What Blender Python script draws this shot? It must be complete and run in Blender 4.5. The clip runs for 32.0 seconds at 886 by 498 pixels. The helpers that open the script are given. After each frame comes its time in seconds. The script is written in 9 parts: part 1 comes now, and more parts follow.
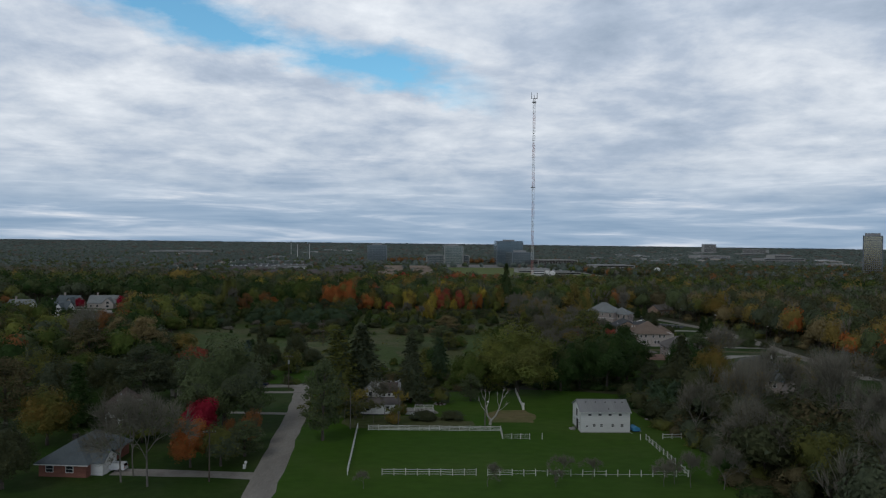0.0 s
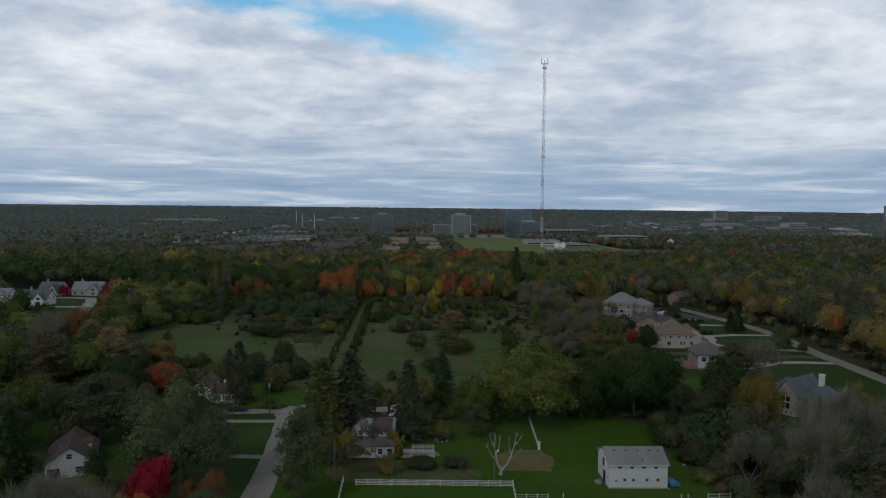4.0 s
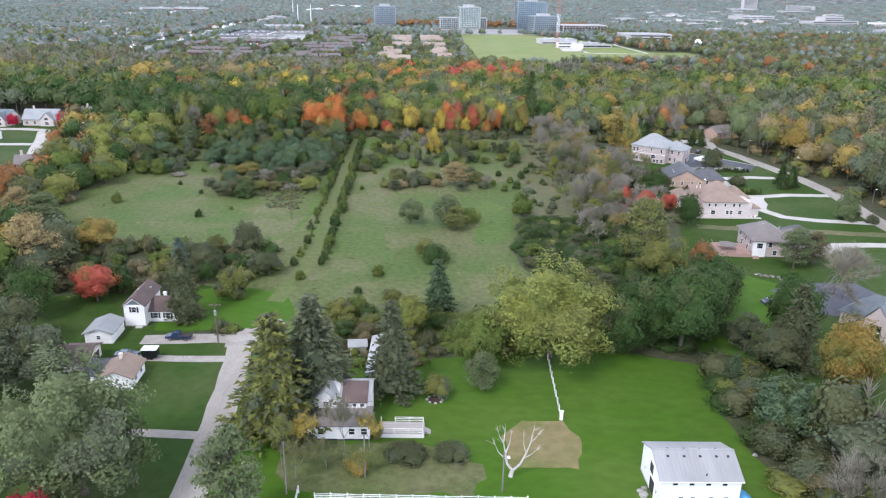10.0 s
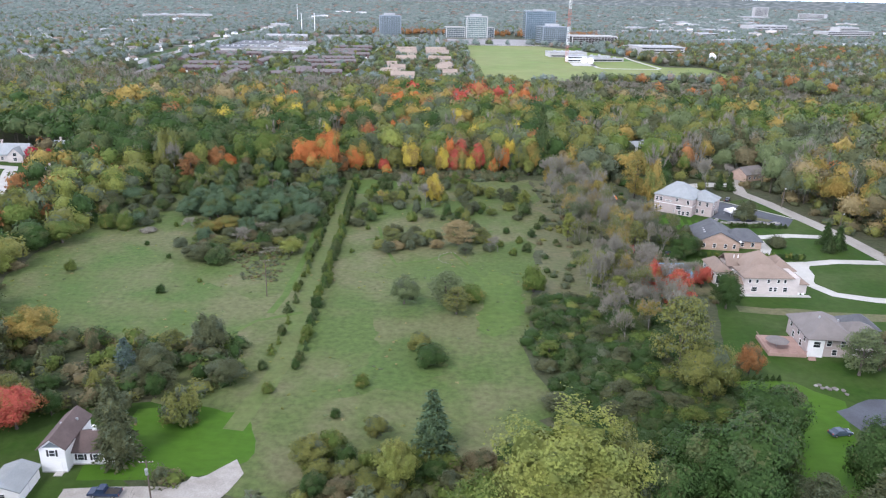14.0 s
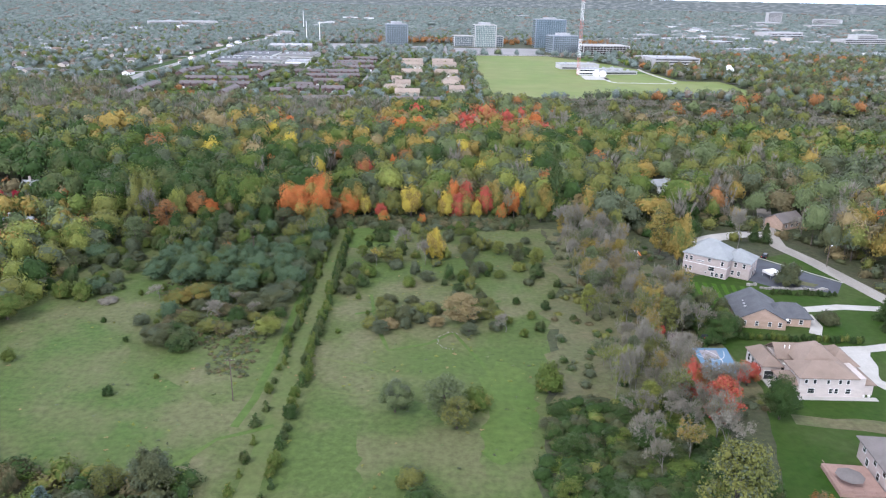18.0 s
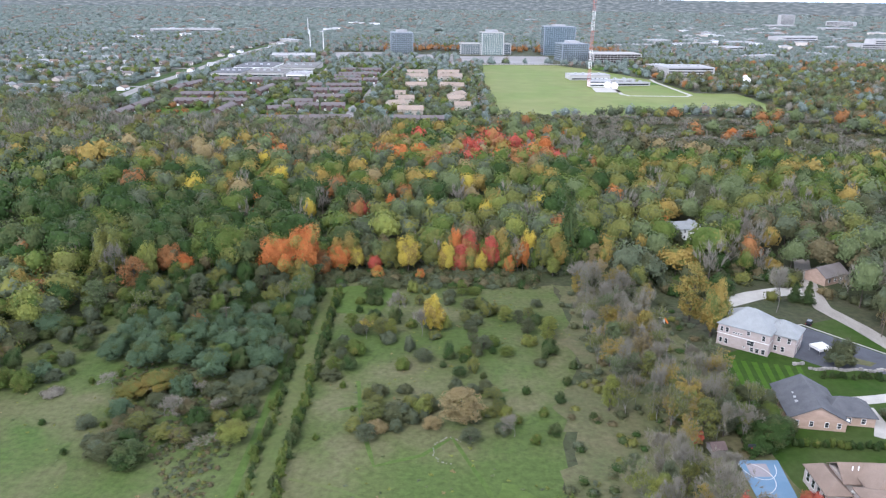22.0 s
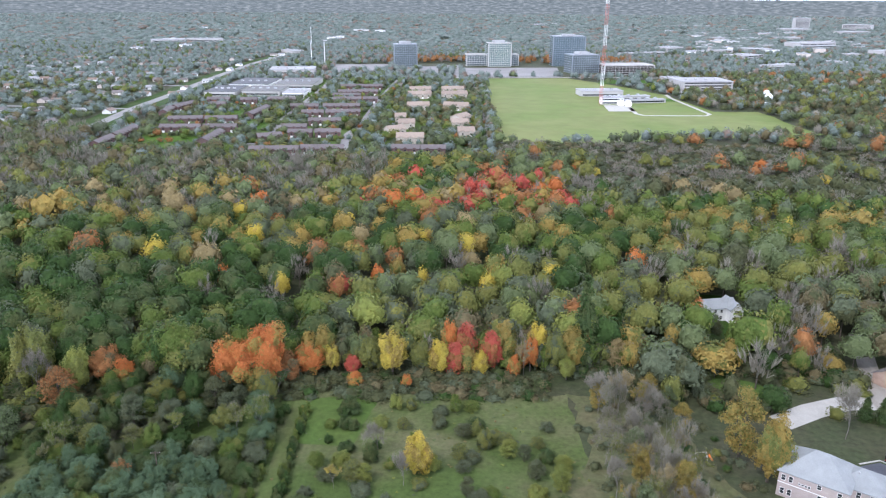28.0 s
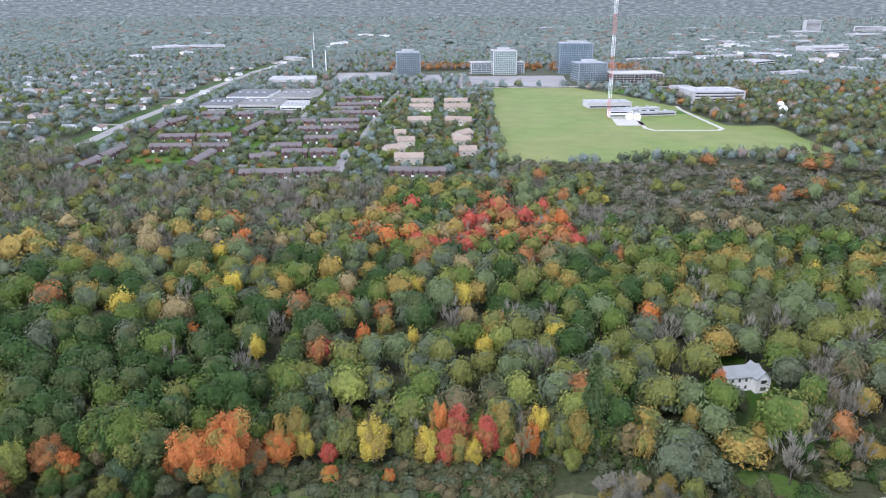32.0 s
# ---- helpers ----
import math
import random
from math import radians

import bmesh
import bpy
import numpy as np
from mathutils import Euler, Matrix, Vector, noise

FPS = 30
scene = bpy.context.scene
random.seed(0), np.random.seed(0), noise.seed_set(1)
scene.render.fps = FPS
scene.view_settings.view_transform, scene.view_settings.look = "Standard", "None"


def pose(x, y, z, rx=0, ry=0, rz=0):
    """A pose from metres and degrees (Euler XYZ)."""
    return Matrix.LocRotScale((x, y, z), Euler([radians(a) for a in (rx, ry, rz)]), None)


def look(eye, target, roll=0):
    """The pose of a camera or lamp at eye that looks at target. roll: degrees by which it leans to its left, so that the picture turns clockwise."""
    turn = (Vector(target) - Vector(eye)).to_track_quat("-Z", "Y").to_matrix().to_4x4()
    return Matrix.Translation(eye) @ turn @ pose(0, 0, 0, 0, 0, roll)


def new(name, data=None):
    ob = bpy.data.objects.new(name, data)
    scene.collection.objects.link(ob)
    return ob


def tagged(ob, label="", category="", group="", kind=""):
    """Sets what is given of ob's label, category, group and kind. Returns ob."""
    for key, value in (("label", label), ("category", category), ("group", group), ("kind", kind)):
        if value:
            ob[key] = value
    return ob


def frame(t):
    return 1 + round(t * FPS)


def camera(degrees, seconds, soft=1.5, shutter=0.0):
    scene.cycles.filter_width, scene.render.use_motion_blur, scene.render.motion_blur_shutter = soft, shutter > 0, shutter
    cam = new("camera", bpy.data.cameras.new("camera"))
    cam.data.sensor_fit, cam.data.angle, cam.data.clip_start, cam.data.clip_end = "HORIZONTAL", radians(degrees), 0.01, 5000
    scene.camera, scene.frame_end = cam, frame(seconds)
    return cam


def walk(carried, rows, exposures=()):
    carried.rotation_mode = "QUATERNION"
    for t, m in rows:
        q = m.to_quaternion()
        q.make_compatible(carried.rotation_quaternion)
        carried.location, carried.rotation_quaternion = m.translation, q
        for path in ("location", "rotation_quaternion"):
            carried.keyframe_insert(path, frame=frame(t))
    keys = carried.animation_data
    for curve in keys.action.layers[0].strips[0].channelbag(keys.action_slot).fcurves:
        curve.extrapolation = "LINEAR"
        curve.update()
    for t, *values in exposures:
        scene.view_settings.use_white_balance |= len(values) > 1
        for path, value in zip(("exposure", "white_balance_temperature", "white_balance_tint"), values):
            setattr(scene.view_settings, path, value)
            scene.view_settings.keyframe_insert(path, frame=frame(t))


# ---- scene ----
cam = camera(62.0, 32.0, 1.2)
PATH = [
    (0, (-1.96, 6.95, 46.72), (-1.33, 106.94, 45.66), 0.69),
    (1, (-1.58, 14.12, 49.64), (-1.35, 114.11, 48.53), 0.69),
    (2, (-1.22, 21.83, 52.47), (-1.27, 121.82, 51.39), 0.66),
    (2.5, (-1.04, 25.86, 53.86), (-1.20, 125.85, 53.00), 0.64),
    (4.5, (-0.36, 42.92, 59.32), (-0.79, 142.23, 47.58), 0.6),
    (5, (-0.20, 47.39, 60.67), (-0.67, 145.37, 40.67), 0.61),
    (5.5, (-0.05, 51.91, 62.02), (-0.54, 147.85, 33.84), 0.62),
    (6, (0.11, 56.50, 63.37), (-0.41, 150.66, 29.69), 0.64),
    (6.5, (0.26, 61.14, 64.71), (-0.29, 155.25, 30.91), 0.66),
    (7, (0.41, 65.82, 66.06), (-0.18, 159.94, 32.28), 0.69),
    (8, (0.70, 75.32, 68.75), (0.02, 169.47, 35.06), 0.77),
    (9, (0.98, 84.94, 71.45), (0.20, 179.14, 37.89), 0.87),
    (10, (1.25, 94.67, 74.16), (0.34, 188.90, 40.71), 0.95),
    (11, (1.51, 104.46, 76.88), (0.45, 198.73, 43.53), 1.02),
    (12, (1.77, 114.31, 79.59), (0.53, 208.61, 46.33), 1.1),
    (13, (2.03, 124.20, 82.30), (0.57, 218.52, 49.13), 1.16),
    (14, (2.29, 134.10, 85.01), (0.59, 228.45, 51.91), 1.2),
    (14.5, (2.42, 139.06, 86.36), (0.59, 233.42, 53.29), 1.22),
    (16.5, (2.95, 158.88, 91.70), (0.58, 253.27, 58.76), 1.21),
    (17, (3.10, 163.83, 93.02), (0.57, 258.22, 60.11), 1.2),
    (18, (3.39, 173.71, 95.63), (0.57, 268.12, 62.77), 1.16),
    (19, (3.70, 183.58, 98.21), (0.58, 277.99, 65.40), 1.08),
    (20, (4.03, 193.42, 100.75), (0.62, 287.83, 67.98), 0.99),
    (21, (4.39, 203.22, 103.26), (0.70, 297.64, 70.52), 0.89),
    (22, (4.78, 212.99, 105.72), (0.82, 307.41, 73.02), 0.78),
    (23, (5.21, 222.71, 108.15), (1.00, 317.13, 75.48), 0.66),
    (24, (5.68, 232.38, 110.54), (1.23, 326.80, 77.91), 0.56),
    (25, (6.19, 241.98, 112.92), (1.54, 336.39, 80.31), 0.46),
    (25.5, (6.47, 246.74, 114.11), (1.71, 341.16, 81.51), 0.42),
    (27.5, (7.73, 265.56, 118.87), (2.59, 359.98, 86.33), 0.3),
    (28, (8.09, 270.19, 120.08), (2.85, 364.61, 87.55), 0.28),
    (29, (8.86, 279.33, 122.55), (3.43, 373.74, 90.05), 0.24),
    (30, (9.71, 288.28, 125.11), (4.06, 382.69, 92.63), 0.19),
    (31, (10.64, 297.02, 127.80), (4.74, 391.42, 95.33), 0.1),
    (32, (11.67, 305.49, 130.65), (5.45, 399.87, 98.20), -0.04),
]
EXPOSURES = [(0.0, -2.62), (2.5, -2.63), (4.3, -2.6), (4.7, -2.45), (5.0, -1.75), (5.5, -0.75), (6.0, -0.04), (6.5, 0.03), (32.0, 0.0)]
EXPOSURES = [(t, e + (0.15 if t > 5.2 else -0.05), k - 330 if t > 5.2 else k + 150, 19 if t > 5.2 else 9) for (t, e), k in zip(EXPOSURES, (6150, 6150, 6200, 6250, 6300, 6380, 6420, 6420, 6250))]
walk(cam, [(t, look(eye, target, roll)) for t, eye, target, roll in PATH], EXPOSURES)

# ---- sky and sun ----
SUN_EL, SUN_AZ = radians(50), radians(215)   # azimuth clockwise from +y


def make_world():
    world = bpy.data.worlds.new("sky")
    scene.world = world
    world.use_nodes = True
    nt = world.node_tree
    nt.nodes.clear()
    N, Lk = nt.nodes.new, nt.links.new

    def math_(op, a, b=None, c=None):
        n = N("ShaderNodeMath")
        n.operation = op
        for i, v in enumerate((a, b, c)):
            if v is None:
                continue
            if isinstance(v, (int, float)):
                n.inputs[i].default_value = v
            else:
                Lk(v, n.inputs[i])
        return n.outputs[0]

    def ramp(fac, stops):
        n = N("ShaderNodeValToRGB")
        els = n.color_ramp.elements
        while len(els) < len(stops):
            els.new(0.5)
        for e, (p, c) in zip(els, stops):
            e.position, e.color = p, (*c, 1) if len(c) == 3 else c
        Lk(fac, n.inputs[0])
        return n.outputs[0]

    def mix(fac, a, b):
        n = N("ShaderNodeMix")
        n.data_type = "RGBA"
        for k, v in ((0, fac), (6, a), (7, b)):
            if isinstance(v, tuple):
                n.inputs[k].default_value = (*v, 1)
            elif isinstance(v, (int, float)):
                n.inputs[k].default_value = v
            else:
                Lk(v, n.inputs[k])
        return n.outputs[2]

    def fbm(vec, scale, detail, rough=0.55, dist=0.0):
        n = N("ShaderNodeTexNoise")
        n.inputs["Scale"].default_value, n.inputs["Detail"].default_value = scale, detail
        n.inputs["Roughness"].default_value, n.inputs["Distortion"].default_value = rough, dist
        Lk(vec, n.inputs["Vector"])
        return n.outputs[0]

    sky = N("ShaderNodeTexSky")
    sky.sky_type, sky.sun_disc = "NISHITA", False
    sky.sun_elevation, sky.sun_rotation = SUN_EL, SUN_AZ
    blue = N("ShaderNodeVectorMath")
    blue.operation = "SCALE"
    Lk(sky.outputs[0], blue.inputs[0])
    blue.inputs["Scale"].default_value = 0.15
    co = N("ShaderNodeTexCoord")
    sep = N("ShaderNodeSeparateXYZ")
    Lk(co.outputs["Generated"], sep.inputs[0])
    x, y, z = sep.outputs
    zc = math_("ADD", math_("MAXIMUM", z, 0.0), 0.20)
    comb = N("ShaderNodeCombineXYZ")          # the cloud layer, seen from below in perspective
    Lk(math_("DIVIDE", x, zc), comb.inputs[0])
    Lk(math_("DIVIDE", y, zc), comb.inputs[1])
    flat = comb.outputs[0]
    big = fbm(flat, 1.0, 8, 0.56, 0.3)
    fine = fbm(flat, 3.6, 7, 0.6, 0.2)
    body = math_("ADD", math_("MULTIPLY", big, 0.62), math_("MULTIPLY", fine, 0.38))
    cloud = ramp(body, [(0.34, (0.88, 1.08, 1.36)), (0.45, (1.32, 1.50, 1.78)), (0.54, (1.95, 2.05, 2.2)), (0.64, (2.6, 2.64, 2.7))])
    # a blue gap in the cloud, from high on one side down towards the middle
    az = math_("ARCTAN2", x, y)
    el = math_("ARCSINE", z)
    line = math_("ADD", math_("MULTIPLY", az, -0.212), 0.207)
    away = math_("ABSOLUTE", math_("SUBTRACT", el, line))
    wob = math_("MULTIPLY", math_("SUBTRACT", fbm(flat, 2.6, 6, 0.6), 0.5), 0.13)
    near = math_("SUBTRACT", 1.15, math_("MULTIPLY", math_("ADD", away, wob), 34.0))
    side = math_("MINIMUM", math_("MAXIMUM", math_("MULTIPLY", math_("SUBTRACT", 0.09, az), 9.0), 0.0), 1.0)
    gap = math_("MULTIPLY", math_("MINIMUM", math_("MAXIMUM", near, 0.0), 1.0), side)
    tint = N("ShaderNodeVectorMath")
    tint.operation = "MULTIPLY"
    Lk(blue.outputs[0], tint.inputs[0])
    tint.inputs[1].default_value = (1.7, 2.7, 2.75)
    col = mix(gap, cloud, tint.outputs[0])
    # towards the horizon the layer closes into a blue-grey band with pale streaks
    low = ramp(z, [(0.0, (0.95, 0.95, 0.95)), (0.035, (0.9, 0.9, 0.9)), (0.10, (0.25, 0.25, 0.25)), (0.2, (0.0, 0.0, 0.0))])
    streak = N("ShaderNodeCombineXYZ")
    Lk(math_("MULTIPLY", az, 5.0), streak.inputs[0])
    Lk(math_("MULTIPLY", el, 62.0), streak.inputs[1])
    band = ramp(fbm(streak.outputs[0], 1.0, 6, 0.6, 0.4), [(0.36, (0.70, 1.02, 1.42)), (0.52, (0.98, 1.28, 1.66)), (0.62, (1.55, 1.76, 2.05)), (0.72, (2.4, 2.42, 2.5))])
    col = mix(low, col, band)
    # gain by height: low sky raised, unseen sky overhead dimmed to set the ground's light
    gain = ramp(z, [(0.0, (0.54, 0.54, 0.54)), (0.30, (0.60, 0.60, 0.60)), (0.48, (0.17, 0.17, 0.17)), (0.85, (0.075, 0.075, 0.075))])
    lit = N("ShaderNodeVectorMath")
    lit.operation = "MULTIPLY"
    Lk(col, lit.inputs[0])
    Lk(gain, lit.inputs[1])
    up = N("ShaderNodeVectorMath")
    up.operation = "SCALE"
    Lk(lit.outputs[0], up.inputs[0])
    up.inputs["Scale"].default_value = 3.9
    # distant land painted into the sky under the horizon, haze mixed into its colours
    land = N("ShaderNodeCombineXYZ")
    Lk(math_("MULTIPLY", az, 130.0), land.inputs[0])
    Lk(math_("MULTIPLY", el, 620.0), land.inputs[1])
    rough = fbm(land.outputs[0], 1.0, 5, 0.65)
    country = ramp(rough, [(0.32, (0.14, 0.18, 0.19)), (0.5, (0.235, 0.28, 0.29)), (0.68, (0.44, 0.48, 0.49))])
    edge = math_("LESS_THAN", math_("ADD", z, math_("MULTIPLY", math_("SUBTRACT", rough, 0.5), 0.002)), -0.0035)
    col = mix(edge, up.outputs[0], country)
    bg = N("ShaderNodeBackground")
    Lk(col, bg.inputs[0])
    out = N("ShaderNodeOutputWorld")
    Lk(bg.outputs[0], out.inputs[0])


make_world()
sun_data = bpy.data.lights.new("sun", "SUN")
sun_data.energy, sun_data.angle, sun_data.color = 2.4, radians(16), (1.0, 0.96, 0.9)
sun = new("sun", sun_data)
sun.matrix_world = look((-60 * math.sin(SUN_AZ) * -1, 60 * math.cos(SUN_AZ), 60 * math.tan(SUN_EL)), (0, 0, 0))

# ---- materials ----
MATS = {}


def mat(name, base, base2=None, rough=0.85, var=0.25, scale=2.0, scale2=0.12, bump=0.25, spec=0.25, metal=0.0, rand="", thin=0.0, patch=0.5, stretch=None, base3=None, scale3=0.012):
    """A surface of colour base, patched with base2 at the scale scale2, with grain at the scale `scale` (both per metre).
    rand: "island" or "object" varies the tone piece by piece; thin: the share of light that passes through (leaves)."""
    if name in MATS:
        return MATS[name]
    m = MATS[name] = bpy.data.materials.new(name)
    m.use_nodes = True
    nt = m.node_tree
    nt.nodes.clear()
    N, Lk = nt.nodes.new, nt.links.new
    base2 = base2 or tuple(c * (1 - 0.5 * var) for c in base)
    geo = N("ShaderNodeNewGeometry")
    vec = geo.outputs["Position"]
    if stretch:
        mp = N("ShaderNodeMapping")
        mp.inputs["Scale"].default_value = stretch
        Lk(vec, mp.inputs[0])
        vec = mp.outputs[0]

    def fbm(s, d):
        n = N("ShaderNodeTexNoise")
        n.inputs["Scale"].default_value, n.inputs["Detail"].default_value, n.inputs["Roughness"].default_value = s, d, 0.6
        Lk(vec, n.inputs["Vector"])
        return n.outputs[0]

    fine, large = fbm(scale, 4), fbm(scale2, 5)
    rampn = N("ShaderNodeValToRGB")
    e = rampn.color_ramp.elements
    e[0].position, e[0].color = patch - 0.13, (*base, 1)
    e[1].position, e[1].color = patch + 0.13, (*base2, 1)
    Lk(large, rampn.inputs[0])
    ground = rampn.outputs[0]
    if base3:
        r3 = N("ShaderNodeValToRGB")
        e3 = r3.color_ramp.elements
        e3[0].position, e3[0].color, e3[1].position, e3[1].color = 0.46, (0, 0, 0, 1), 0.6, (1, 1, 1, 1)
        Lk(fbm(scale3, 6), r3.inputs[0])
        m3 = N("ShaderNodeMix")
        m3.data_type = "RGBA"
        Lk(r3.outputs[0], m3.inputs[0])
        Lk(ground, m3.inputs[6])
        m3.inputs[7].default_value = (*base3, 1)
        ground = m3.outputs[2]
    tone = N("ShaderNodeMapRange")
    tone.inputs[1].default_value, tone.inputs[2].default_value = 0.25, 0.75
    tone.inputs[3].default_value, tone.inputs[4].default_value = 1 - var, 1 + var
    Lk(fine, tone.inputs[0])
    val = tone.outputs[0]
    if rand:
        if rand == "island":
            r = geo.outputs["Random Per Island"]
        else:
            r = N("ShaderNodeObjectInfo").outputs["Random"]
        mr = N("ShaderNodeMapRange")
        mr.inputs[3].default_value, mr.inputs[4].default_value = 1 - 1.2 * var, 1 + 1.2 * var
        Lk(r, mr.inputs[0])
        mu = N("ShaderNodeMath")
        mu.operation = "MULTIPLY"
        Lk(val, mu.inputs[0])
        Lk(mr.outputs[0], mu.inputs[1])
        val = mu.outputs[0]
    colour = N("ShaderNodeVectorMath")
    colour.operation = "SCALE"
    Lk(ground, colour.inputs[0])
    Lk(val, colour.inputs["Scale"])
    bs = N("ShaderNodeBsdfPrincipled")
    Lk(colour.outputs[0], bs.inputs["Base Color"])
    bs.inputs["Roughness"].default_value, bs.inputs["Metallic"].default_value = rough, metal
    bs.inputs["Specular IOR Level"].default_value = spec
    if bump:
        bp = N("ShaderNodeBump")
        bp.inputs["Strength"].default_value, bp.inputs["Distance"].default_value = bump, 0.3 / scale
        Lk(fine, bp.inputs["Height"])
        Lk(bp.outputs[0], bs.inputs["Normal"])
    end = bs.outputs[0]
    if thin:
        tr = N("ShaderNodeBsdfTranslucent")
        Lk(colour.outputs[0], tr.inputs[0])
        mx = N("ShaderNodeMixShader")
        mx.inputs[0].default_value = thin
        Lk(end, mx.inputs[1])
        Lk(tr.outputs[0], mx.inputs[2])
        end = mx.outputs[0]
    out = N("ShaderNodeOutputMaterial")
    Lk(end, out.inputs[0])
    return m


def leaf(name, base, base2=None, var=0.13):
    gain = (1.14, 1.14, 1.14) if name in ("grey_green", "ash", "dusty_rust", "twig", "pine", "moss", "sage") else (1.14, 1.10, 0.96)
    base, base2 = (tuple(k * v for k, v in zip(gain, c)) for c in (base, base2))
    return mat("leaf_" + name, base, base2, rough=0.75, var=var, scale=0.9, scale2=0.16, bump=0, spec=0.15, rand="island", thin=0.14)


LEAF = {
    "dark": leaf("dark", (0.030, 0.062, 0.019), (0.040, 0.078, 0.022)),
    "green": leaf("green", (0.070, 0.114, 0.027), (0.094, 0.130, 0.033)),
    "olive": leaf("olive", (0.145, 0.152, 0.046), (0.114, 0.136, 0.044)),
    "lime": leaf("lime", (0.175, 0.20, 0.052), (0.135, 0.17, 0.05)),
    "sage": leaf("sage", (0.118, 0.148, 0.064), (0.092, 0.122, 0.052)),
    "moss": leaf("moss", (0.092, 0.110, 0.064), (0.072, 0.090, 0.052)),
    "yellow": leaf("yellow", (0.40, 0.32, 0.055), (0.30, 0.265, 0.06)),
    "gold": leaf("gold", (0.27, 0.200, 0.060), (0.20, 0.165, 0.056)),
    "bronze": leaf("bronze", (0.19, 0.135, 0.038), (0.12, 0.125, 0.036)),
    "orange": leaf("orange", (0.40, 0.150, 0.048), (0.36, 0.125, 0.045)),
    "rust": leaf("rust", (0.27, 0.126, 0.054), (0.215, 0.112, 0.05)),
    "red": leaf("red", (0.37, 0.080, 0.062), (0.30, 0.075, 0.06)),
    "crimson": leaf("crimson", (0.36, 0.022, 0.055), (0.27, 0.018, 0.045)),
    "tan": leaf("tan", (0.24, 0.195, 0.105), (0.20, 0.17, 0.095)),
    "brown": leaf("brown", (0.130, 0.112, 0.065), (0.108, 0.10, 0.06)),
    "twig": leaf("twig", (0.215, 0.202, 0.160), (0.175, 0.165, 0.132)),
    "spruce": leaf("spruce", (0.048, 0.080, 0.034), (0.075, 0.095, 0.038)),
    "pine": leaf("pine", (0.080, 0.124, 0.066), (0.062, 0.102, 0.054)),
    "blue": leaf("blue", (0.10, 0.14, 0.15), (0.08, 0.12, 0.12)),
    "scrub": leaf("scrub", (0.082, 0.092, 0.048), (0.062, 0.075, 0.04)),
    # the next three are for far trees: distance haze mixed into the leaf colour
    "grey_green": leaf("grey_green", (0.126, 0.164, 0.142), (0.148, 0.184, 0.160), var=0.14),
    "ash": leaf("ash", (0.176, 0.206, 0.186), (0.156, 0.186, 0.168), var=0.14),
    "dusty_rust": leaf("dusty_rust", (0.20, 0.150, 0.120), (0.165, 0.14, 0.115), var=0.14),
}
BARK = mat("bark", (0.12, 0.10, 0.08), (0.08, 0.07, 0.06), var=0.3, scale=6, scale2=0.8, bump=0.5)
PALE_BARK = mat("pale_bark", (0.20, 0.185, 0.16), (0.15, 0.14, 0.125), var=0.25, scale=6, scale2=0.8, bump=0.4)
WHITE_BARK = mat("weathered_wood", (0.50, 0.47, 0.43), (0.38, 0.36, 0.33), var=0.2, scale=6, scale2=0.8, bump=0.4)
# colour darkened so that the gaps between crowns look more shaded
BRUSH = mat("woodland_floor", (0.050, 0.066, 0.028), (0.064, 0.064, 0.036), var=0.4, scale=0.5, scale2=0.05, bump=0.6)
LAWN = mat("mown_lawn", (0.056, 0.124, 0.012), (0.049, 0.116, 0.011), var=0.15, scale=0.5, stretch=(0.55, 1, 1), scale2=0.06, bump=0.15, spec=0.1, base3=(0.072, 0.134, 0.020), scale3=0.03)
MOWN = mat("mown_stripe", (0.052, 0.117, 0.012), (0.058, 0.119, 0.016), var=0.15, scale=0.5, scale2=0.08, bump=0.15, spec=0.1)
MULCH = mat("dark_mulch", (0.075, 0.05, 0.04), (0.055, 0.04, 0.033), var=0.3, scale=4, scale2=0.5, bump=0.4)
LAWN2 = mat("garden_lawn", (0.030, 0.070, 0.010), (0.040, 0.074, 0.014), var=0.2, scale=0.5, scale2=0.08, bump=0.15, spec=0.1, base3=(0.056, 0.086, 0.024), scale3=0.035)
ROUGH_GRASS = mat("rough_grass", (0.090, 0.135, 0.036), (0.074, 0.128, 0.03), var=0.25, scale=0.5, scale2=0.035, bump=0.5, spec=0.1)
MEADOW = mat("meadow_grass", (0.090, 0.120, 0.040), (0.142, 0.140, 0.074), var=0.3, scale=0.6, scale2=0.055, bump=0.6, spec=0.1, patch=0.52, base3=(0.078, 0.118, 0.034), scale3=0.022)
MEADOW_GREEN = mat("green_meadow", (0.072, 0.118, 0.032), (0.088, 0.120, 0.040), var=0.3, scale=0.6, scale2=0.05, bump=0.6, spec=0.1, base3=(0.120, 0.130, 0.060), scale3=0.03)
TRACK = mat("mown_track", (0.100, 0.142, 0.045), (0.125, 0.142, 0.058), var=0.2, scale=0.6, scale2=0.06, bump=0.3, spec=0.1)
FIELD = mat("hay_field", (0.142, 0.198, 0.054), (0.186, 0.210, 0.075), var=0.12, scale=0.05, scale2=0.008, bump=0.1, spec=0.1)
BRACKEN = mat("dead_weeds", (0.128, 0.120, 0.062), (0.095, 0.110, 0.046), var=0.3, scale=0.6, scale2=0.1, bump=0.5)
SAND = mat("bare_earth", (0.205, 0.175, 0.082), (0.125, 0.155, 0.04), var=0.2, scale=0.5, scale2=0.12, bump=0.2, patch=0.56)
GRAVEL = mat("gravel_road", (0.36, 0.34, 0.305), (0.28, 0.262, 0.235), var=0.14, scale=3, scale2=0.16, bump=0.2, stretch=(1, 0.25, 1))
GRAVEL2 = mat("gravel_drive", (0.37, 0.35, 0.32), (0.29, 0.27, 0.24), var=0.14, scale=3, scale2=0.3, bump=0.2)
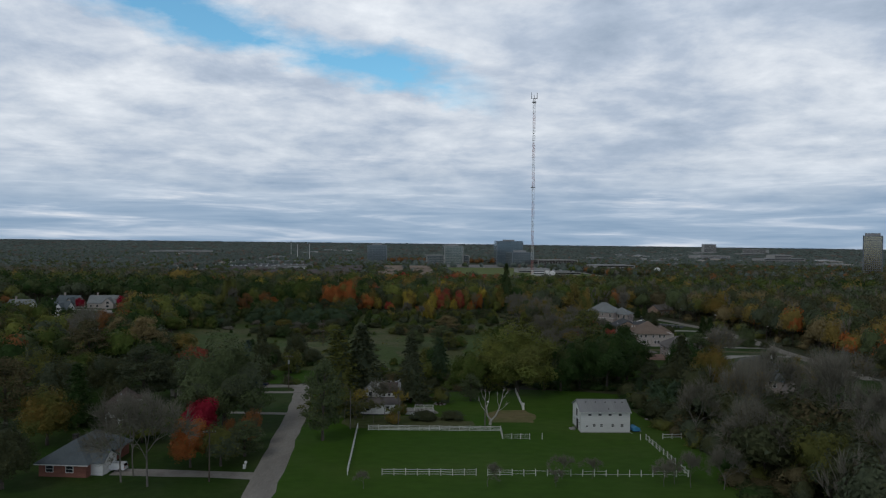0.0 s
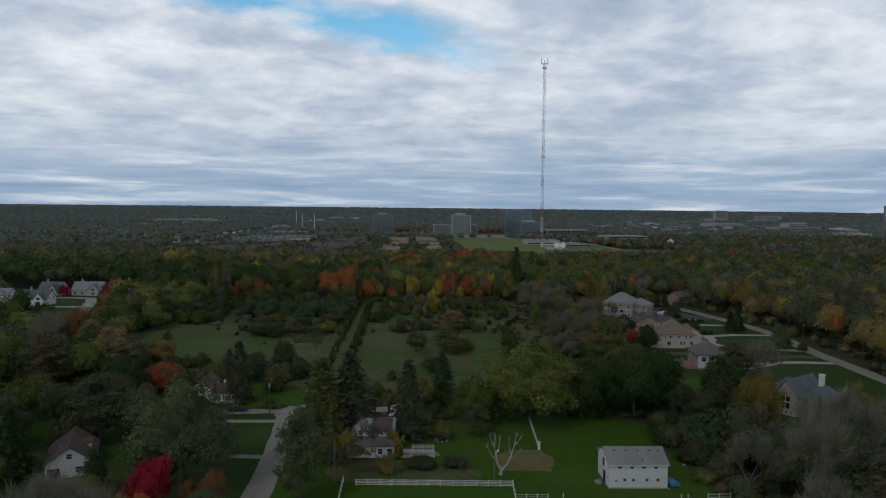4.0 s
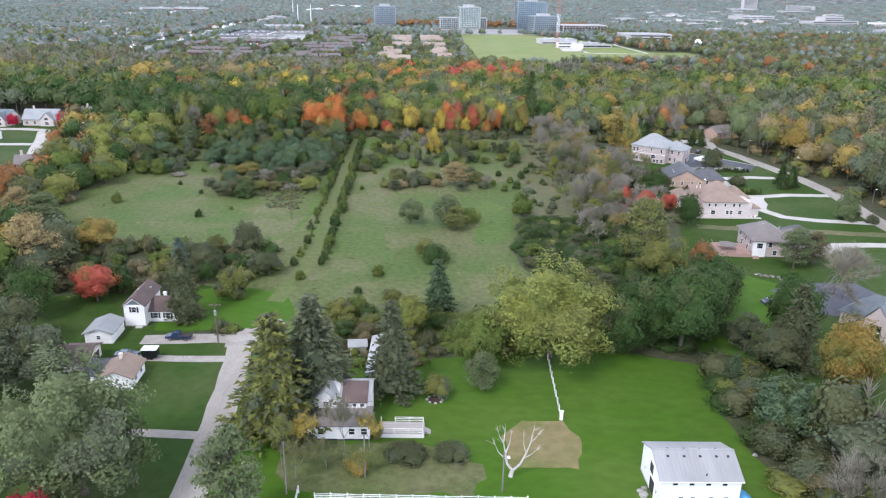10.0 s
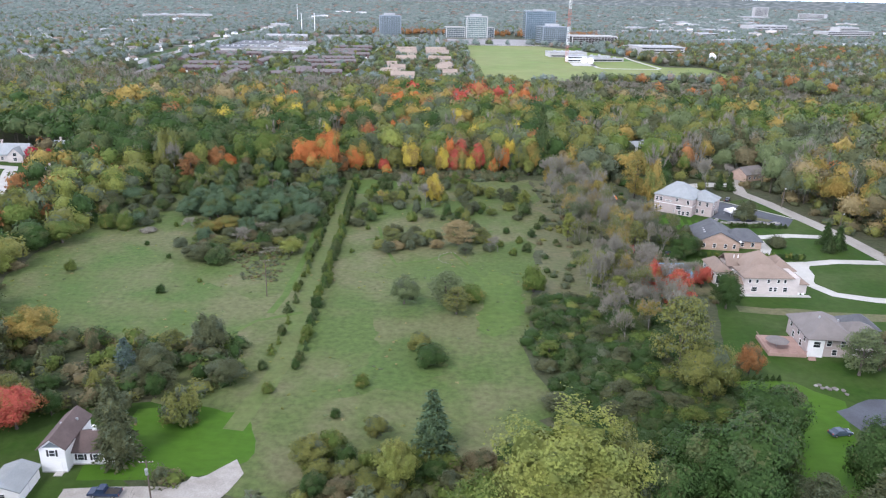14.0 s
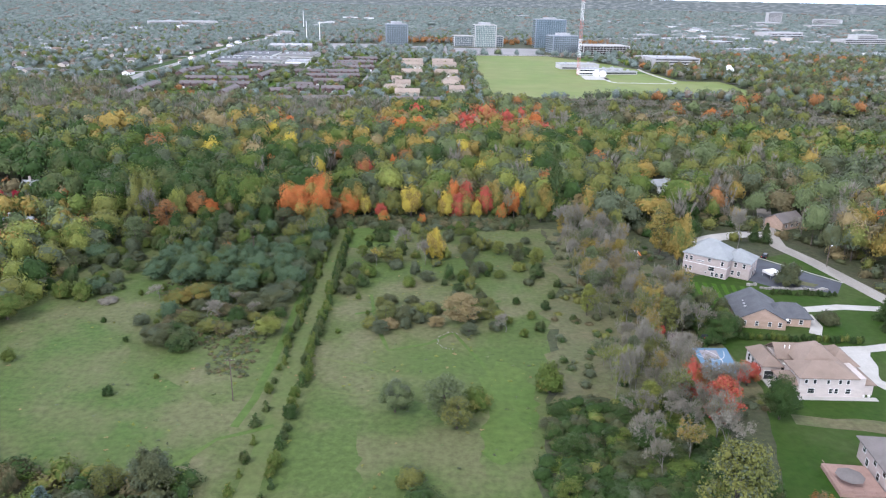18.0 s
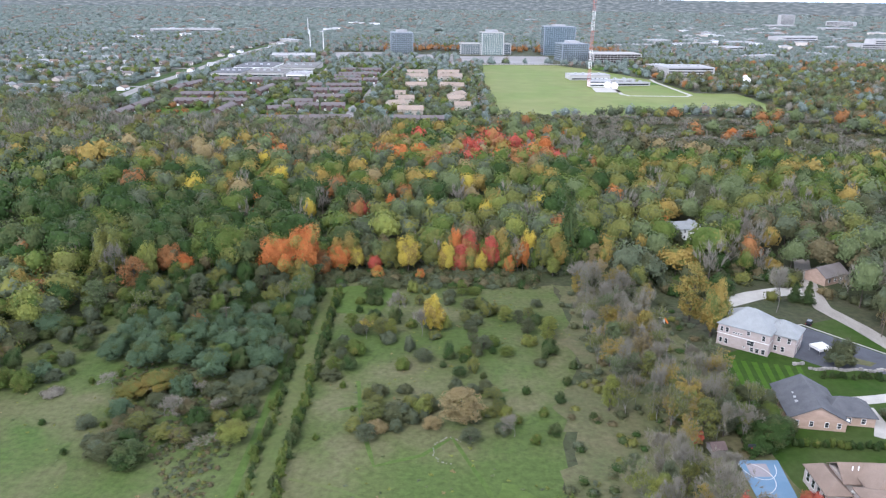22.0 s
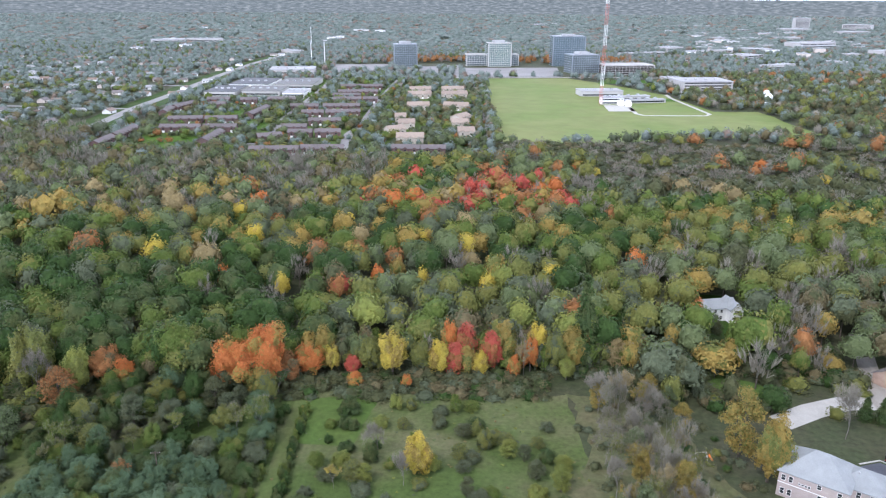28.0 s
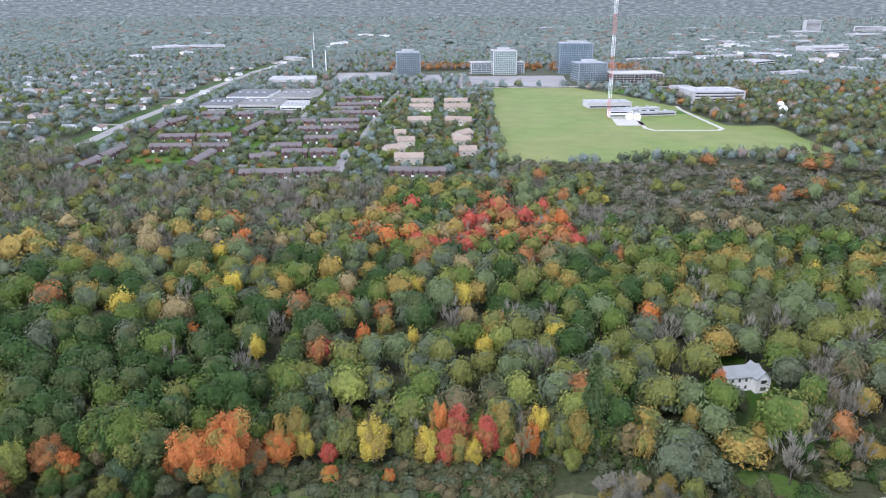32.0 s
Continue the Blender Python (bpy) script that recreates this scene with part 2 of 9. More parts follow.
CONCRETE = mat("pale_concrete", (0.48, 0.47, 0.44), (0.41, 0.40, 0.37), var=0.1, scale=2, scale2=0.2, bump=0.1)
ASPHALT = mat("asphalt", (0.095, 0.105, 0.125), (0.075, 0.08, 0.095), var=0.15, scale=3, scale2=0.15, bump=0.15)
PAVING = mat("grey_paving", (0.28, 0.275, 0.27), (0.235, 0.23, 0.225), var=0.12, scale=0.4, scale2=0.03, bump=0.05)
WHITE = mat("white_paint", (0.80, 0.80, 0.79), (0.74, 0.74, 0.72), rough=0.55, var=0.05, scale=3, scale2=0.4, bump=0.05)
SIDING = mat("white_siding", (0.78, 0.78, 0.77), (0.72, 0.72, 0.71), rough=0.6, var=0.06, scale=6, scale2=0.3, bump=0.25, stretch=(0.05, 0.05, 1))
FENCE = mat("fence_paint", (0.76, 0.76, 0.73), (0.62, 0.62, 0.58), rough=0.7, var=0.1, scale=4, scale2=0.6, bump=0.1, rand="object")
GREY_METAL = mat("grey_metal_roof", (0.35, 0.36, 0.36), (0.29, 0.30, 0.30), rough=0.5, var=0.08, scale=4, scale2=0.3, bump=0.15, spec=0.4, stretch=(1, 0.08, 0.08))
BLUE_SHINGLE = mat("slate_blue_shingles", (0.155, 0.185, 0.205), (0.12, 0.145, 0.16), var=0.18, scale=5, scale2=0.3, bump=0.3)
DARK_SHINGLE = mat("charcoal_shingles", (0.115, 0.12, 0.13), (0.085, 0.09, 0.10), var=0.18, scale=5, scale2=0.3, bump=0.3)
GREY_SHINGLE = mat("grey_green_shingles", (0.30, 0.32, 0.325), (0.25, 0.27, 0.275), var=0.12, scale=5, scale2=0.25, bump=0.3)
BROWN_SHINGLE = mat("brown_shingles", (0.135, 0.10, 0.092), (0.10, 0.075, 0.07), var=0.18, scale=5, scale2=0.3, bump=0.3)
TAN_SHINGLE = mat("tan_shingles", (0.265, 0.205, 0.165), (0.22, 0.168, 0.135), var=0.14, scale=5, scale2=0.25, bump=0.3)
TAUPE_SHINGLE = mat("taupe_shingles", (0.20, 0.182, 0.172), (0.165, 0.15, 0.142), var=0.14, scale=5, scale2=0.25, bump=0.3)
PINK_BRICK = mat("pale_pink_brick", (0.45, 0.385, 0.36), (0.39, 0.33, 0.305), var=0.12, scale=7, scale2=0.5, bump=0.3, stretch=(1, 1, 3))
TAN_BRICK = mat("tan_brick", (0.44, 0.32, 0.25), (0.36, 0.26, 0.20), var=0.14, scale=7, scale2=0.5, bump=0.3, stretch=(1, 1, 3))
CREAM = mat("cream_stucco", (0.60, 0.54, 0.48), (0.54, 0.48, 0.43), var=0.08, scale=3, scale2=0.3, bump=0.1)
PALE_BRICK = mat("whitewashed_brick", (0.56, 0.505, 0.47), (0.48, 0.43, 0.40), var=0.12, scale=7, scale2=0.4, bump=0.3, stretch=(1, 1, 3))
RED_BRICK = mat("red_brick", (0.26, 0.115, 0.085), (0.20, 0.085, 0.065), var=0.18, scale=7, scale2=0.5, bump=0.3, stretch=(1, 1, 3))
GLASS = mat("window_glass", (0.03, 0.035, 0.04), (0.02, 0.025, 0.03), rough=0.08, var=0.1, scale=2, scale2=0.3, bump=0, spec=0.6)
TOWER_GLASS = mat("curtain_wall_glass", (0.20, 0.245, 0.26), (0.27, 0.32, 0.335), rough=0.12, metal=0.6, var=0.15, scale=0.3, scale2=0.02, bump=0, spec=0.7)
DARK = mat("dark_stain", (0.035, 0.033, 0.032), (0.05, 0.045, 0.04), var=0.2, scale=4, scale2=0.5, bump=0.1)
SHUTTER = mat("black_shutter_paint", (0.02, 0.02, 0.022), rough=0.6, var=0.15, bump=0.1)
POLE_WOOD = mat("pole_wood", (0.14, 0.11, 0.085), (0.10, 0.08, 0.065), var=0.25, scale=5, scale2=0.6, bump=0.3, stretch=(4, 4, 0.4))
STEEL = mat("galvanised_steel", (0.45, 0.46, 0.47), (0.38, 0.39, 0.40), rough=0.45, var=0.1, metal=0.6, bump=0.05)
DECK = mat("weathered_deck", (0.42, 0.40, 0.38), (0.34, 0.32, 0.30), var=0.15, scale=6, scale2=0.5, bump=0.2, stretch=(0.2, 3, 1))
RED_DECK = mat("redwood_deck", (0.40, 0.27, 0.225), (0.33, 0.22, 0.185), var=0.14, scale=6, scale2=0.5, bump=0.2)
BLUE_COURT = mat("blue_court_paint", (0.14, 0.25, 0.37), (0.165, 0.27, 0.385), var=0.06, scale=1, scale2=0.2, bump=0.02)
PINK_COURT = mat("pink_court_paint", (0.34, 0.32, 0.34), (0.31, 0.295, 0.315), var=0.06, scale=1, scale2=0.2, bump=0.02)
BLUE_TARP = mat("blue_tarp", (0.10, 0.36, 0.62), (0.08, 0.30, 0.55), rough=0.5, var=0.1, scale=3, scale2=0.8, bump=0.3)
RED_PAINT = mat("red_paint", (0.52, 0.06, 0.05), (0.42, 0.05, 0.045), rough=0.5, var=0.1, bump=0.05)
RUBBER = mat("black_rubber", (0.02, 0.02, 0.02), rough=0.85, var=0.2, bump=0.1)
STONE = mat("grey_stone", (0.36, 0.345, 0.32), (0.26, 0.25, 0.235), var=0.2, scale=2, scale2=0.6, bump=0.5, rand="object")
CAR_WHITE = mat("white_car_paint", (0.75, 0.76, 0.77), rough=0.3, var=0.03, bump=0, spec=0.6)
CAR_BLUE = mat("navy_car_paint", (0.02, 0.035, 0.075), rough=0.25, var=0.05, bump=0, spec=0.6)
CAR_GREY = mat("slate_car_paint", (0.06, 0.085, 0.12), rough=0.25, var=0.05, bump=0, spec=0.6)
CAR_BLACK = mat("black_car_paint", (0.012, 0.013, 0.016), rough=0.25, var=0.05, bump=0, spec=0.6)
TOWN_BRICK = mat("maroon_brick", (0.155, 0.098, 0.092), (0.12, 0.08, 0.074), var=0.15, scale=1, scale2=0.05, bump=0.1)
TOWN_ROOF = mat("taupe_brown_shingles", (0.165, 0.145, 0.145), (0.135, 0.12, 0.12), var=0.15, scale=1, scale2=0.05, bump=0.1)
FLAT_ROOF = mat("flat_roof_membrane", (0.39, 0.395, 0.40), (0.31, 0.315, 0.32), var=0.1, scale=0.3, scale2=0.03, bump=0.05)
GREY_ROOF = mat("dark_flat_roof", (0.125, 0.13, 0.137), (0.10, 0.105, 0.112), var=0.12, scale=0.3, scale2=0.03, bump=0.05)
PRECAST = mat("pale_precast", (0.43, 0.42, 0.40), (0.37, 0.36, 0.345), var=0.08, scale=0.4, scale2=0.05, bump=0.05)

# ---- builders ----


class Shape:
    """A mesh in the making: vertices and faces."""

    def __init__(self):
        self.v, self.f = [], []

    def add(self, verts, faces):
        n = len(self.v)
        self.v += [tuple(p) for p in verts]
        self.f += [tuple(i + n for i in f) for f in faces]
        return self

    def box(self, x0, y0, z0, x1, y1, z1):
        return self.add([(x0, y0, z0), (x1, y0, z0), (x1, y1, z0), (x0, y1, z0), (x0, y0, z1), (x1, y0, z1), (x1, y1, z1), (x0, y1, z1)],
                        [(0, 3, 2, 1), (4, 5, 6, 7), (0, 1, 5, 4), (1, 2, 6, 5), (2, 3, 7, 6), (3, 0, 4, 7)])

    def beam(self, a, b, w, h):
        """A bar of width w and height h from a to b."""
        a, b = Vector(a), Vector(b)
        d = (b - a).normalized()
        s = d.cross(Vector((0, 0, 1)))
        s = (s.normalized() if s.length > 1e-4 else Vector((1, 0, 0))) * w / 2
        u = s.cross(d).normalized() * h / 2
        vs = [p + i * s + j * u for p in (a, b) for i, j in ((-1, -1), (1, -1), (1, 1), (-1, 1))]
        return self.add(vs, [(3, 2, 1, 0), (4, 5, 6, 7), (0, 1, 5, 4), (1, 2, 6, 5), (2, 3, 7, 6), (3, 0, 4, 7)])

    def tube(self, pts, radii, n=6):
        rings = []
        for i, p in enumerate(pts):
            p = Vector(p)
            d = (Vector(pts[min(i + 1, len(pts) - 1)]) - Vector(pts[max(i - 1, 0)])).normalized()
            s = d.cross(Vector((0.3, 1, 0.1))).normalized()
            u = d.cross(s)
            rings.append([p + radii[i] * (math.cos(6.2832 * k / n) * s + math.sin(6.2832 * k / n) * u) for k in range(n)])
        faces = [(i * n + k, i * n + (k + 1) % n, (i + 1) * n + (k + 1) % n, (i + 1) * n + k) for i in range(len(pts) - 1) for k in range(n)]
        faces.append(tuple((len(pts) - 1) * n + k for k in range(n)))
        return self.add([q for r in rings for q in r], faces)

    def prism(self, outline, z0, z1):
        n = len(outline)
        vs = [(x, y, z0) for x, y in outline] + [(x, y, z1) for x, y in outline]
        return self.add(vs, [tuple(range(n - 1, -1, -1)), tuple(range(n, 2 * n))] + [(i, (i + 1) % n, n + (i + 1) % n, n + i) for i in range(n)])

    def gable(self, x0, y0, x1, y1, z, rise, along="x", over=0.4, thick=0.22):
        """Two roof slopes with eaves and thickness over a rectangle, the ridge along x or y."""
        def p(a, b, h):
            return (a, b, h) if along == "x" else (b, a, h)
        a0, a1, b0, b1 = (x0, x1, y0, y1) if along == "x" else (y0, y1, x0, x1)
        m, s = (b0 + b1) / 2, rise / ((b1 - b0) / 2)
        a0, a1 = a0 - over, a1 + over
        e = z - over * s
        for b, sign in ((b0 - over, 1), (b1 + over, -1)):
            vs = [p(a0, b, e), p(a1, b, e), p(a1, m, z + rise), p(a0, m, z + rise)]
            vs += [(q[0], q[1], q[2] + thick) for q in vs]
            self.add(vs, [(0, 1, 2, 3), (7, 6, 5, 4), (0, 4, 5, 1), (1, 5, 6, 2), (2, 6, 7, 3), (3, 7, 4, 0)])
        return self

    def gable_wall(self, x0, y0, x1, y1, z0, z, rise, along="x"):
        """A closed body with gable ends."""
        if along == "x":
            m = (y0 + y1) / 2
            vs = [(x0, y0, z0), (x0, y1, z0), (x0, y1, z), (x0, m, z + rise), (x0, y0, z), (x1, y0, z0), (x1, y1, z0), (x1, y1, z), (x1, m, z + rise), (x1, y0, z)]
        else:
            m = (x0 + x1) / 2
            vs = [(x0, y0, z0), (x1, y0, z0), (x1, y0, z), (m, y0, z + rise), (x0, y0, z), (x0, y1, z0), (x1, y1, z0), (x1, y1, z), (m, y1, z + rise), (x0, y1, z)]
        return self.add(vs, [(0, 1, 2, 3, 4), (9, 8, 7, 6, 5), (0, 5, 6, 1), (1, 6, 7, 2), (2, 7, 8, 3), (3, 8, 9, 4), (4, 9, 5, 0)])

    def hip(self, x0, y0, x1, y1, z, rise, over=0.5, ridge=None, thick=0.2):
        x0, y0, x1, y1 = x0 - over, y0 - over, x1 + over, y1 + over
        w, d = x1 - x0, y1 - y0
        k = min(w, d) / 2 if ridge is None else ridge
        if w >= d:
            r = [(x0 + k, (y0 + y1) / 2), (x1 - k, (y0 + y1) / 2)]
            top = [(0, 1, 5, 4), (1, 2, 5), (2, 3, 4, 5), (3, 0, 4)]
        else:
            r = [((x0 + x1) / 2, y0 + k), ((x0 + x1) / 2, y1 - k)]
            top = [(0, 1, 4), (1, 2, 5, 4), (2, 3, 5), (3, 0, 4, 5)]
        vs = [(x0, y0, z), (x1, y0, z), (x1, y1, z), (x0, y1, z)] + [(*q, z + rise) for q in r]
        lo = [(a, b, c - thick) for a, b, c in vs[:4]]
        return self.add(vs + lo, top + [(6, 7, 1, 0), (7, 8, 2, 1), (8, 9, 3, 2), (9, 6, 0, 3), (9, 8, 7, 6)])

    def mesh(self, name, *mats):
        me = bpy.data.meshes.new(name)
        me.from_pydata(self.v, [], self.f)
        for m in mats:
            me.materials.append(m)
        me.update()
        return me


def thing(name, x, y, z=0.0, rz=0.0, label="", category="", group="", kind="", scale=None):
    ob = new(name)
    ob.matrix_basis = pose(x, y, z, 0, 0, rz) @ Matrix.Diagonal((*(scale or (1, 1, 1)), 1))
    return tagged(ob, label, category, group, kind)


def part(name, shape, material, parent, label=""):
    me = shape.mesh(name, material) if isinstance(shape, Shape) else shape
    ob = new(name, me)
    ob.parent = parent
    return tagged(ob, label)


def solo(name, shape, material, label, category, group="", kind="", at=(0, 0, 0), rz=0.0):
    ob = new(name, shape.mesh(name, material) if isinstance(shape, Shape) else shape)
    ob.matrix_basis = pose(*at, 0, 0, rz)
    return tagged(ob, label, category, group, kind)


def wavy(points, step=6.0, amp=0.8, seed=0, closed=True):
    """An outline with its edges broken up, as grown edges are."""
    rng, out = random.Random(seed), []
    n = len(points)
    for i in range(n if closed else n - 1):
        a, b = Vector(points[i]), Vector(points[(i + 1) % n])
        k = max(1, int((b - a).length / step))
        for j in range(k):
            q = a.lerp(b, j / k)
            out.append((q.x + rng.uniform(-amp, amp), q.y + rng.uniform(-amp, amp)))
    if not closed:
        out.append(tuple(points[-1]))
    return out


OPEN = []          # outlines of lawns, fields, roads and yards, where nothing grows wild


def open_ground(points):
    """For each point, whether it lies on open ground."""
    p = np.asarray(points, float)
    out = np.zeros(len(p), bool)
    for poly in OPEN:
        q = np.asarray(poly, float)
        near = ((p >= q.min(0)) & (p <= q.max(0))).all(1) & ~out
        if not near.any():
            continue
        x, y = p[near].T
        inside = np.zeros(len(x), bool)
        for (x0, y0), (x1, y1) in zip(q, np.roll(q, -1, 0)):
            if y0 != y1:
                inside ^= ((y0 > y) != (y1 > y)) & (x < (x1 - x0) * (y - y0) / (y1 - y0) + x0)
        out[np.flatnonzero(near)[inside]] = True
    return out


def sheet(name, outline, z, material, label, category, thick=0.03):
    if name != "suburb_ground":
        OPEN.append(outline)
    return solo(name, Shape().prism(outline, z - thick, z), material, label, category, kind="structure")


def strip(name, line, width, z, material, label, category, thick=0.03, seed=1, rough=0.15, kind="structure"):
    """A road or path along a line of points, its edges slightly uneven."""
    rng = random.Random(seed)
    pts = []
    for i in range(len(line) - 1):
        a, b = Vector(line[i]), Vector(line[i + 1])
        k = max(1, int((b - a).length / 5))
        pts += [a.lerp(b, j / k) for j in range(k)]
    pts.append(Vector(line[-1]))
    left, right = [], []
    for i, p in enumerate(pts):
        d = (pts[min(i + 1, len(pts) - 1)] - pts[max(i - 1, 0)]).normalized()
        nrm = Vector((-d.y, d.x))
        left.append(p + nrm * (width / 2 + rng.uniform(-rough, rough)))
        right.append(p - nrm * (width / 2 + rng.uniform(-rough, rough)))
    n = len(pts)
    OPEN.append([(q.x, q.y) for q in left] + [(q.x, q.y) for q in reversed(right)])
    vs = [(q.x, q.y, z) for q in left] + [(q.x, q.y, z) for q in right] + [(q.x, q.y, z - thick) for q in left] + [(q.x, q.y, z - thick) for q in right]
    fs = [(n + i, n + i + 1, i + 1, i) for i in range(n - 1)]
    fs += [(i, i + 1, 2 * n + i + 1, 2 * n + i) for i in range(n - 1)] + [(n + i + 1, n + i, 3 * n + i, 3 * n + i + 1) for i in range(n - 1)]
    return solo(name, Shape().add(vs, fs), material, label, category, kind=kind)


# window and door meshes in the plane y = 0, facing -y
def window(parent, x, y, z, w, h, rz=0.0, frame_mat=None, bars=True, shutters=False):
    fr = Shape()
    t = 0.09
    fr.box(-w / 2 - t, -0.07, -t, w / 2 + t, 0.03, 0).box(-w / 2 - t, -0.07, h, w / 2 + t, 0.03, h + t)
    fr.box(-w / 2 - t, -0.07, 0, -w / 2, 0.03, h).box(w / 2, -0.07, 0, w / 2 + t, 0.03, h)
    if bars:
        fr.box(-w / 2, -0.055, h / 2 - 0.03, w / 2, 0.0, h / 2 + 0.03)
    ob = part("window", fr, frame_mat or WHITE, parent)
    ob.matrix_basis = pose(x, y, z, 0, 0, rz)
    part("pane", Shape().box(-w / 2, -0.03, 0, w / 2, 0.01, h), GLASS, ob)
    if shutters:
        for s in (-1, 1):
            part("shutter", Shape().box(s * (w / 2 + t + 0.22) - 0.2, -0.06, -0.05, s * (w / 2 + t + 0.22) + 0.2, 0.0, h + 0.05), SHUTTER, ob, "black shutter")
    return ob


def door(parent, x, y, z, w, h, rz=0.0, material=None, label=""):
    ob = part("door", Shape().box(-w / 2, -0.05, 0, w / 2, 0.02, h), material or DARK, parent, label)
    ob.matrix_basis = pose(x, y, z, 0, 0, rz)
    fr = Shape().box(-w / 2 - 0.1, -0.08, 0, -w / 2, 0.02, h + 0.1).box(w / 2, -0.08, 0, w / 2 + 0.1, 0.02, h + 0.1).box(-w / 2, -0.08, h, w / 2, 0.02, h + 0.1)
    part("door_frame", fr, WHITE, ob)
    return ob


# ---- trees ----


ICO = []
for a in range(5):
    ICO += [(0.894 * math.cos(1.2566 * a), 0.894 * math.sin(1.2566 * a), 0.447), (0.894 * math.cos(1.2566 * a + 0.6283), 0.894 * math.sin(1.2566 * a + 0.6283), -0.447)]
ICO = np.array(ICO + [(0, 0, 1.0), (0, 0, -1.0)])
ICO_F = np.array([f for a in range(5) for f in ((10, 2 * a, (2 * a + 2) % 10), (2 * a, 2 * a + 1, (2 * a + 2) % 10), ((2 * a + 2) % 10, 2 * a + 1, (2 * a + 3) % 10), (11, (2 * a + 3) % 10, 2 * a + 1))])


OCTA = np.array([(1.0, 0, 0), (0, 1, 0), (-1, 0, 0), (0, -1, 0), (0, 0, 1.05), (0, 0, -1)])
OCTA_F = np.array([(4, 0, 1), (4, 1, 2), (4, 2, 3), (4, 3, 0), (5, 1, 0), (5, 2, 1), (5, 3, 2), (5, 0, 3)])


def leaves(rng, centres, radii, per, size, flat=0.75, core=0.84, plain=False):
    """Leafy clumps round the given centres: a dense heart in each, and small leaves over it."""
    cs, rs = np.repeat(np.array(centres), per, 0), np.repeat(np.array(radii), per)
    n = len(cs)
    d = rng.normal(size=(n, 3))
    d /= np.linalg.norm(d, axis=1)[:, None]
    d[:, 2] = np.where(d[:, 2] < -0.3, -0.4 * d[:, 2], d[:, 2])
    r = rs * rng.uniform(0.82, 1.16, n)
    p = cs + d * r[:, None] * (1, 1, flat)
    nrm = d + rng.normal(size=(n, 3)) * 0.5 + (0, 0, 0.3)
    nrm /= np.linalg.norm(nrm, axis=1)[:, None]
    a = np.cross(nrm, rng.normal(size=(n, 3)))
    a /= np.linalg.norm(a, axis=1)[:, None]
    b = np.cross(nrm, a)
    s = size * rng.uniform(0.6, 1.35, n)[:, None]
    v = np.stack([p - a * s * 0.95 - b * s * 0.6, p + a * s - b * s * 0.4, p + b * s * 1.05], 1).reshape(-1, 3)
    f = np.arange(3 * n).reshape(-1, 3)
    if core:
        k = len(centres)
        body, sides = (OCTA, OCTA_F) if plain else (ICO, ICO_F)
        m = len(body)
        hv = np.array(centres)[:, None] + body[None] * (np.array(radii)[:, None] * rng.uniform(0.8, 1.1, (k, m)) * core)[..., None] * (1, 1, flat)
        hf = sides[None] + m * np.arange(k)[:, None, None] + len(v)
        v, f = np.concatenate([v, hv.reshape(-1, 3)]), np.concatenate([f, hf.reshape(-1, 3)])
    return v, f


def ball(sub):
    """A sphere of triangles."""
    v, f = [Vector(p).normalized() for p in ICO], [tuple(int(i) for i in t) for t in ICO_F]
    for _ in range(sub):
        mid, out = {}, []

        def half(i, j):
            key = (min(i, j), max(i, j))
            if key not in mid:
                mid[key] = len(v)
                v.append(((v[i] + v[j]) / 2).normalized())
            return mid[key]

        for i, j, k in f:
            a, b, c = half(i, j), half(j, k), half(k, i)
            out += [(i, a, c), (a, j, b), (c, b, k), (a, b, c)]
        f = out
    return np.array([tuple(p) for p in v]), np.array(f)


BALLS = [ball(k) for k in range(3)]


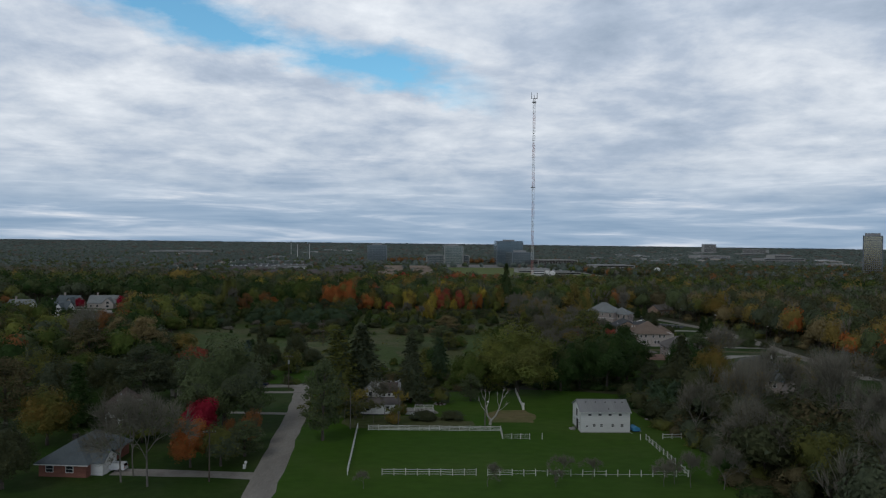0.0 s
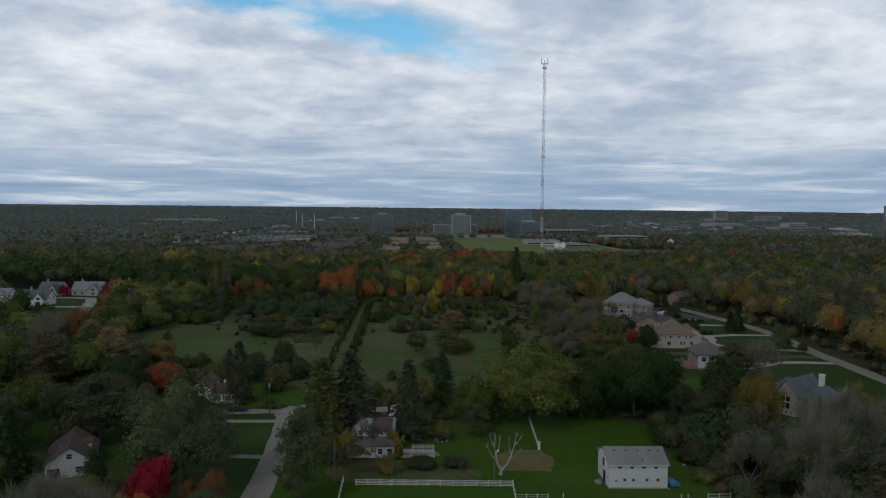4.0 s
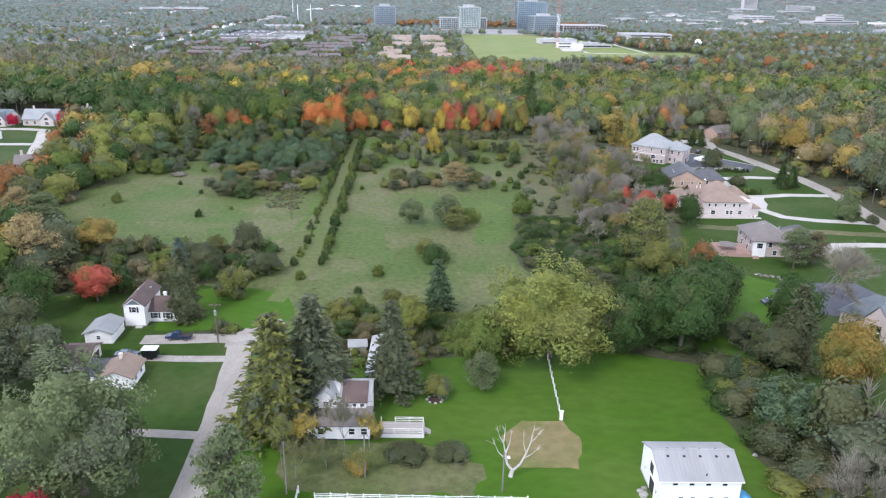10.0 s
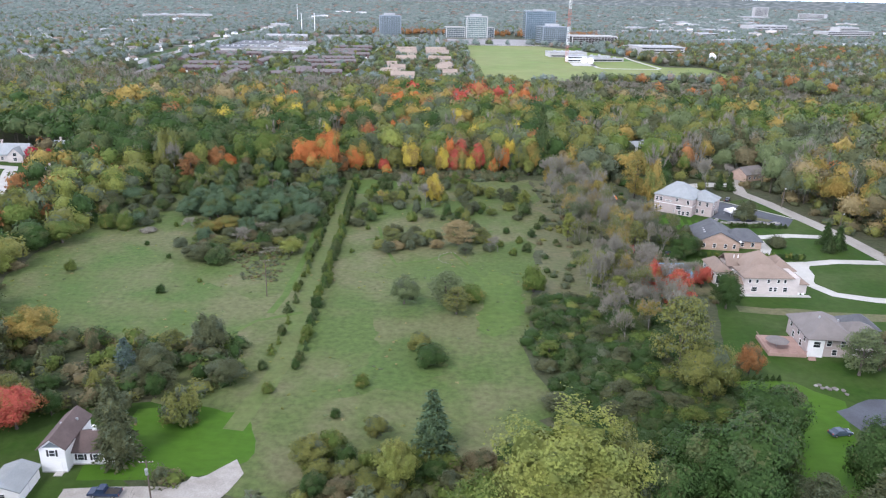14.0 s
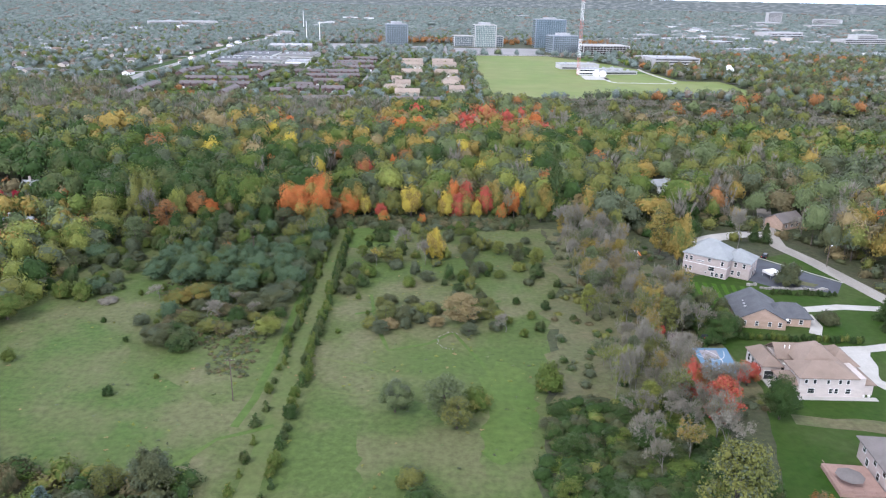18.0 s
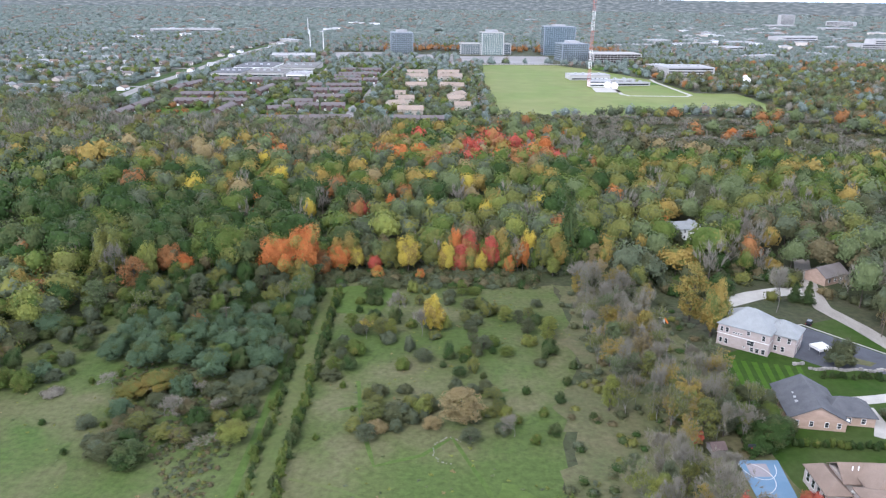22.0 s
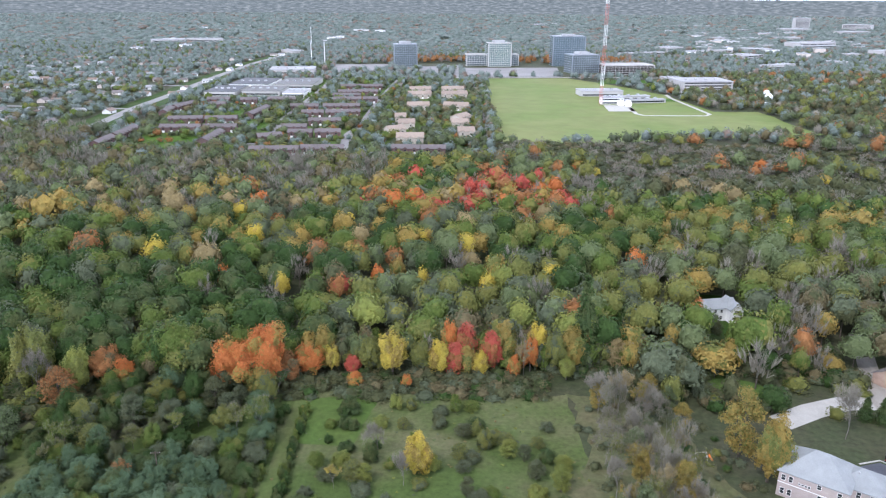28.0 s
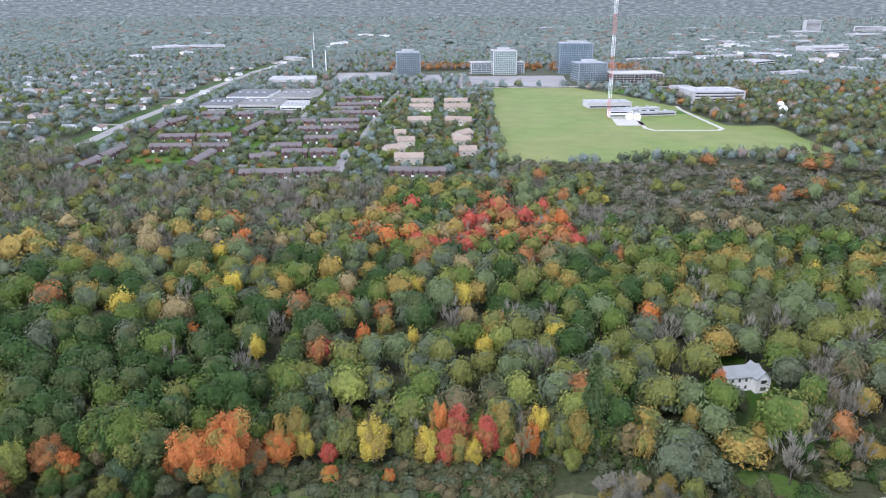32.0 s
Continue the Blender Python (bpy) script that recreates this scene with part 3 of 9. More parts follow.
def dome(seed, lobes=14, n=600, size=0.034, sub=2, w=1.0, z0=0.2, deep=0.27, low=-0.6, fine=0.08, stray=0.08, belly=0.42, tuft=0.0, heart=0.84):
    """A leafy crown one metre high: boughs that bulge out of one body, small leaves all over it. Gives vertices, faces and each face's bough."""
    g = np.random.default_rng(seed)

    def spread(k, jitter):
        i = np.arange(k) + 0.5
        z, a = 1 - (1 - low) * i / k, 2.39996 * i + g.uniform(0, 6.28)
        r = np.sqrt(np.maximum(0, 1 - z * z))
        d = np.stack([r * np.cos(a), r * np.sin(a), z], 1) + g.normal(size=(k, 3)) * jitter
        return d / np.linalg.norm(d, axis=1)[:, None]

    big, small = spread(lobes, 0.16), spread(lobes * 6, 0.08)
    amp, waves = g.uniform(0.45, 1.15, lobes), g.normal(size=(3, 3))
    wide, narrow = 1.12 * math.sqrt(2 * (1 - low) / lobes), 1.15 * math.sqrt(2 * (1 - low) / (lobes * 6))

    def swell(d):
        b = np.sqrt(np.clip(1 - (np.arccos(np.clip(d @ big.T, -1, 1)) / wide) ** 2, 0, 1)) * amp
        c = np.sqrt(np.clip(1 - (np.arccos(np.clip(d @ small.T, -1, 1)) / narrow) ** 2, 0, 1)).max(1)
        r = 1 - deep + deep * b.max(1) + fine * (c - 0.55)
        return r * (1 + 0.05 * np.sin(1.7 * d @ waves.T).sum(1)), b.argmax(1)

    zc = z0 + belly * (1 - z0)

    def place(q):
        q = q * 0.96
        return np.stack([q[:, 0] * w / 2, q[:, 1] * w / 2, zc + np.where(q[:, 2] > 0, q[:, 2] * (1 - zc), q[:, 2] * (zc - z0) / -low * 0.9)], 1)

    d = g.normal(size=(3 * n, 3))
    d /= np.linalg.norm(d, axis=1)[:, None]
    d = d[d[:, 2] > low][:n]
    n = len(d)
    r, bough = swell(d)
    r = r * g.uniform(0.90, 1.05, n) * np.where(g.random(n) < stray, g.uniform(1.02, 1.15, n), 1)
    p = place(d * r[:, None])
    nrm = d + 0.9 * (d - big[bough]) + g.normal(size=(n, 3)) * 0.36 + (0, 0, 0.15)
    nrm /= np.linalg.norm(nrm, axis=1)[:, None]
    a = np.cross(nrm, g.normal(size=(n, 3)))
    a /= np.linalg.norm(a, axis=1)[:, None]
    b = np.cross(nrm, a) + (0, 0, tuft)
    k = size * g.uniform(0.55, 1.35, n)[:, None]
    v = np.stack([p - a * k * 0.95 - b * k * 0.6, p + a * k - b * k * 0.4, p + b * k * 1.05], 1).reshape(-1, 3)
    f = np.arange(3 * n).reshape(-1, 3)
    hv, hf = BALLS[sub]
    hf = hf[hv[hf][:, :, 2].mean(1) > low - 0.25]
    hr, hb = swell(hv)
    return np.concatenate([v, place(hv * hr[:, None] * heart)]), np.concatenate([f, hf + len(v)]), np.concatenate([bough, hb[hf[:, 0]]])


def sprays(rng, points, ways, per, length, width):
    """Fine bare twigs: slender blades that fan out from the given points."""
    p, w = np.repeat(np.array(points), per, 0), np.repeat(np.array(ways), per, 0)
    n = len(p)
    d = w + rng.normal(size=(n, 3)) * 0.42 + (0, 0, 0.45)
    d /= np.linalg.norm(d, axis=1)[:, None]
    b = np.cross(d, rng.normal(size=(n, 3)))
    b /= np.linalg.norm(b, axis=1)[:, None]
    s = rng.uniform(0.5, 1.2, n)[:, None] * length
    v = np.stack([p - b * width, p + b * width, p + d * s], 1).reshape(-1, 3)
    return v, np.arange(3 * n).reshape(-1, 3)


def quads_mesh(name, v, f, mats=(), index=None):
    me = bpy.data.meshes.new(name)
    n = len(f)
    k = f.shape[1]
    me.vertices.add(len(v))
    me.vertices.foreach_set("co", np.asarray(v, np.float32).ravel())
    me.loops.add(n * k)
    me.loops.foreach_set("vertex_index", np.asarray(f, np.int32).ravel())
    me.polygons.add(n)
    me.polygons.foreach_set("loop_start", np.arange(n, dtype=np.int32) * k)
    if index is not None:
        me.polygons.foreach_set("material_index", np.asarray(index, np.int32))
    for m in mats:
        me.materials.append(m)
    me.update(calc_edges=True)
    return me


def mixed_crown(g, v, f, bough=None):
    """A crown with two leaf colours, the second on about a quarter of its leaves or boughs."""
    second = g.random(len(f)) < 0.27
    if bough is not None:
        second = np.where(g.random(len(f)) < 0.75, (g.random(bough.max() + 1) < 0.24)[bough], second)
    return quads_mesh("crown", v, f, (LEAF["green"], LEAF["olive"]), second.astype(np.int32))


PARTNER = {"dark": "spruce", "green": "olive", "olive": "moss", "lime": "olive", "sage": "moss", "yellow": "gold", "gold": "olive", "orange": "gold", "rust": "brown", "red": "rust", "crimson": "crimson", "tan": "tan", "brown": "scrub",
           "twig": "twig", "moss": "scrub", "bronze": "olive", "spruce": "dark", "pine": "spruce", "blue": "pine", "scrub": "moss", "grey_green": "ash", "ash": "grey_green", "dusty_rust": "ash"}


def crown_points(rng, count, w, z0, z1, bulge=0.5):
    """Centres of the clumps of a crown of width w between the heights z0 and z1."""
    pts = []
    while len(pts) < count:
        u = rng.uniform(0, 1)
        prof = max(0.15, math.sin(math.pi * min(1, max(0, (u * 0.84 + 0.13) ** (1.0 if bulge == 0.5 else bulge)))) ** 0.6)
        ang, rad = rng.uniform(0, 6.2832), math.sqrt(rng.uniform(0.1, 1)) * 0.5 * w * prof * 0.84
        pts.append((rad * math.cos(ang), rad * math.sin(ang), z0 + (z1 - z0) * u))
    return pts


def limbs(shape, rng, targets, h0, r0, bend=0.12, n=5, top=0.8):
    """A tapered trunk with limbs out to some of the targets."""
    lean = (rng.uniform(-bend, bend) * 0.25, rng.uniform(-bend, bend) * 0.25)
    trunk = [(lean[0] * t * t, lean[1] * t * t, top * t) for t in (0, 0.15, 0.4, 0.7, 1)]
    shape.tube(trunk, [r0 * 1.35, r0, r0 * 0.8, r0 * 0.5, r0 * 0.15], n + 2)
    for x, y, z in targets:
        s = max(h0, z * rng.uniform(0.35, 0.6))
        base = (lean[0] * s * s, lean[1] * s * s, s)
        mid = (x * 0.45, y * 0.45, s + (z - s) * 0.6)
        shape.tube([base, mid, (x, y, z)], [r0 * 0.42, r0 * 0.25, r0 * 0.07], n)


def leafy_kind(seed, w=0.75, z0=0.22, count=46, per=210, size=0.0128, clump=0.12, bulge=0.5, flat=0.82, core=0.5):
    """Trunk and crown of a broad-leaved tree one metre high."""
    rng, g = random.Random(seed), np.random.default_rng(seed)
    c = crown_points(rng, count, w, z0 + clump * 0.6, 1 - clump * 0.6, bulge)
    rad = [clump * rng.uniform(0.7, 1.35) for _ in c]
    v, f = leaves(g, c, rad, per, size, flat, core)
    t = Shape()
    limbs(t, rng, rng.sample(c, min(9, len(c))), z0 * 0.6, 0.02)
    return t.mesh("trunk", BARK), mixed_crown(g, v, f)


def full_kind(seed, w=0.75, z0=0.15, lobes=26, n=6500, size=0.013, deep=0.34, belly=0.42, tuft=0.0, fine=0.09):
    """Trunk and dense crown of a tree one metre high."""
    rng, g = random.Random(seed), np.random.default_rng(seed)
    v, f, bough = dome(seed, lobes, int(1.4 * n), size, 2, w, z0, deep + 0.14, -0.75, fine + 0.08, 0.16, belly, tuft)
    t = Shape()
    limbs(t, rng, [(0.3 * w * math.cos(a), 0.3 * w * math.sin(a), rng.uniform(0.45, 0.75)) for a in (0.3, 1.6, 2.9, 4.1, 5.3)], max(0.05, z0 * 0.6), 0.02)
    return t.mesh("trunk", BARK), mixed_crown(g, v, f, bough)


def conifer_kind(seed, w=0.42, z0=0.06, layers=30, arms=12, size=0.0165, ragged=0.25, per=30):
    rng, g = random.Random(seed), np.random.default_rng(seed)
    vs = []
    for i in range(layers):
        u = i / layers
        z, r = z0 + (0.97 - z0) * u, 0.5 * w * (1 - u) ** 0.85 * rng.uniform(1 - ragged, 1.05) + 0.012
        for k in range(max(4, int(arms * (1 - 0.6 * u)))):
            a = rng.uniform(0, 6.2832)
            rr = r * rng.uniform(1 - ragged, 1.1)
            n = max(3, int(per * (1 - 0.5 * u)))
            s = g.uniform(0.15, 1, n)
            p = np.stack([np.cos(a) * rr * s, np.sin(a) * rr * s, z + 0.03 - 0.07 * s * (1 - u) - 0.02 * s * s], 1)
            p += g.normal(size=p.shape) * 0.009
            vs.append(p)
    p = np.concatenate(vs)
    n = len(p)
    d = p * (1, 1, 0)
    d /= np.linalg.norm(d, axis=1)[:, None] + 1e-6
    d += g.normal(size=(n, 3)) * 0.5 + (0, 0, -0.35)
    d /= np.linalg.norm(d, axis=1)[:, None]
    b = np.cross(d, g.normal(size=(n, 3)))
    b /= np.linalg.norm(b, axis=1)[:, None]
    s = size * g.uniform(0.7, 1.3, n)[:, None]
    q = np.stack([p - b * s * 0.62, p + d * s * 1.6, p + b * s * 0.62], 1).reshape(-1, 3)
    f = np.arange(3 * n).reshape(-1, 3)
    ring, hv, hf = 9, [], []
    for i in range(5):
        u = i / 4
        hv += [(0.29 * w * (1 - u) ** 0.9 * rng.uniform(0.75, 1.1) * math.cos(6.2832 * k / ring), 0.29 * w * (1 - u) ** 0.9 * rng.uniform(0.75, 1.1) * math.sin(6.2832 * k / ring), z0 + 0.04 + (0.9 - z0) * u) for k in range(ring)]
    for i in range(4):
        for k in range(ring):
            a0, a1, b0, b1 = i * ring + k, i * ring + (k + 1) % ring, (i + 1) * ring + k, (i + 1) * ring + (k + 1) % ring
            hf += [(a0, a1, b1), (a0, b1, b0)]
    q, f = np.concatenate([q, np.array(hv)]), np.concatenate([f, np.array(hf) + len(q)])
    t = Shape().tube([(0, 0, 0), (0, 0, 0.3), (0, 0, 0.7), (0, 0, 0.99)], [0.016, 0.012, 0.007, 0.002], 6)
    return t.mesh("trunk", BARK), mixed_crown(g, q, f)


def bare_kind(seed, spread=0.55, depth=5, leafing=0.0, size=0.016, split=3, twigs=10, reach=0.10, stem=0.0125):
    """A leafless tree: forked limbs down to fine twigs, with a few leaves left where leafing asks for them."""
    rng, g = random.Random(seed), np.random.default_rng(seed)
    t, tw, tips, ways = Shape(), Shape(), [], []

    def grow(p, d, length, r, level):
        q = p + d * length * 0.5 + Vector((rng.uniform(-1, 1), rng.uniform(-1, 1), 0)) * length * 0.06
        e = p + d * length
        shape = t if level < 3 else tw
        shape.tube([p, q, e] if level < 3 else [p, e], [r, r * 0.8, r * 0.58] if level < 3 else [r, r * 0.4], 5 if level < 2 else 3)
        if level >= depth - 2:
            tips.append(e)
            ways.append(d)
        if level >= depth:
            return
        for k in range(split if level else split + 1):
            a = rng.uniform(0, 6.2832)
            tilt = rng.uniform(0.25, 0.7) * (1.0 + spread * 0.5)
            s = d.cross(Vector((math.cos(a), math.sin(a), 0.2))).normalized()
            nd = (d * math.cos(tilt) + s * math.sin(tilt) + Vector((0, 0, 0.12))).normalized()
            grow(p.lerp(e, rng.uniform(0.6, 1.0)), nd, length * rng.uniform(0.6, 0.82), r * 0.48, level + 1)

    grow(Vector((0, 0, 0)), Vector((rng.uniform(-0.05, 0.05), rng.uniform(-0.05, 0.05), 1)).normalized(), 0.3, stem, 0)
    top = max(p[2] for p in tw.v)
    for s in (t, tw):
        s.v = [(x / top, y / top, z / top) for x, y, z in s.v]
    t.v, t.f = t.v + tw.v, t.f + [tuple(i + len(t.v) for i in f) for f in tw.f]
    trunk = t.mesh("trunk", PALE_BARK)
    c = [tuple(p / top) for p in tips]
    v, f = sprays(g, c, [tuple(d) for d in ways], twigs, reach, 0.0022)
    twigs = quads_mesh("branching", v, f, (LEAF["twig"],))
    if not leafing:
        return trunk, twigs
    v, f = leaves(g, c, [0.05] * len(c), max(1, int(leafing)), size, 1.0, 0)
    return trunk, twigs, mixed_crown(g, v, f)


KINDS = {
    "round": [full_kind(s, 0.82, 0.12) for s in (1, 2, 3, 33)],
    "spread": [full_kind(s, 0.95, 0.08, 44, 15000, 0.0105, 0.38) for s in (4, 5)],
    "oval": [full_kind(s, 0.6, 0.05, 24, 5200, 0.0135, 0.36) for s in (6, 7, 34)],
    "column": [full_kind(s, 0.42, 0.04, 34, 6500, 0.0115, 0.42, 0.38) for s in (8, 9)],
    "airy": [leafy_kind(s, 0.7, 0.10, 70, 120, 0.0118, 0.085, 0.5, 0.9, 0.4) for s in (10, 11)],
    "spruce": [conifer_kind(s) for s in (12, 13)],
    "pine": [full_kind(s, 0.66, 0.0, 24, 3600, 0.017, 0.40, 0.30, 0.7, 0.12) for s in (14, 15, 35)],
    "shrub": [full_kind(s, 1.25, 0.0, 16, 1900, 0.029, 0.36, 0.3) for s in (16, 17, 18)],
    "cone_shrub": [conifer_kind(s, 0.62, 0.0, 11, 9, 0.055, 0.2, 8) for s in (19, 20)],
    "bare": [bare_kind(s) for s in (21, 22)],
    "bare_tan": [bare_kind(s, 0.6, 4, 9) for s in (23, 24)],
    "feathery": [bare_kind(s, 0.35, 4, 4, 0.011, 3, 17, 0.20, 0.010) for s in (27, 28, 29)],
    "sapling": [bare_kind(s, 0.3, 4, 15, 0.015, 3, 7, 0.12, 0.007) for s in (30, 31)],
    "sparse": [bare_kind(s, 0.5, 4, 20, 0.013) for s in (25, 26)],
}
CROWN_KIND = {"spruce": "spruce_tree", "pine": "pine_tree", "shrub": "shrub", "cone_shrub": "evergreen_shrub", "bare": "bare_tree", "bare_tan": "thinning_tree", "sparse": "thinning_tree", "feathery": "bare_tree", "sapling": "sapling"}
HUES = {
    "dark": "dark green", "green": "mid green", "olive": "olive green", "lime": "yellow-green", "sage": "grey-green", "yellow": "bright yellow", "gold": "golden", "orange": "bright orange",
    "rust": "rust brown", "red": "red", "crimson": "deep crimson", "tan": "tan", "brown": "dull brown", "twig": "grey", "spruce": "dark green", "pine": "blue-green", "blue": "silvery blue", "scrub": "brownish green", "moss": "dull green", "bronze": "bronze-green",
}
FORMS = {"round": "round-crowned", "spread": "wide spreading", "oval": "oval-crowned", "column": "tall slender", "airy": "thinly leaved", "spruce": "conical", "pine": "broad ragged", "shrub": "low bushy",
         "cone_shrub": "small conical", "bare": "leafless", "bare_tan": "nearly leafless", "sparse": "half-bare", "feathery": "leafless finely twigged", "sapling": "slender thinly leaved"}


def tree(kind, hue, x, y, h, w=None, where="", group="", name="", z=0.0, seed=None):
    """A tree or shrub h metres high and w wide."""
    rng = random.Random(int(x * 13 + y * 7 + h * 3)) if seed is None else random.Random(seed)
    meshes = rng.choice(KINDS[kind])
    span = {"round": 0.76, "spread": 0.86, "oval": 0.58, "column": 0.44, "airy": 0.66, "spruce": 0.36, "pine": 0.6, "shrub": 1.25, "cone_shrub": 0.62, "bare": 0.85, "bare_tan": 0.85, "sparse": 0.75, "feathery": 0.9, "sapling": 0.75}[kind]
    k = (w / span) if w else h
    word = CROWN_KIND.get(kind, "broadleaf_tree")
    noun = {"shrub": "shrub", "cone_shrub": "evergreen shrub", "spruce": "spruce tree", "pine": "pine tree"}.get(kind, "tree")
    ob = thing(name or word, x, y, z, rng.uniform(0, 360), f"{HUES[hue]} {FORMS[kind]} {noun}" + (f" {where}" if where else ""), noun.split()[-1], group, scale=(k, k, h))
    for me in meshes:
        p = part(me.name.split(".")[0], me, None, ob)
        if not me.name.startswith("trunk"):
            for k, slot in enumerate(p.material_slots):
                slot.link = "OBJECT"
                slot.material = LEAF["twig" if me.name.startswith("branching") else (hue, PARTNER[hue])[k]]
    return ob

# ---- ground, roads and lawns ----


def ground_height(x, y):
    """Level country, raised far out to set the horizon's height in the camera's view."""
    d = math.hypot(x, y - 200)
    t = min(1, max(0, (d - 1900) / 2900))
    return 18 * t * t * (3 - 2 * t)


DIP = 6.0          # how far all beyond the woods is lowered to fit the camera's view


def make_ground():
    rings = [0, 60, 120, 200, 300, 420, 560, 720, 900, 1100, 1300, 1500, 1700, 1900, 2100, 2300, 2500, 2750, 3000, 3300, 3600, 3900, 4200, 4500, 4800]
    n, s = 72, Shape()
    vs, fs = [(0, 200, 0)], []
    for r in rings[1:]:
        vs += [(r * math.sin(6.28319 * k / n), 200 + r * math.cos(6.28319 * k / n), ground_height(r * math.sin(6.28319 * k / n), 200 + r * math.cos(6.28319 * k / n)) - DIP * min(1, max(0, (r - 480) / 180))) for k in range(n)]
    fs += [(0, 1 + (k + 1) % n, 1 + k) for k in range(n)]
    for i in range(len(rings) - 2):
        a, b = 1 + i * n, 1 + (i + 1) * n
        fs += [(a + k, a + (k + 1) % n, b + (k + 1) % n, b + k) for k in range(n)]
    s.add(vs, fs)
    return solo("ground", s, BRUSH, "brown-green woodland floor and rough ground reaching the horizon", "ground", kind="structure")


make_ground()
sheet("lawn", wavy([(-36, 60), (58, 60), (58, 150), (58.5, 165), (58, 186), (54, 201), (52, 215), (56, 233), (42, 238), (24, 240), (-9, 232), (-26, 226), (-40, 236), (-37, 200), (-33, 160)], 4, 0.3, 1), 0.05, LAWN, "bright green mown paddock lawn", "lawn")
OPEN[-1] = [(x - 2.6 if x > 40 else x, y - 2.0 if y > 225 else y) for x, y in OPEN[-1]]     # wild growth reaches over its edge
sheet("lawn", wavy([(-140, 100), (-33, 100), (-38, 180), (-43, 236), (-58, 246), (-42, 246), (-44, 262), (-62, 272), (-100, 262), (-150, 240)], 5, 0.9, 2), 0.03, LAWN2, "green garden lawns round the roadside houses", "lawn")
sheet("lawn", wavy([(-66, 244.5), (-43, 247), (-36.5, 251), (-36, 259), (-41, 268), (-52, 271), (-64, 268)], 3, 0.8, 93), 0.055, LAWN, "bright green lawn behind the white house", "lawn")
sheet("lawn", wavy([(63, 244), (77, 243), (84, 262), (90, 281), (82, 289), (66, 288), (63, 270)], 4, 0.8, 94), 0.06, LAWN, "bright green lawn below the red deck", "lawn")
sheet("meadow", wavy([(-46, 286), (-52, 300), (-100, 300), (-131, 318), (-137, 360), (-133, 412), (-124, 452), (-100, 440), (-60, 472), (-48, 476), (36, 478), (40, 430), (30, 380), (25, 330), (20, 296), (26, 272), (-16, 250), (-40, 262)], 6, 1.2, 3), 0.03, MEADOW, "overgrown pale green meadow with tan patches", "meadow")
sheet("meadow", wavy([(-56, 302), (-100, 302), (-129, 319), (-135, 360), (-131, 400), (-118, 402), (-100, 384), (-88, 352), (-72, 338), (-58, 330), (-50, 316)], 3, 1.6, 8), 0.045, MEADOW_GREEN, "green meadow grass west of the hedged track", "meadow")
OPEN.pop()
sheet("meadow", wavy([(-24, 276), (-16, 300), (-20, 322), (-12, 333), (4, 334), (10, 318), (8, 296), (-4, 282)], 2.5, 1.4, 9), 0.048, MEADOW_GREEN, "greener grass round the meadow shrubs", "meadow")
OPEN.pop()
sheet("grass_patch", wavy([(8, 312), (14, 308), (20, 316), (23, 334), (21, 350), (14, 356), (9, 346), (11, 330)], 2.5, 1.0, 6), 0.06, ROUGH_GRASS, "bright green grass clearing beside shrubs", "grass")
sheet("grass_patch", wavy([(-44, 448), (-26, 446), (-24, 474), (-45, 472)], 4, 1.0, 7), 0.05, ROUGH_GRASS, "grass at the end of the hedged track", "grass")
sheet("sand_patch", wavy([(11.8, 197), (23.6, 197), (24.6, 206), (22.5, 211.5), (15, 210.5), (11, 206)], 2, 0.5, 11), 0.07, SAND, "bare sandy earth patch in the paddock", "earth")
strip("mown_track", [(-42, 262), (-38.2, 290), (-40.2, 330), (-42.8, 380), (-45.5, 430), (-46.5, 470)], 4.6, 0.06, TRACK, "mown grass track between two rows of evergreen shrubs", "track", seed=3, rough=0.4)
strip("footpath", [(-48.4, 319), (-47.2, 332), (-47.4, 347), (-48.4, 372), (-50, 398), (-54, 430), (-57, 452)], 2.0, 0.064, ROUGH_GRASS, "green mown path beside the hedge row", "path", seed=64)
strip("footpath", [(-73, 293.5), (-61.6, 296.6), (-55.6, 305), (-50.6, 314), (-39.4, 320.3)], 1.3, 0.065, ROUGH_GRASS, "narrow mown path through the meadow", "path", seed=4)
strip("footpath", [(-36, 354), (-24, 351), (-16, 347), (-13.4, 338.6), (-22, 335), (-31.3, 337.1)], 0.8, 0.065, TRACK, "winding worn path through the meadow", "path", seed=5)
strip("footpath", [(-27, 400), (-22, 375), (-17, 360), (-6, 365), (1, 373), (9.3, 354), (14, 342)], 1.1, 0.067, ROUGH_GRASS, "winding mown path through the meadow", "path", seed=6)
strip("footpath", [(-30, 384), (-21, 388), (-12, 384), (2, 392), (16, 398)], 1.3, 0.068, ROUGH_GRASS, "curved mown path through the meadow", "path", seed=7)
# gravel road and drives
strip("road", [(-30.5, 60), (-32.5, 105), (-34.8, 148), (-36.8, 172), (-38.7, 196), (-41, 220), (-43.8, 238), (-42, 246)], 5.5, 0.09, GRAVEL, "pale gravel country road between lawns", "road", 0.06, 2, 0.35)
strip("driveway", [(-37, 151.5), (-47, 152.6), (-56, 153.3), (-66, 153.5)], 4.2, 0.085, GRAVEL2, "grey gravel driveway of the brick house", "driveway", seed=8, rough=0.3)
strip("driveway", [(-41, 204), (-50, 204.2), (-60, 204.8)], 2.4, 0.085, GRAVEL2, "narrow gravel driveway", "driveway", seed=9, rough=0.25)
strip("driveway", [(-43, 241), (-50, 241.5), (-58, 240.6), (-66, 240)], 4.4, 0.08, GRAVEL2, "gravel driveway of the white house", "driveway", seed=10, rough=0.3)
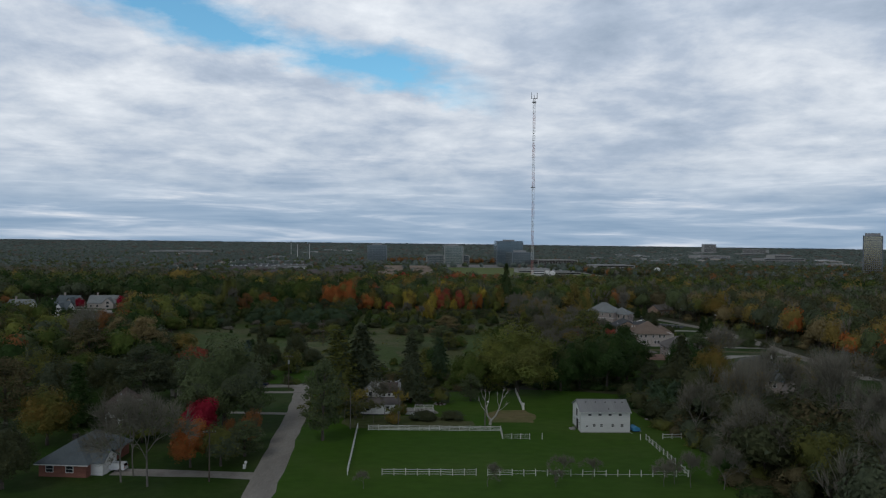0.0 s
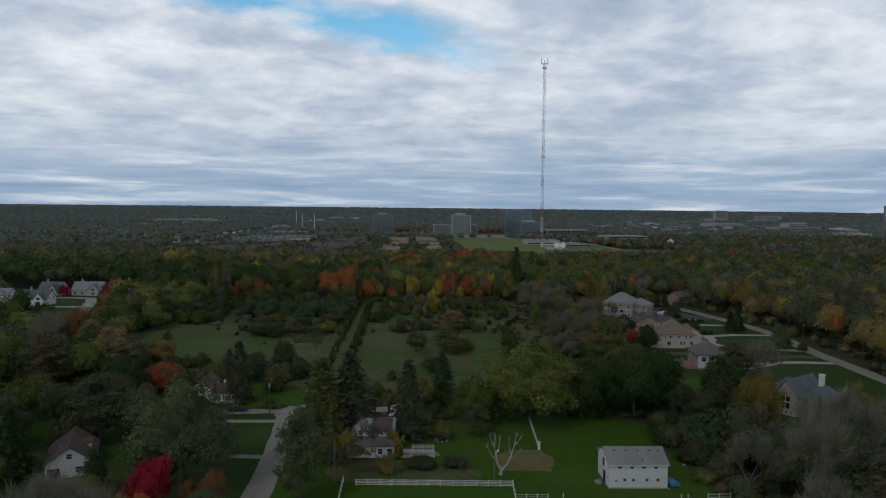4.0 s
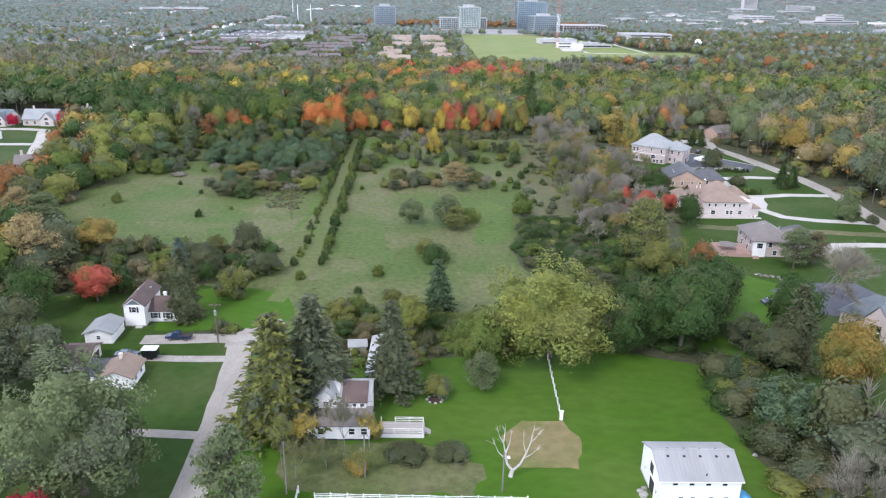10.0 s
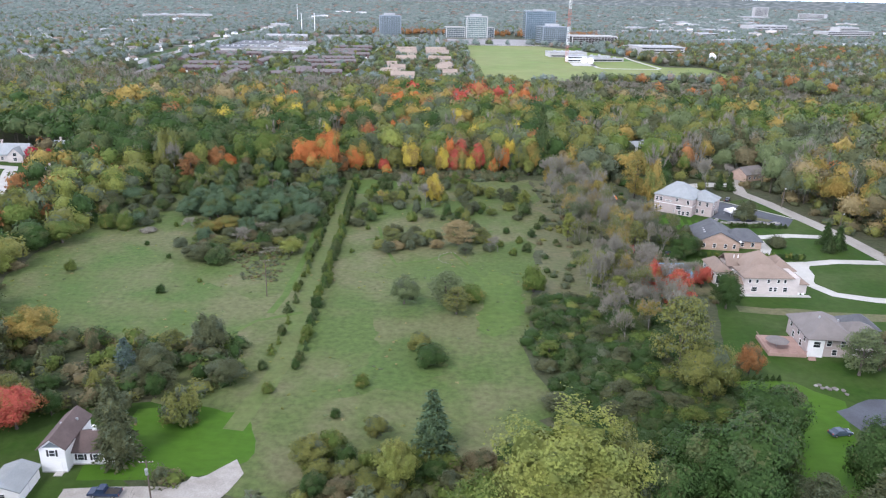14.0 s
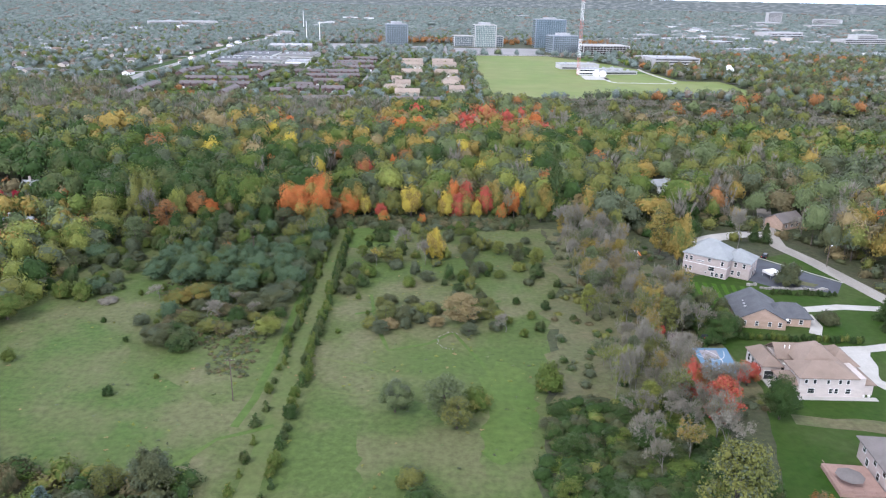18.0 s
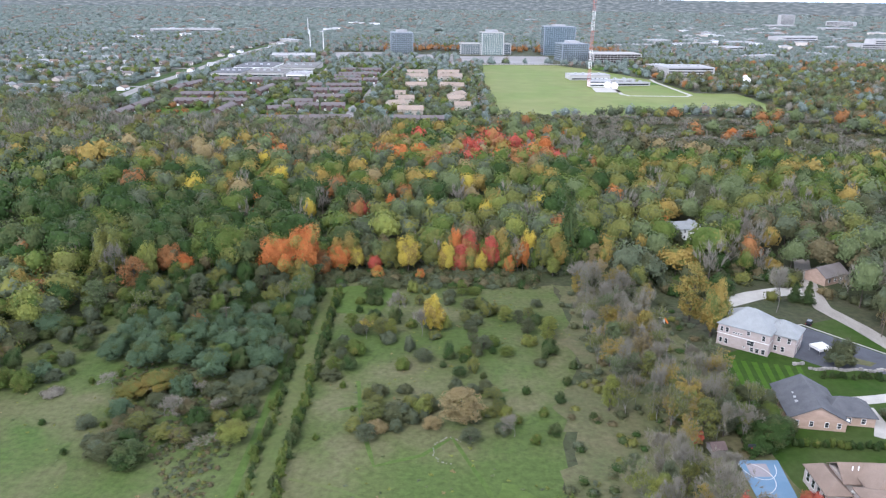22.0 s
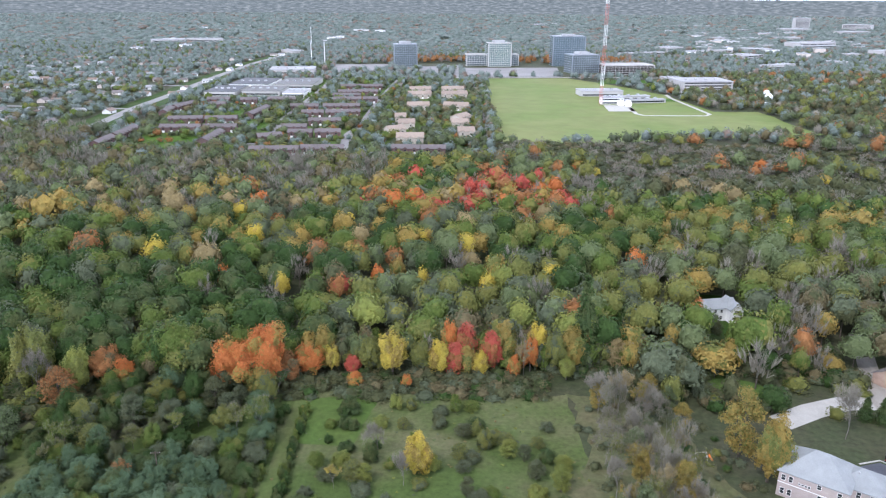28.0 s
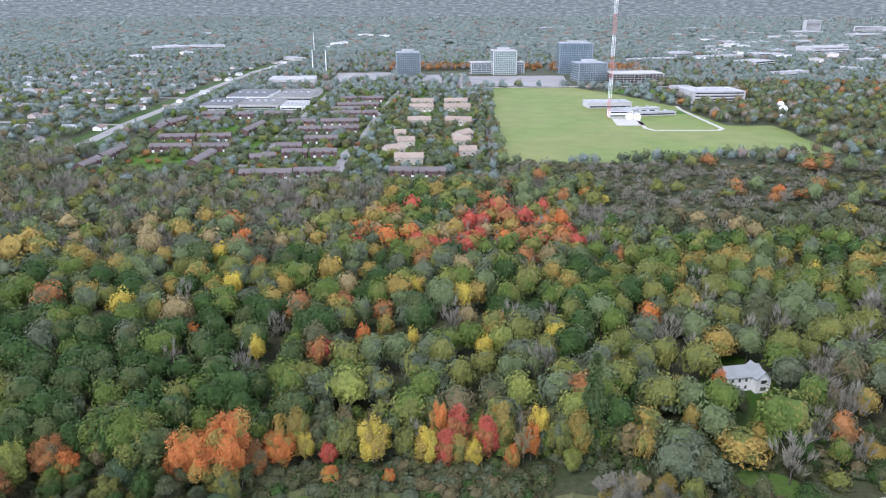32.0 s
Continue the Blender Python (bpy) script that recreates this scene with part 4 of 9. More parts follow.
strip("driveway", [(-44.5, 232), (-55, 231.5), (-64, 231.5)], 2.6, 0.085, GRAVEL2, "narrow gravel driveway to the garages", "driveway", seed=11, rough=0.2)
sheet("turning_area", wavy([(-47, 237), (-38, 240), (-35.5, 248), (-38, 252), (-42, 247), (-48, 244)], 2.5, 0.3, 12), 0.095, GRAVEL2, "gravel turning area at the end of the road", "road")
# lane past the brick mansions
strip("lane", [(150, 262), (149.5, 300), (149, 335), (151.5, 376), (148.5, 402), (143, 425), (137.5, 448), (132, 464), (134.5, 480), (140, 500), (150, 530)], 6.4, 0.09, GRAVEL, "pale residential lane along the woods", "road", 0.06, 12, 0.1)
strip("lane", [(133, 480), (122, 479), (110, 474), (98, 466.5)], 8.0, 0.085, CONCRETE, "pale turning spur off the lane", "road", 0.05, 13, 0.2)
sheet("lawn", wavy([(62, 240), (76, 196), (150, 196), (150, 330), (148, 400), (132, 455), (112, 445), (84, 424), (78, 392), (82, 345), (70, 300)], 5, 0.4, 14), 0.045, LAWN2, "striped green lawns round the brick mansions", "lawn")
sheet("lawn", wavy([(56, 240), (66, 238), (64, 275), (56, 268)], 3, 0.4, 15), 0.055, LAWN, "green lawn strip between trees", "lawn")
for i in range(7):
    strip("mowing_stripe", [(83 + i * 3.1, 392 + i), (86 + i * 3.1, 421 - i * 0.5)], 1.5, 0.062 + i * 0.0005, MOWN, "lighter mowing stripe in the lawn", "grass", 0.01, 30 + i, 0.1)
sheet("driveway", [(112, 446), (118, 448), (139, 424), (133, 414), (112, 418.5), (106, 424)], 0.08, ASPHALT, "dark asphalt forecourt of the grey-roofed mansion", "driveway", 0.05)
sheet("island_bed", wavy([(120, 428), (130, 422), (127, 419.5), (120, 422)], 2, 0.2, 16), 0.11, BRACKEN, "planted island in the forecourt", "flower bed", 0.05)
strip("kerb", [(112, 447), (118.4, 449), (139.6, 424.5)], 0.5, 0.14, CONCRETE, "pale kerb along the forecourt", "kerb", 0.1, 17, 0.02)
strip("driveway", [(110, 398), (118, 399.5), (128, 402), (147, 401)], 4.2, 0.085, CONCRETE, "pale concrete driveway with a curve", "driveway", seed=18, rough=0.05)
strip("driveway", [(114, 395), (113.5, 386), (110.5, 380)], 3.5, 0.088, CONCRETE, "pale concrete walk round the lawn", "driveway", seed=19, rough=0.05)
strip("driveway", [(149, 374), (132, 374), (120, 370.5), (115.5, 362), (114, 352), (118, 344), (128, 340.5), (149, 338)], 4.0, 0.087, CONCRETE, "pale concrete loop driveway round an oval lawn", "driveway", seed=20, rough=0.05)
sheet("driveway", [(108, 371), (121, 373), (119, 360), (115, 352), (108, 352)], 0.084, CONCRETE, "pale concrete forecourt of the tan-roofed mansion", "driveway")
strip("driveway", [(150, 314), (134, 315), (122, 314), (113, 310), (110, 303)], 4.2, 0.086, CONCRETE, "pale concrete driveway", "driveway", seed=21, rough=0.05)
sheet("driveway", wavy([(106, 303), (116, 306), (124, 311), (118, 316), (108, 314)], 3, 0.1, 22), 0.083, CONCRETE, "pale concrete forecourt", "driveway")
sheet("driveway", wavy([(86, 276), (96, 282), (112, 282), (116, 264), (104, 258), (90, 262)], 3, 0.3, 23), 0.08, ASPHALT, "dark asphalt yard beside the tudor house", "driveway")
sheet("basketball_court", [(70, 353), (79, 353.5), (80, 368.5), (70, 368)], 0.13, BLUE_COURT, "blue painted basketball court", "court", 0.1)
sheet("court_marking", [(71.5, 361.5), (76.3, 361.8), (76.6, 366.9), (71.6, 366.6)], 0.137, PINK_COURT, "pink painted key of the court", "court marking", 0.004)
sheet("rough_ground", wavy([(27, 336), (84, 340), (84, 400), (78, 424), (62, 480), (36, 480), (40, 450), (34, 430), (39, 408), (27, 392), (33, 372), (26, 356)], 4, 2.6, 90), 0.035, BRACKEN, "brown weedy ground under the bare thicket", "ground")
OPEN.pop()
sheet("woodland_glade", wavy([(62, 512), (70, 516), (86, 498), (101, 488), (98, 476), (88, 480), (72, 498)], 4, 1.0, 91), 0.05, ROUGH_GRASS, "grassy glade along the edge of the woods", "grass")
sheet("lawn", wavy([(88, 506), (114, 506), (116, 552), (110, 566), (94, 566), (88, 550)], 4, 1.0, 92), 0.05, LAWN2, "shaded grass round the woodland house", "lawn")
sheet("worn_grass", wavy([(-24, 190), (-8, 189.4), (6, 189.6), (8, 197), (2, 202), (-8, 203), (-24, 202.5), (-27, 197)], 2.5, 0.8, 93), 0.062, MEADOW, "worn weedy grass before the farmhouse", "grass")
strip("dry_grass", [(84, 331), (104, 329), (126, 327), (146, 325)], 5.0, 0.065, BRACKEN, "strip of dry brown grass between two lawns", "grass", 0.02, 94, 0.6)
strip("court_line", [(71.2 + 5.2 * math.cos(0.2 * k), 361.0 + 6.0 * math.sin(0.2 * k)) for k in range(-6, 7)], 0.12, 0.139, WHITE, "white curved line on the court", "court marking", 0.003, 95, 0.0)
sheet("rough_meadow", wavy([(-62, 262), (-46, 247), (-30, 238), (-8, 236), (12, 250), (24, 262), (10, 300), (-64, 302)], 4, 1.2, 96), 0.022, MEADOW, "rough tan-green grass at the bottom of the meadow", "meadow")
OPEN.pop()
sheet("flower_bed", wavy([(-1.0 + 1.45 * math.cos(0.5 * k), 217.5 + 1.35 * math.sin(0.5 * k)) for k in range(12)], 2, 0.05, 97), 0.08, MULCH, "round flower bed of dark mulch", "flower bed")

# ---- barn, farmhouse and the houses ----
ROOFS = []


def chimney(parent, x, y, z0, z1, w=0.9, d=0.7, material=None):
    s = Shape().box(x - w / 2, y - d / 2, z0, x + w / 2, y + d / 2, z1).box(x - w / 2 - 0.08, y - d / 2 - 0.08, z1, x + w / 2 + 0.08, y + d / 2 + 0.08, z1 + 0.15)
    return part("chimney", s, material or PINK_BRICK, parent)


def vent(parent, x, y, z):
    return part("roof_vent", Shape().box(x - 0.2, y - 0.2, z - 0.25, x + 0.2, y + 0.2, z + 0.3), STEEL, parent)


def make_barn():
    b = thing("barn", 33.6, 187.6, 0, 1.4, "white two-storey barn with a pale grey metal roof", "barn")
    w, d, e, r = 12.2, 9.7, 5.15, 1.95
    part("wall", Shape().gable_wall(0, 0, w, d, 0.25, e, r - 0.12), SIDING, b)
    part("foundation", Shape().box(-0.06, -0.06, 0, w + 0.06, d + 0.06, 0.27), PRECAST, b)
    roof = part("roof", Shape().gable(0, 0, w, d, e, r, over=0.3, thick=0.14), GREY_METAL, b, "pale grey metal roof")
    seams = Shape()
    for k in range(22):
        x = -0.2 + k * (w + 0.4) / 21
        for a, c in (((x, -0.28, e + 0.05), (x, d / 2, e + r + 0.16)), ((x, d + 0.28, e + 0.05), (x, d / 2, e + r + 0.16))):
            part("roof_seam", Shape().beam(a, c, 0.05, 0.06), GREY_METAL, roof)
    part("ridge_cap", Shape().beam((-0.3, d / 2, e + r + 0.17), (w + 0.3, d / 2, e + r + 0.17), 0.3, 0.08), GREY_METAL, roof)
    for x in (1.9, 4.4, 6.9, 9.4, 11.2):
        part("skylight_vent", Shape().box(x - 0.18, 3.55, e + 1.40, x + 0.18, 3.95, e + 1.72), DARK, roof, "dark square roof vent")
    for x in (2.3, 4.8, 7.3, 9.8):
        part("skylight_vent", Shape().box(x - 0.14, 5.15, e + 1.70, x + 0.14, 5.45, e + 1.98), DARK, roof, "dark square roof vent")
    part("flue", Shape().tube([(7.0, 0.6, e + 0.2), (7.0, 0.6, e + 0.75)], [0.09, 0.09], 8), DARK, roof)
    for x in (2.2, 4.7, 7.2, 9.7):
        window(b, x, -0.01, 4.25, 0.75, 0.42, bars=False)
    for x in (3.3, 5.1, 7.9, 10.2):
        window(b, x, -0.01, 1.55, 0.62, 0.62)
    window(b, 1.5, -0.01, 1.5, 0.5, 0.3, bars=False)
    for y, z, ww, h in ((3.6, 0.1, 2.3, 2.6), (4.4, 3.2, 1.7, 1.9)):
        door(b, -0.02, y, z, ww, h, -90, DARK, "dark sliding barn door")
    for y in (1.4, 7.6):
        window(b, -0.01, y, 1.6, 0.6, 0.7, -90)
    part("downpipe", Shape().tube([(w - 0.1, -0.1, e - 0.1), (w - 0.1, -0.1, 0.3), (w + 0.35, -0.8, 0.12)], [0.06] * 3, 6), WHITE, b)
    part("gutter", Shape().beam((-0.3, -0.36, e - 0.12), (w + 0.3, -0.36, e - 0.12), 0.14, 0.12), WHITE, b)
    return b


make_barn()
tarp = thing("tarpaulin_cover", 47.4, 189.6, 0, 12, "bright blue tarpaulin over a low crate beside the barn", "tarp")
part("crate", Shape().box(-0.75, -1.1, 0.0, 0.75, 1.1, 0.7), DARK, tarp)
part("tarpaulin", Shape().gable_wall(-0.9, -1.25, 0.9, 1.25, 0.35, 1.0, 0.5, "y"), BLUE_TARP, tarp, "blue tarpaulin cover")
for k, (x, y, r) in enumerate(((32.2, 190.6, 0.8), (32.7, 192.1, 0.6), (31.8, 191.6, 0.5), (48.6, 189.2, 0.5), (48.2, 190.6, 0.6), (53.8, 201.8, 0.5), (57.2, 196.5, 0.6))):
    g = random.Random(k)
    s = Shape().add([(math.cos(a) * r * g.uniform(0.7, 1.1) * q, math.sin(a) * r * g.uniform(0.7, 1.1) * q, h) for q, h in ((1, 0), (0.8, r * 0.5)) for a in [6.2832 * i / 8 for i in range(8)]] + [(0, 0, r * 0.62)],
                    [(i, (i + 1) % 8, 8 + (i + 1) % 8, 8 + i) for i in range(8)] + [(8 + i, 8 + (i + 1) % 8, 16) for i in range(8)])
    solo("boulder", s, STONE, "grey field boulder lying in the grass", "boulder", "boulders", at=(x, y, 0.05))


def make_farmhouse():
    h = thing("farmhouse", -22.6, 203.4, 0, 1.5, "old white two-storey farmhouse with patched grey and brown roofs", "house")
    part("wall", Shape().box(0, 0, 0.3, 10.7, 4.2, 3.0).gable_wall(0.2, 4.2, 10.5, 11.5, 0.3, 5.5, 1.7, "x"), SIDING, h)
    part("foundation", Shape().box(-0.05, -0.05, 0, 10.75, 11.5, 0.35), DARK, h)
    fr = Shape().add([(-0.3, -0.45, 2.95), (11.0, -0.45, 2.95), (11.0, 4.25, 4.15), (-0.3, 4.25, 4.15), (-0.3, -0.45, 3.12), (11.0, -0.45, 3.12), (11.0, 4.25, 4.32), (-0.3, 4.25, 4.32)],
                     [(3, 2, 1, 0), (4, 5, 6, 7), (0, 1, 5, 4), (1, 2, 6, 5), (2, 3, 7, 6), (3, 0, 4, 7)])
    part("porch_roof", fr, TAUPE_SHINGLE, h, "dull grey lean-to roof")
    part("roof", Shape().gable(5.4, 4.2, 10.5, 11.5, 5.5, 1.7, over=0.35), GREY_METAL, h, "pale grey roof")
    part("dormer_wall", Shape().box(5.7, 3.7, 4.0, 9.9, 6.6, 5.35), SIDING, h)
    part("dormer_roof", Shape().add([(5.5, 3.4, 5.3), (10.1, 3.4, 5.3), (10.1, 7.6, 7.25), (5.5, 7.6, 7.25), (5.5, 3.4, 5.5), (10.1, 3.4, 5.5), (10.1, 7.6, 7.45), (5.5, 7.6, 7.45)], [(3, 2, 1, 0), (4, 5, 6, 7), (0, 1, 5, 4), (1, 2, 6, 5), (2, 3, 7, 6), (3, 0, 4, 7)]), BROWN_SHINGLE, h, "dark brown dormer roof")
    part("roof", Shape().gable(0.2, 3.4, 5.4, 11.5, 5.5, 2.2, "y", 0.35), GREY_METAL, h, "pale grey cross gable roof")
    part("gable", Shape().gable_wall(0.3, 3.6, 5.3, 6, 4.1, 5.5, 2.1, "y"), SIDING, h)
    for x in (2.3, 7.6, 9.7):
        window(h, x, -0.01, 1.25, 0.95, 1.15)
    door(h, 5.6, -0.01, 0.3, 0.95, 2.05, 0, WHITE)
    for x in (6.5, 7.8, 9.1):
        window(h, x, 3.69, 4.5, 0.6, 0.6, bars=False)
    window(h, 2.8, 3.59, 4.5, 0.9, 1.0)
    chimney(h, 5.6, 8.6, 5.6, 7.9, 0.6, 0.6, DARK)
    w = thing("shed", -14.6, 222.5, 0, 1.0, "long narrow shed with a pale metal roof behind the farmhouse", "shed")
    part("wall", Shape().gable_wall(0, 0, 4.4, 16, 0, 2.7, 0.5, "y"), SIDING, w)
    part("roof", Shape().gable(0, 0, 4.4, 16, 2.7, 0.55, "y", 0.3, 0.12), GREY_METAL, w, "pale metal roof")
    door(w, 2.2, -0.01, 0.05, 1.8, 2.1, 0, DARK)
    k = thing("storage_shed", -19.5, 234.5, 0, 8, "small white shed behind the spruces", "shed")
    part("wall", Shape().gable_wall(0, 0, 3.4, 3, 0, 2.2, 0.6), SIDING, k)
    part("roof", Shape().gable(0, 0, 3.4, 3, 2.2, 0.65), GREY_METAL, k)


make_farmhouse()


def make_deck():
    d = thing("deck", -10.4, 204.6, 0, 1.0, "weathered grey wooden deck with a white railing", "deck")
    for k in range(26):
        part("board", Shape().box(0.0, k * 0.15, 0.78, 7.8, k * 0.15 + 0.135, 0.83), DECK, d)
    for x in (0.1, 2.6, 5.1, 7.6):
        for y in (0.1, 3.8):
            part("post", Shape().box(x - 0.07, y - 0.07, 0, x + 0.07, y + 0.07, 1.85), FENCE, d)
    for z in (1.15, 1.5, 1.8):
        for a, b in (((0.1, 0.1), (7.6, 0.1)), ((7.6, 0.1), (7.6, 3.8)), ((2.6, 3.8), (7.6, 3.8))):
            part("rail", Shape().beam((*a, z), (*b, z), 0.06, 0.1), FENCE, d)
    part("skirt", Shape().box(0.0, -0.03, 0.05, 7.8, 0.0, 0.78).box(7.8, 0, 0.05, 7.83, 3.9, 0.78), WHITE, d)
    for k in range(4):
        part("step", Shape().box(7.85 + 0.28 * k, 1.2, 0, 8.13 + 0.28 * k, 2.6, 0.66 - 0.17 * k), DECK, d)


make_deck()


def make_white_house():
    h = thing("white_house", -72.4, 246.5, 0, 3.0, "white sided house with brown roof and black shutters", "house")
    part("wall", Shape().gable_wall(0, 0, 4.6, 11, 0.2, 5.2, 1.75, "y").gable_wall(4.6, 2.4, 12.6, 9.4, 0.2, 2.9, 1.9, "x"), SIDING, h)
    part("foundation", Shape().box(-0.05, -0.05, 0, 4.65, 11, 0.25).box(4.6, 2.35, 0, 12.65, 9.45, 0.25), PRECAST, h)
    part("roof", Shape().gable(0, 0, 4.6, 11, 5.2, 1.85, "y", 0.4), BROWN_SHINGLE, h)
    part("roof", Shape().gable(4.2, 2.4, 12.6, 9.4, 2.9, 2.0, "x", 0.4), BROWN_SHINGLE, h)
    part("gable_panel", Shape().add([(0.7, -0.03, 5.35), (3.9, -0.03, 5.35), (2.3, -0.03, 6.55)], [(0, 1, 2)]), BLUE_SHINGLE, h, "dark grey gable panel")
    window(h, 2.3, -0.01, 3.5, 1.0, 1.25, shutters=True)
    door(h, 3.2, -0.01, 0.25, 0.95, 2.05, 0, WHITE)
    for x in (6.1, 8.9):
        window(h, x, 2.39, 1.05, 1.1, 1.2, shutters=True)
    window(h, 11.4, 2.39, 1.05, 0.9, 1.2, shutters=True)
    part("step", Shape().box(2.5, -1.2, 0, 4.0, 0, 0.2), CONCRETE, h)
    vent(h, 1.6, 6, 6.5)
    vent(h, 3.6, 8, 6.2)
    chimney(h, 7.5, 6.2, 4.4, 5.8, 0.6, 0.6, WHITE)
    g = thing("garage", -77.3, 237.4, 0, 4, "white garage with a pale blue-grey roof", "garage")
    part("wall", Shape().gable_wall(0, 0, 5.8, 7.2, 0, 2.5, 1.0, "y"), SIDING, g)
    part("roof", Shape().gable(0, 0, 5.8, 7.2, 2.5, 1.1, "y", 0.45), GREY_SHINGLE, g)
    door(g, 5.81, 4.6, 0, 2.6, 2.1, 90, WHITE, "white garage door")
    window(g, 2.9, -0.01, 1.1, 0.8, 0.8)
    o = thing("garage", -80.5, 224.6, 0, 6, "open cream garage with a dark brown roof", "garage")
    part("wall", Shape().gable_wall(0, 0, 9.6, 7.2, 0, 2.6, 1.3, "x"), CREAM, o)
    part("roof", Shape().gable(0, 0, 9.6, 7.2, 2.6, 1.4, "x", 0.5), BROWN_SHINGLE, o)
    # no real opening: a flat panel with the inner shade as its colour
    door(o, 9.62, 3.6, 0, 4.6, 2.2, 90, DARK, "open dark garage doorway")
    c = thing("cottage", -65.6, 218.5, 0, 4, "low white cottage with a tan shingle roof", "house")
    part("wall", Shape().gable_wall(0, 0, 6.2, 7.4, 0, 2.5, 1.3, "y"), SIDING, c)
    part("roof", Shape().gable(0, 0, 6.2, 7.4, 2.5, 1.4, "y", 0.45), TAN_SHINGLE, c)
    window(c, 6.21, 2.2, 1.0, 1.1, 1.1, 90)
    window(c, 6.21, 5.2, 1.0, 1.1, 1.1, 90)
    chimney(c, 2.6, 5.4, 3.2, 4.9, 0.6, 0.6, CREAM)
    part("flat_roof", Shape().box(-4.2, 1.0, 2.3, 0.1, 8.4, 2.5), ASPHALT, c, "dark flat side roof")
    part("side_wall", Shape().box(-4.0, 1.2, 0, 0.0, 8.2, 2.3), SIDING, c)


make_white_house()


def make_brown_roof_house():
    h = thing("house", -83.4, 188.4, 0, 22, "white gabled house with a long dark brown roof", "house")
    part("wall", Shape().gable_wall(0, 0, 9.2, 15, 0, 3.1, 3.3, "y"), SIDING, h)
    part("roof", Shape().gable(0, 0, 9.2, 15, 3.1, 3.4, "y", 0.45), BROWN_SHINGLE, h)
    part("dormer", Shape().gable_wall(6.2, 7.0, 8.4, 9.0, 3.6, 5.0, 0.7, "x"), SIDING, h)
    part("dormer_roof", Shape().gable(5.4, 7.0, 8.5, 9.0, 5.0, 0.75, "x", 0.2), BROWN_SHINGLE, h)
    window(h, 8.41, 8.0, 4.1, 0.8, 0.8, 90)
    window(h, 6.4, -0.01, 1.0, 1.2, 1.2)
    window(h, 4.6, -0.01, 4.0, 1.0, 1.0)
    door(h, 1.6, -0.01, 0, 2.4, 2.2, 0, DARK)
    vent(h, 3.4, 9.5, 5.9)
    vent(h, 2.6, 4.5, 5.3)
    b = thing("brick_house", -79.2, 150.4, 0, -4, "low brick house with a long blue-grey hipped roof and white gable", "house")
    part("wall", Shape().box(0, 0, 0, 9.6, 17, 2.7), RED_BRICK, b)
    part("garage_wall", Shape().gable_wall(7.0, 1.6, 12.0, 7.0, 0, 2.7, 1.7, "x"), SIDING, b, "white sided garage gable")
    part("roof", Shape().hip(0, 0, 9.6, 17, 2.75, 3.5, 0.6), BLUE_SHINGLE, b)
    part("garage_roof", Shape().gable(5.0, 1.6, 12.0, 7.0, 2.7, 1.8, "x", 0.4), BLUE_SHINGLE, b)
    part("fascia", Shape().box(-0.64, -0.66, 2.42, 10.24, -0.6, 2.6).box(-0.66, -0.6, 2.42, -0.6, 17.6, 2.6), WHITE, b, "white fascia board")
    door(b, 12.02, 4.3, 0, 3.6, 2.15, 90, WHITE, "white garage door")
    for x in (2.2, 6.2):
        window(b, x, -0.01, 1.0, 1.4, 1.2)
    chimney(b, 4.2, 5.6, 5.2, 6.8, 0.9, 0.7, DARK)


make_brown_roof_house()


def band(parent, x0, y0, x1, y1, z, material=None):
    part("trim_band", Shape().box(x0 - 0.05, y0 - 0.05, z, x1 + 0.05, y1 + 0.05, z + 0.22), material or WHITE, parent)


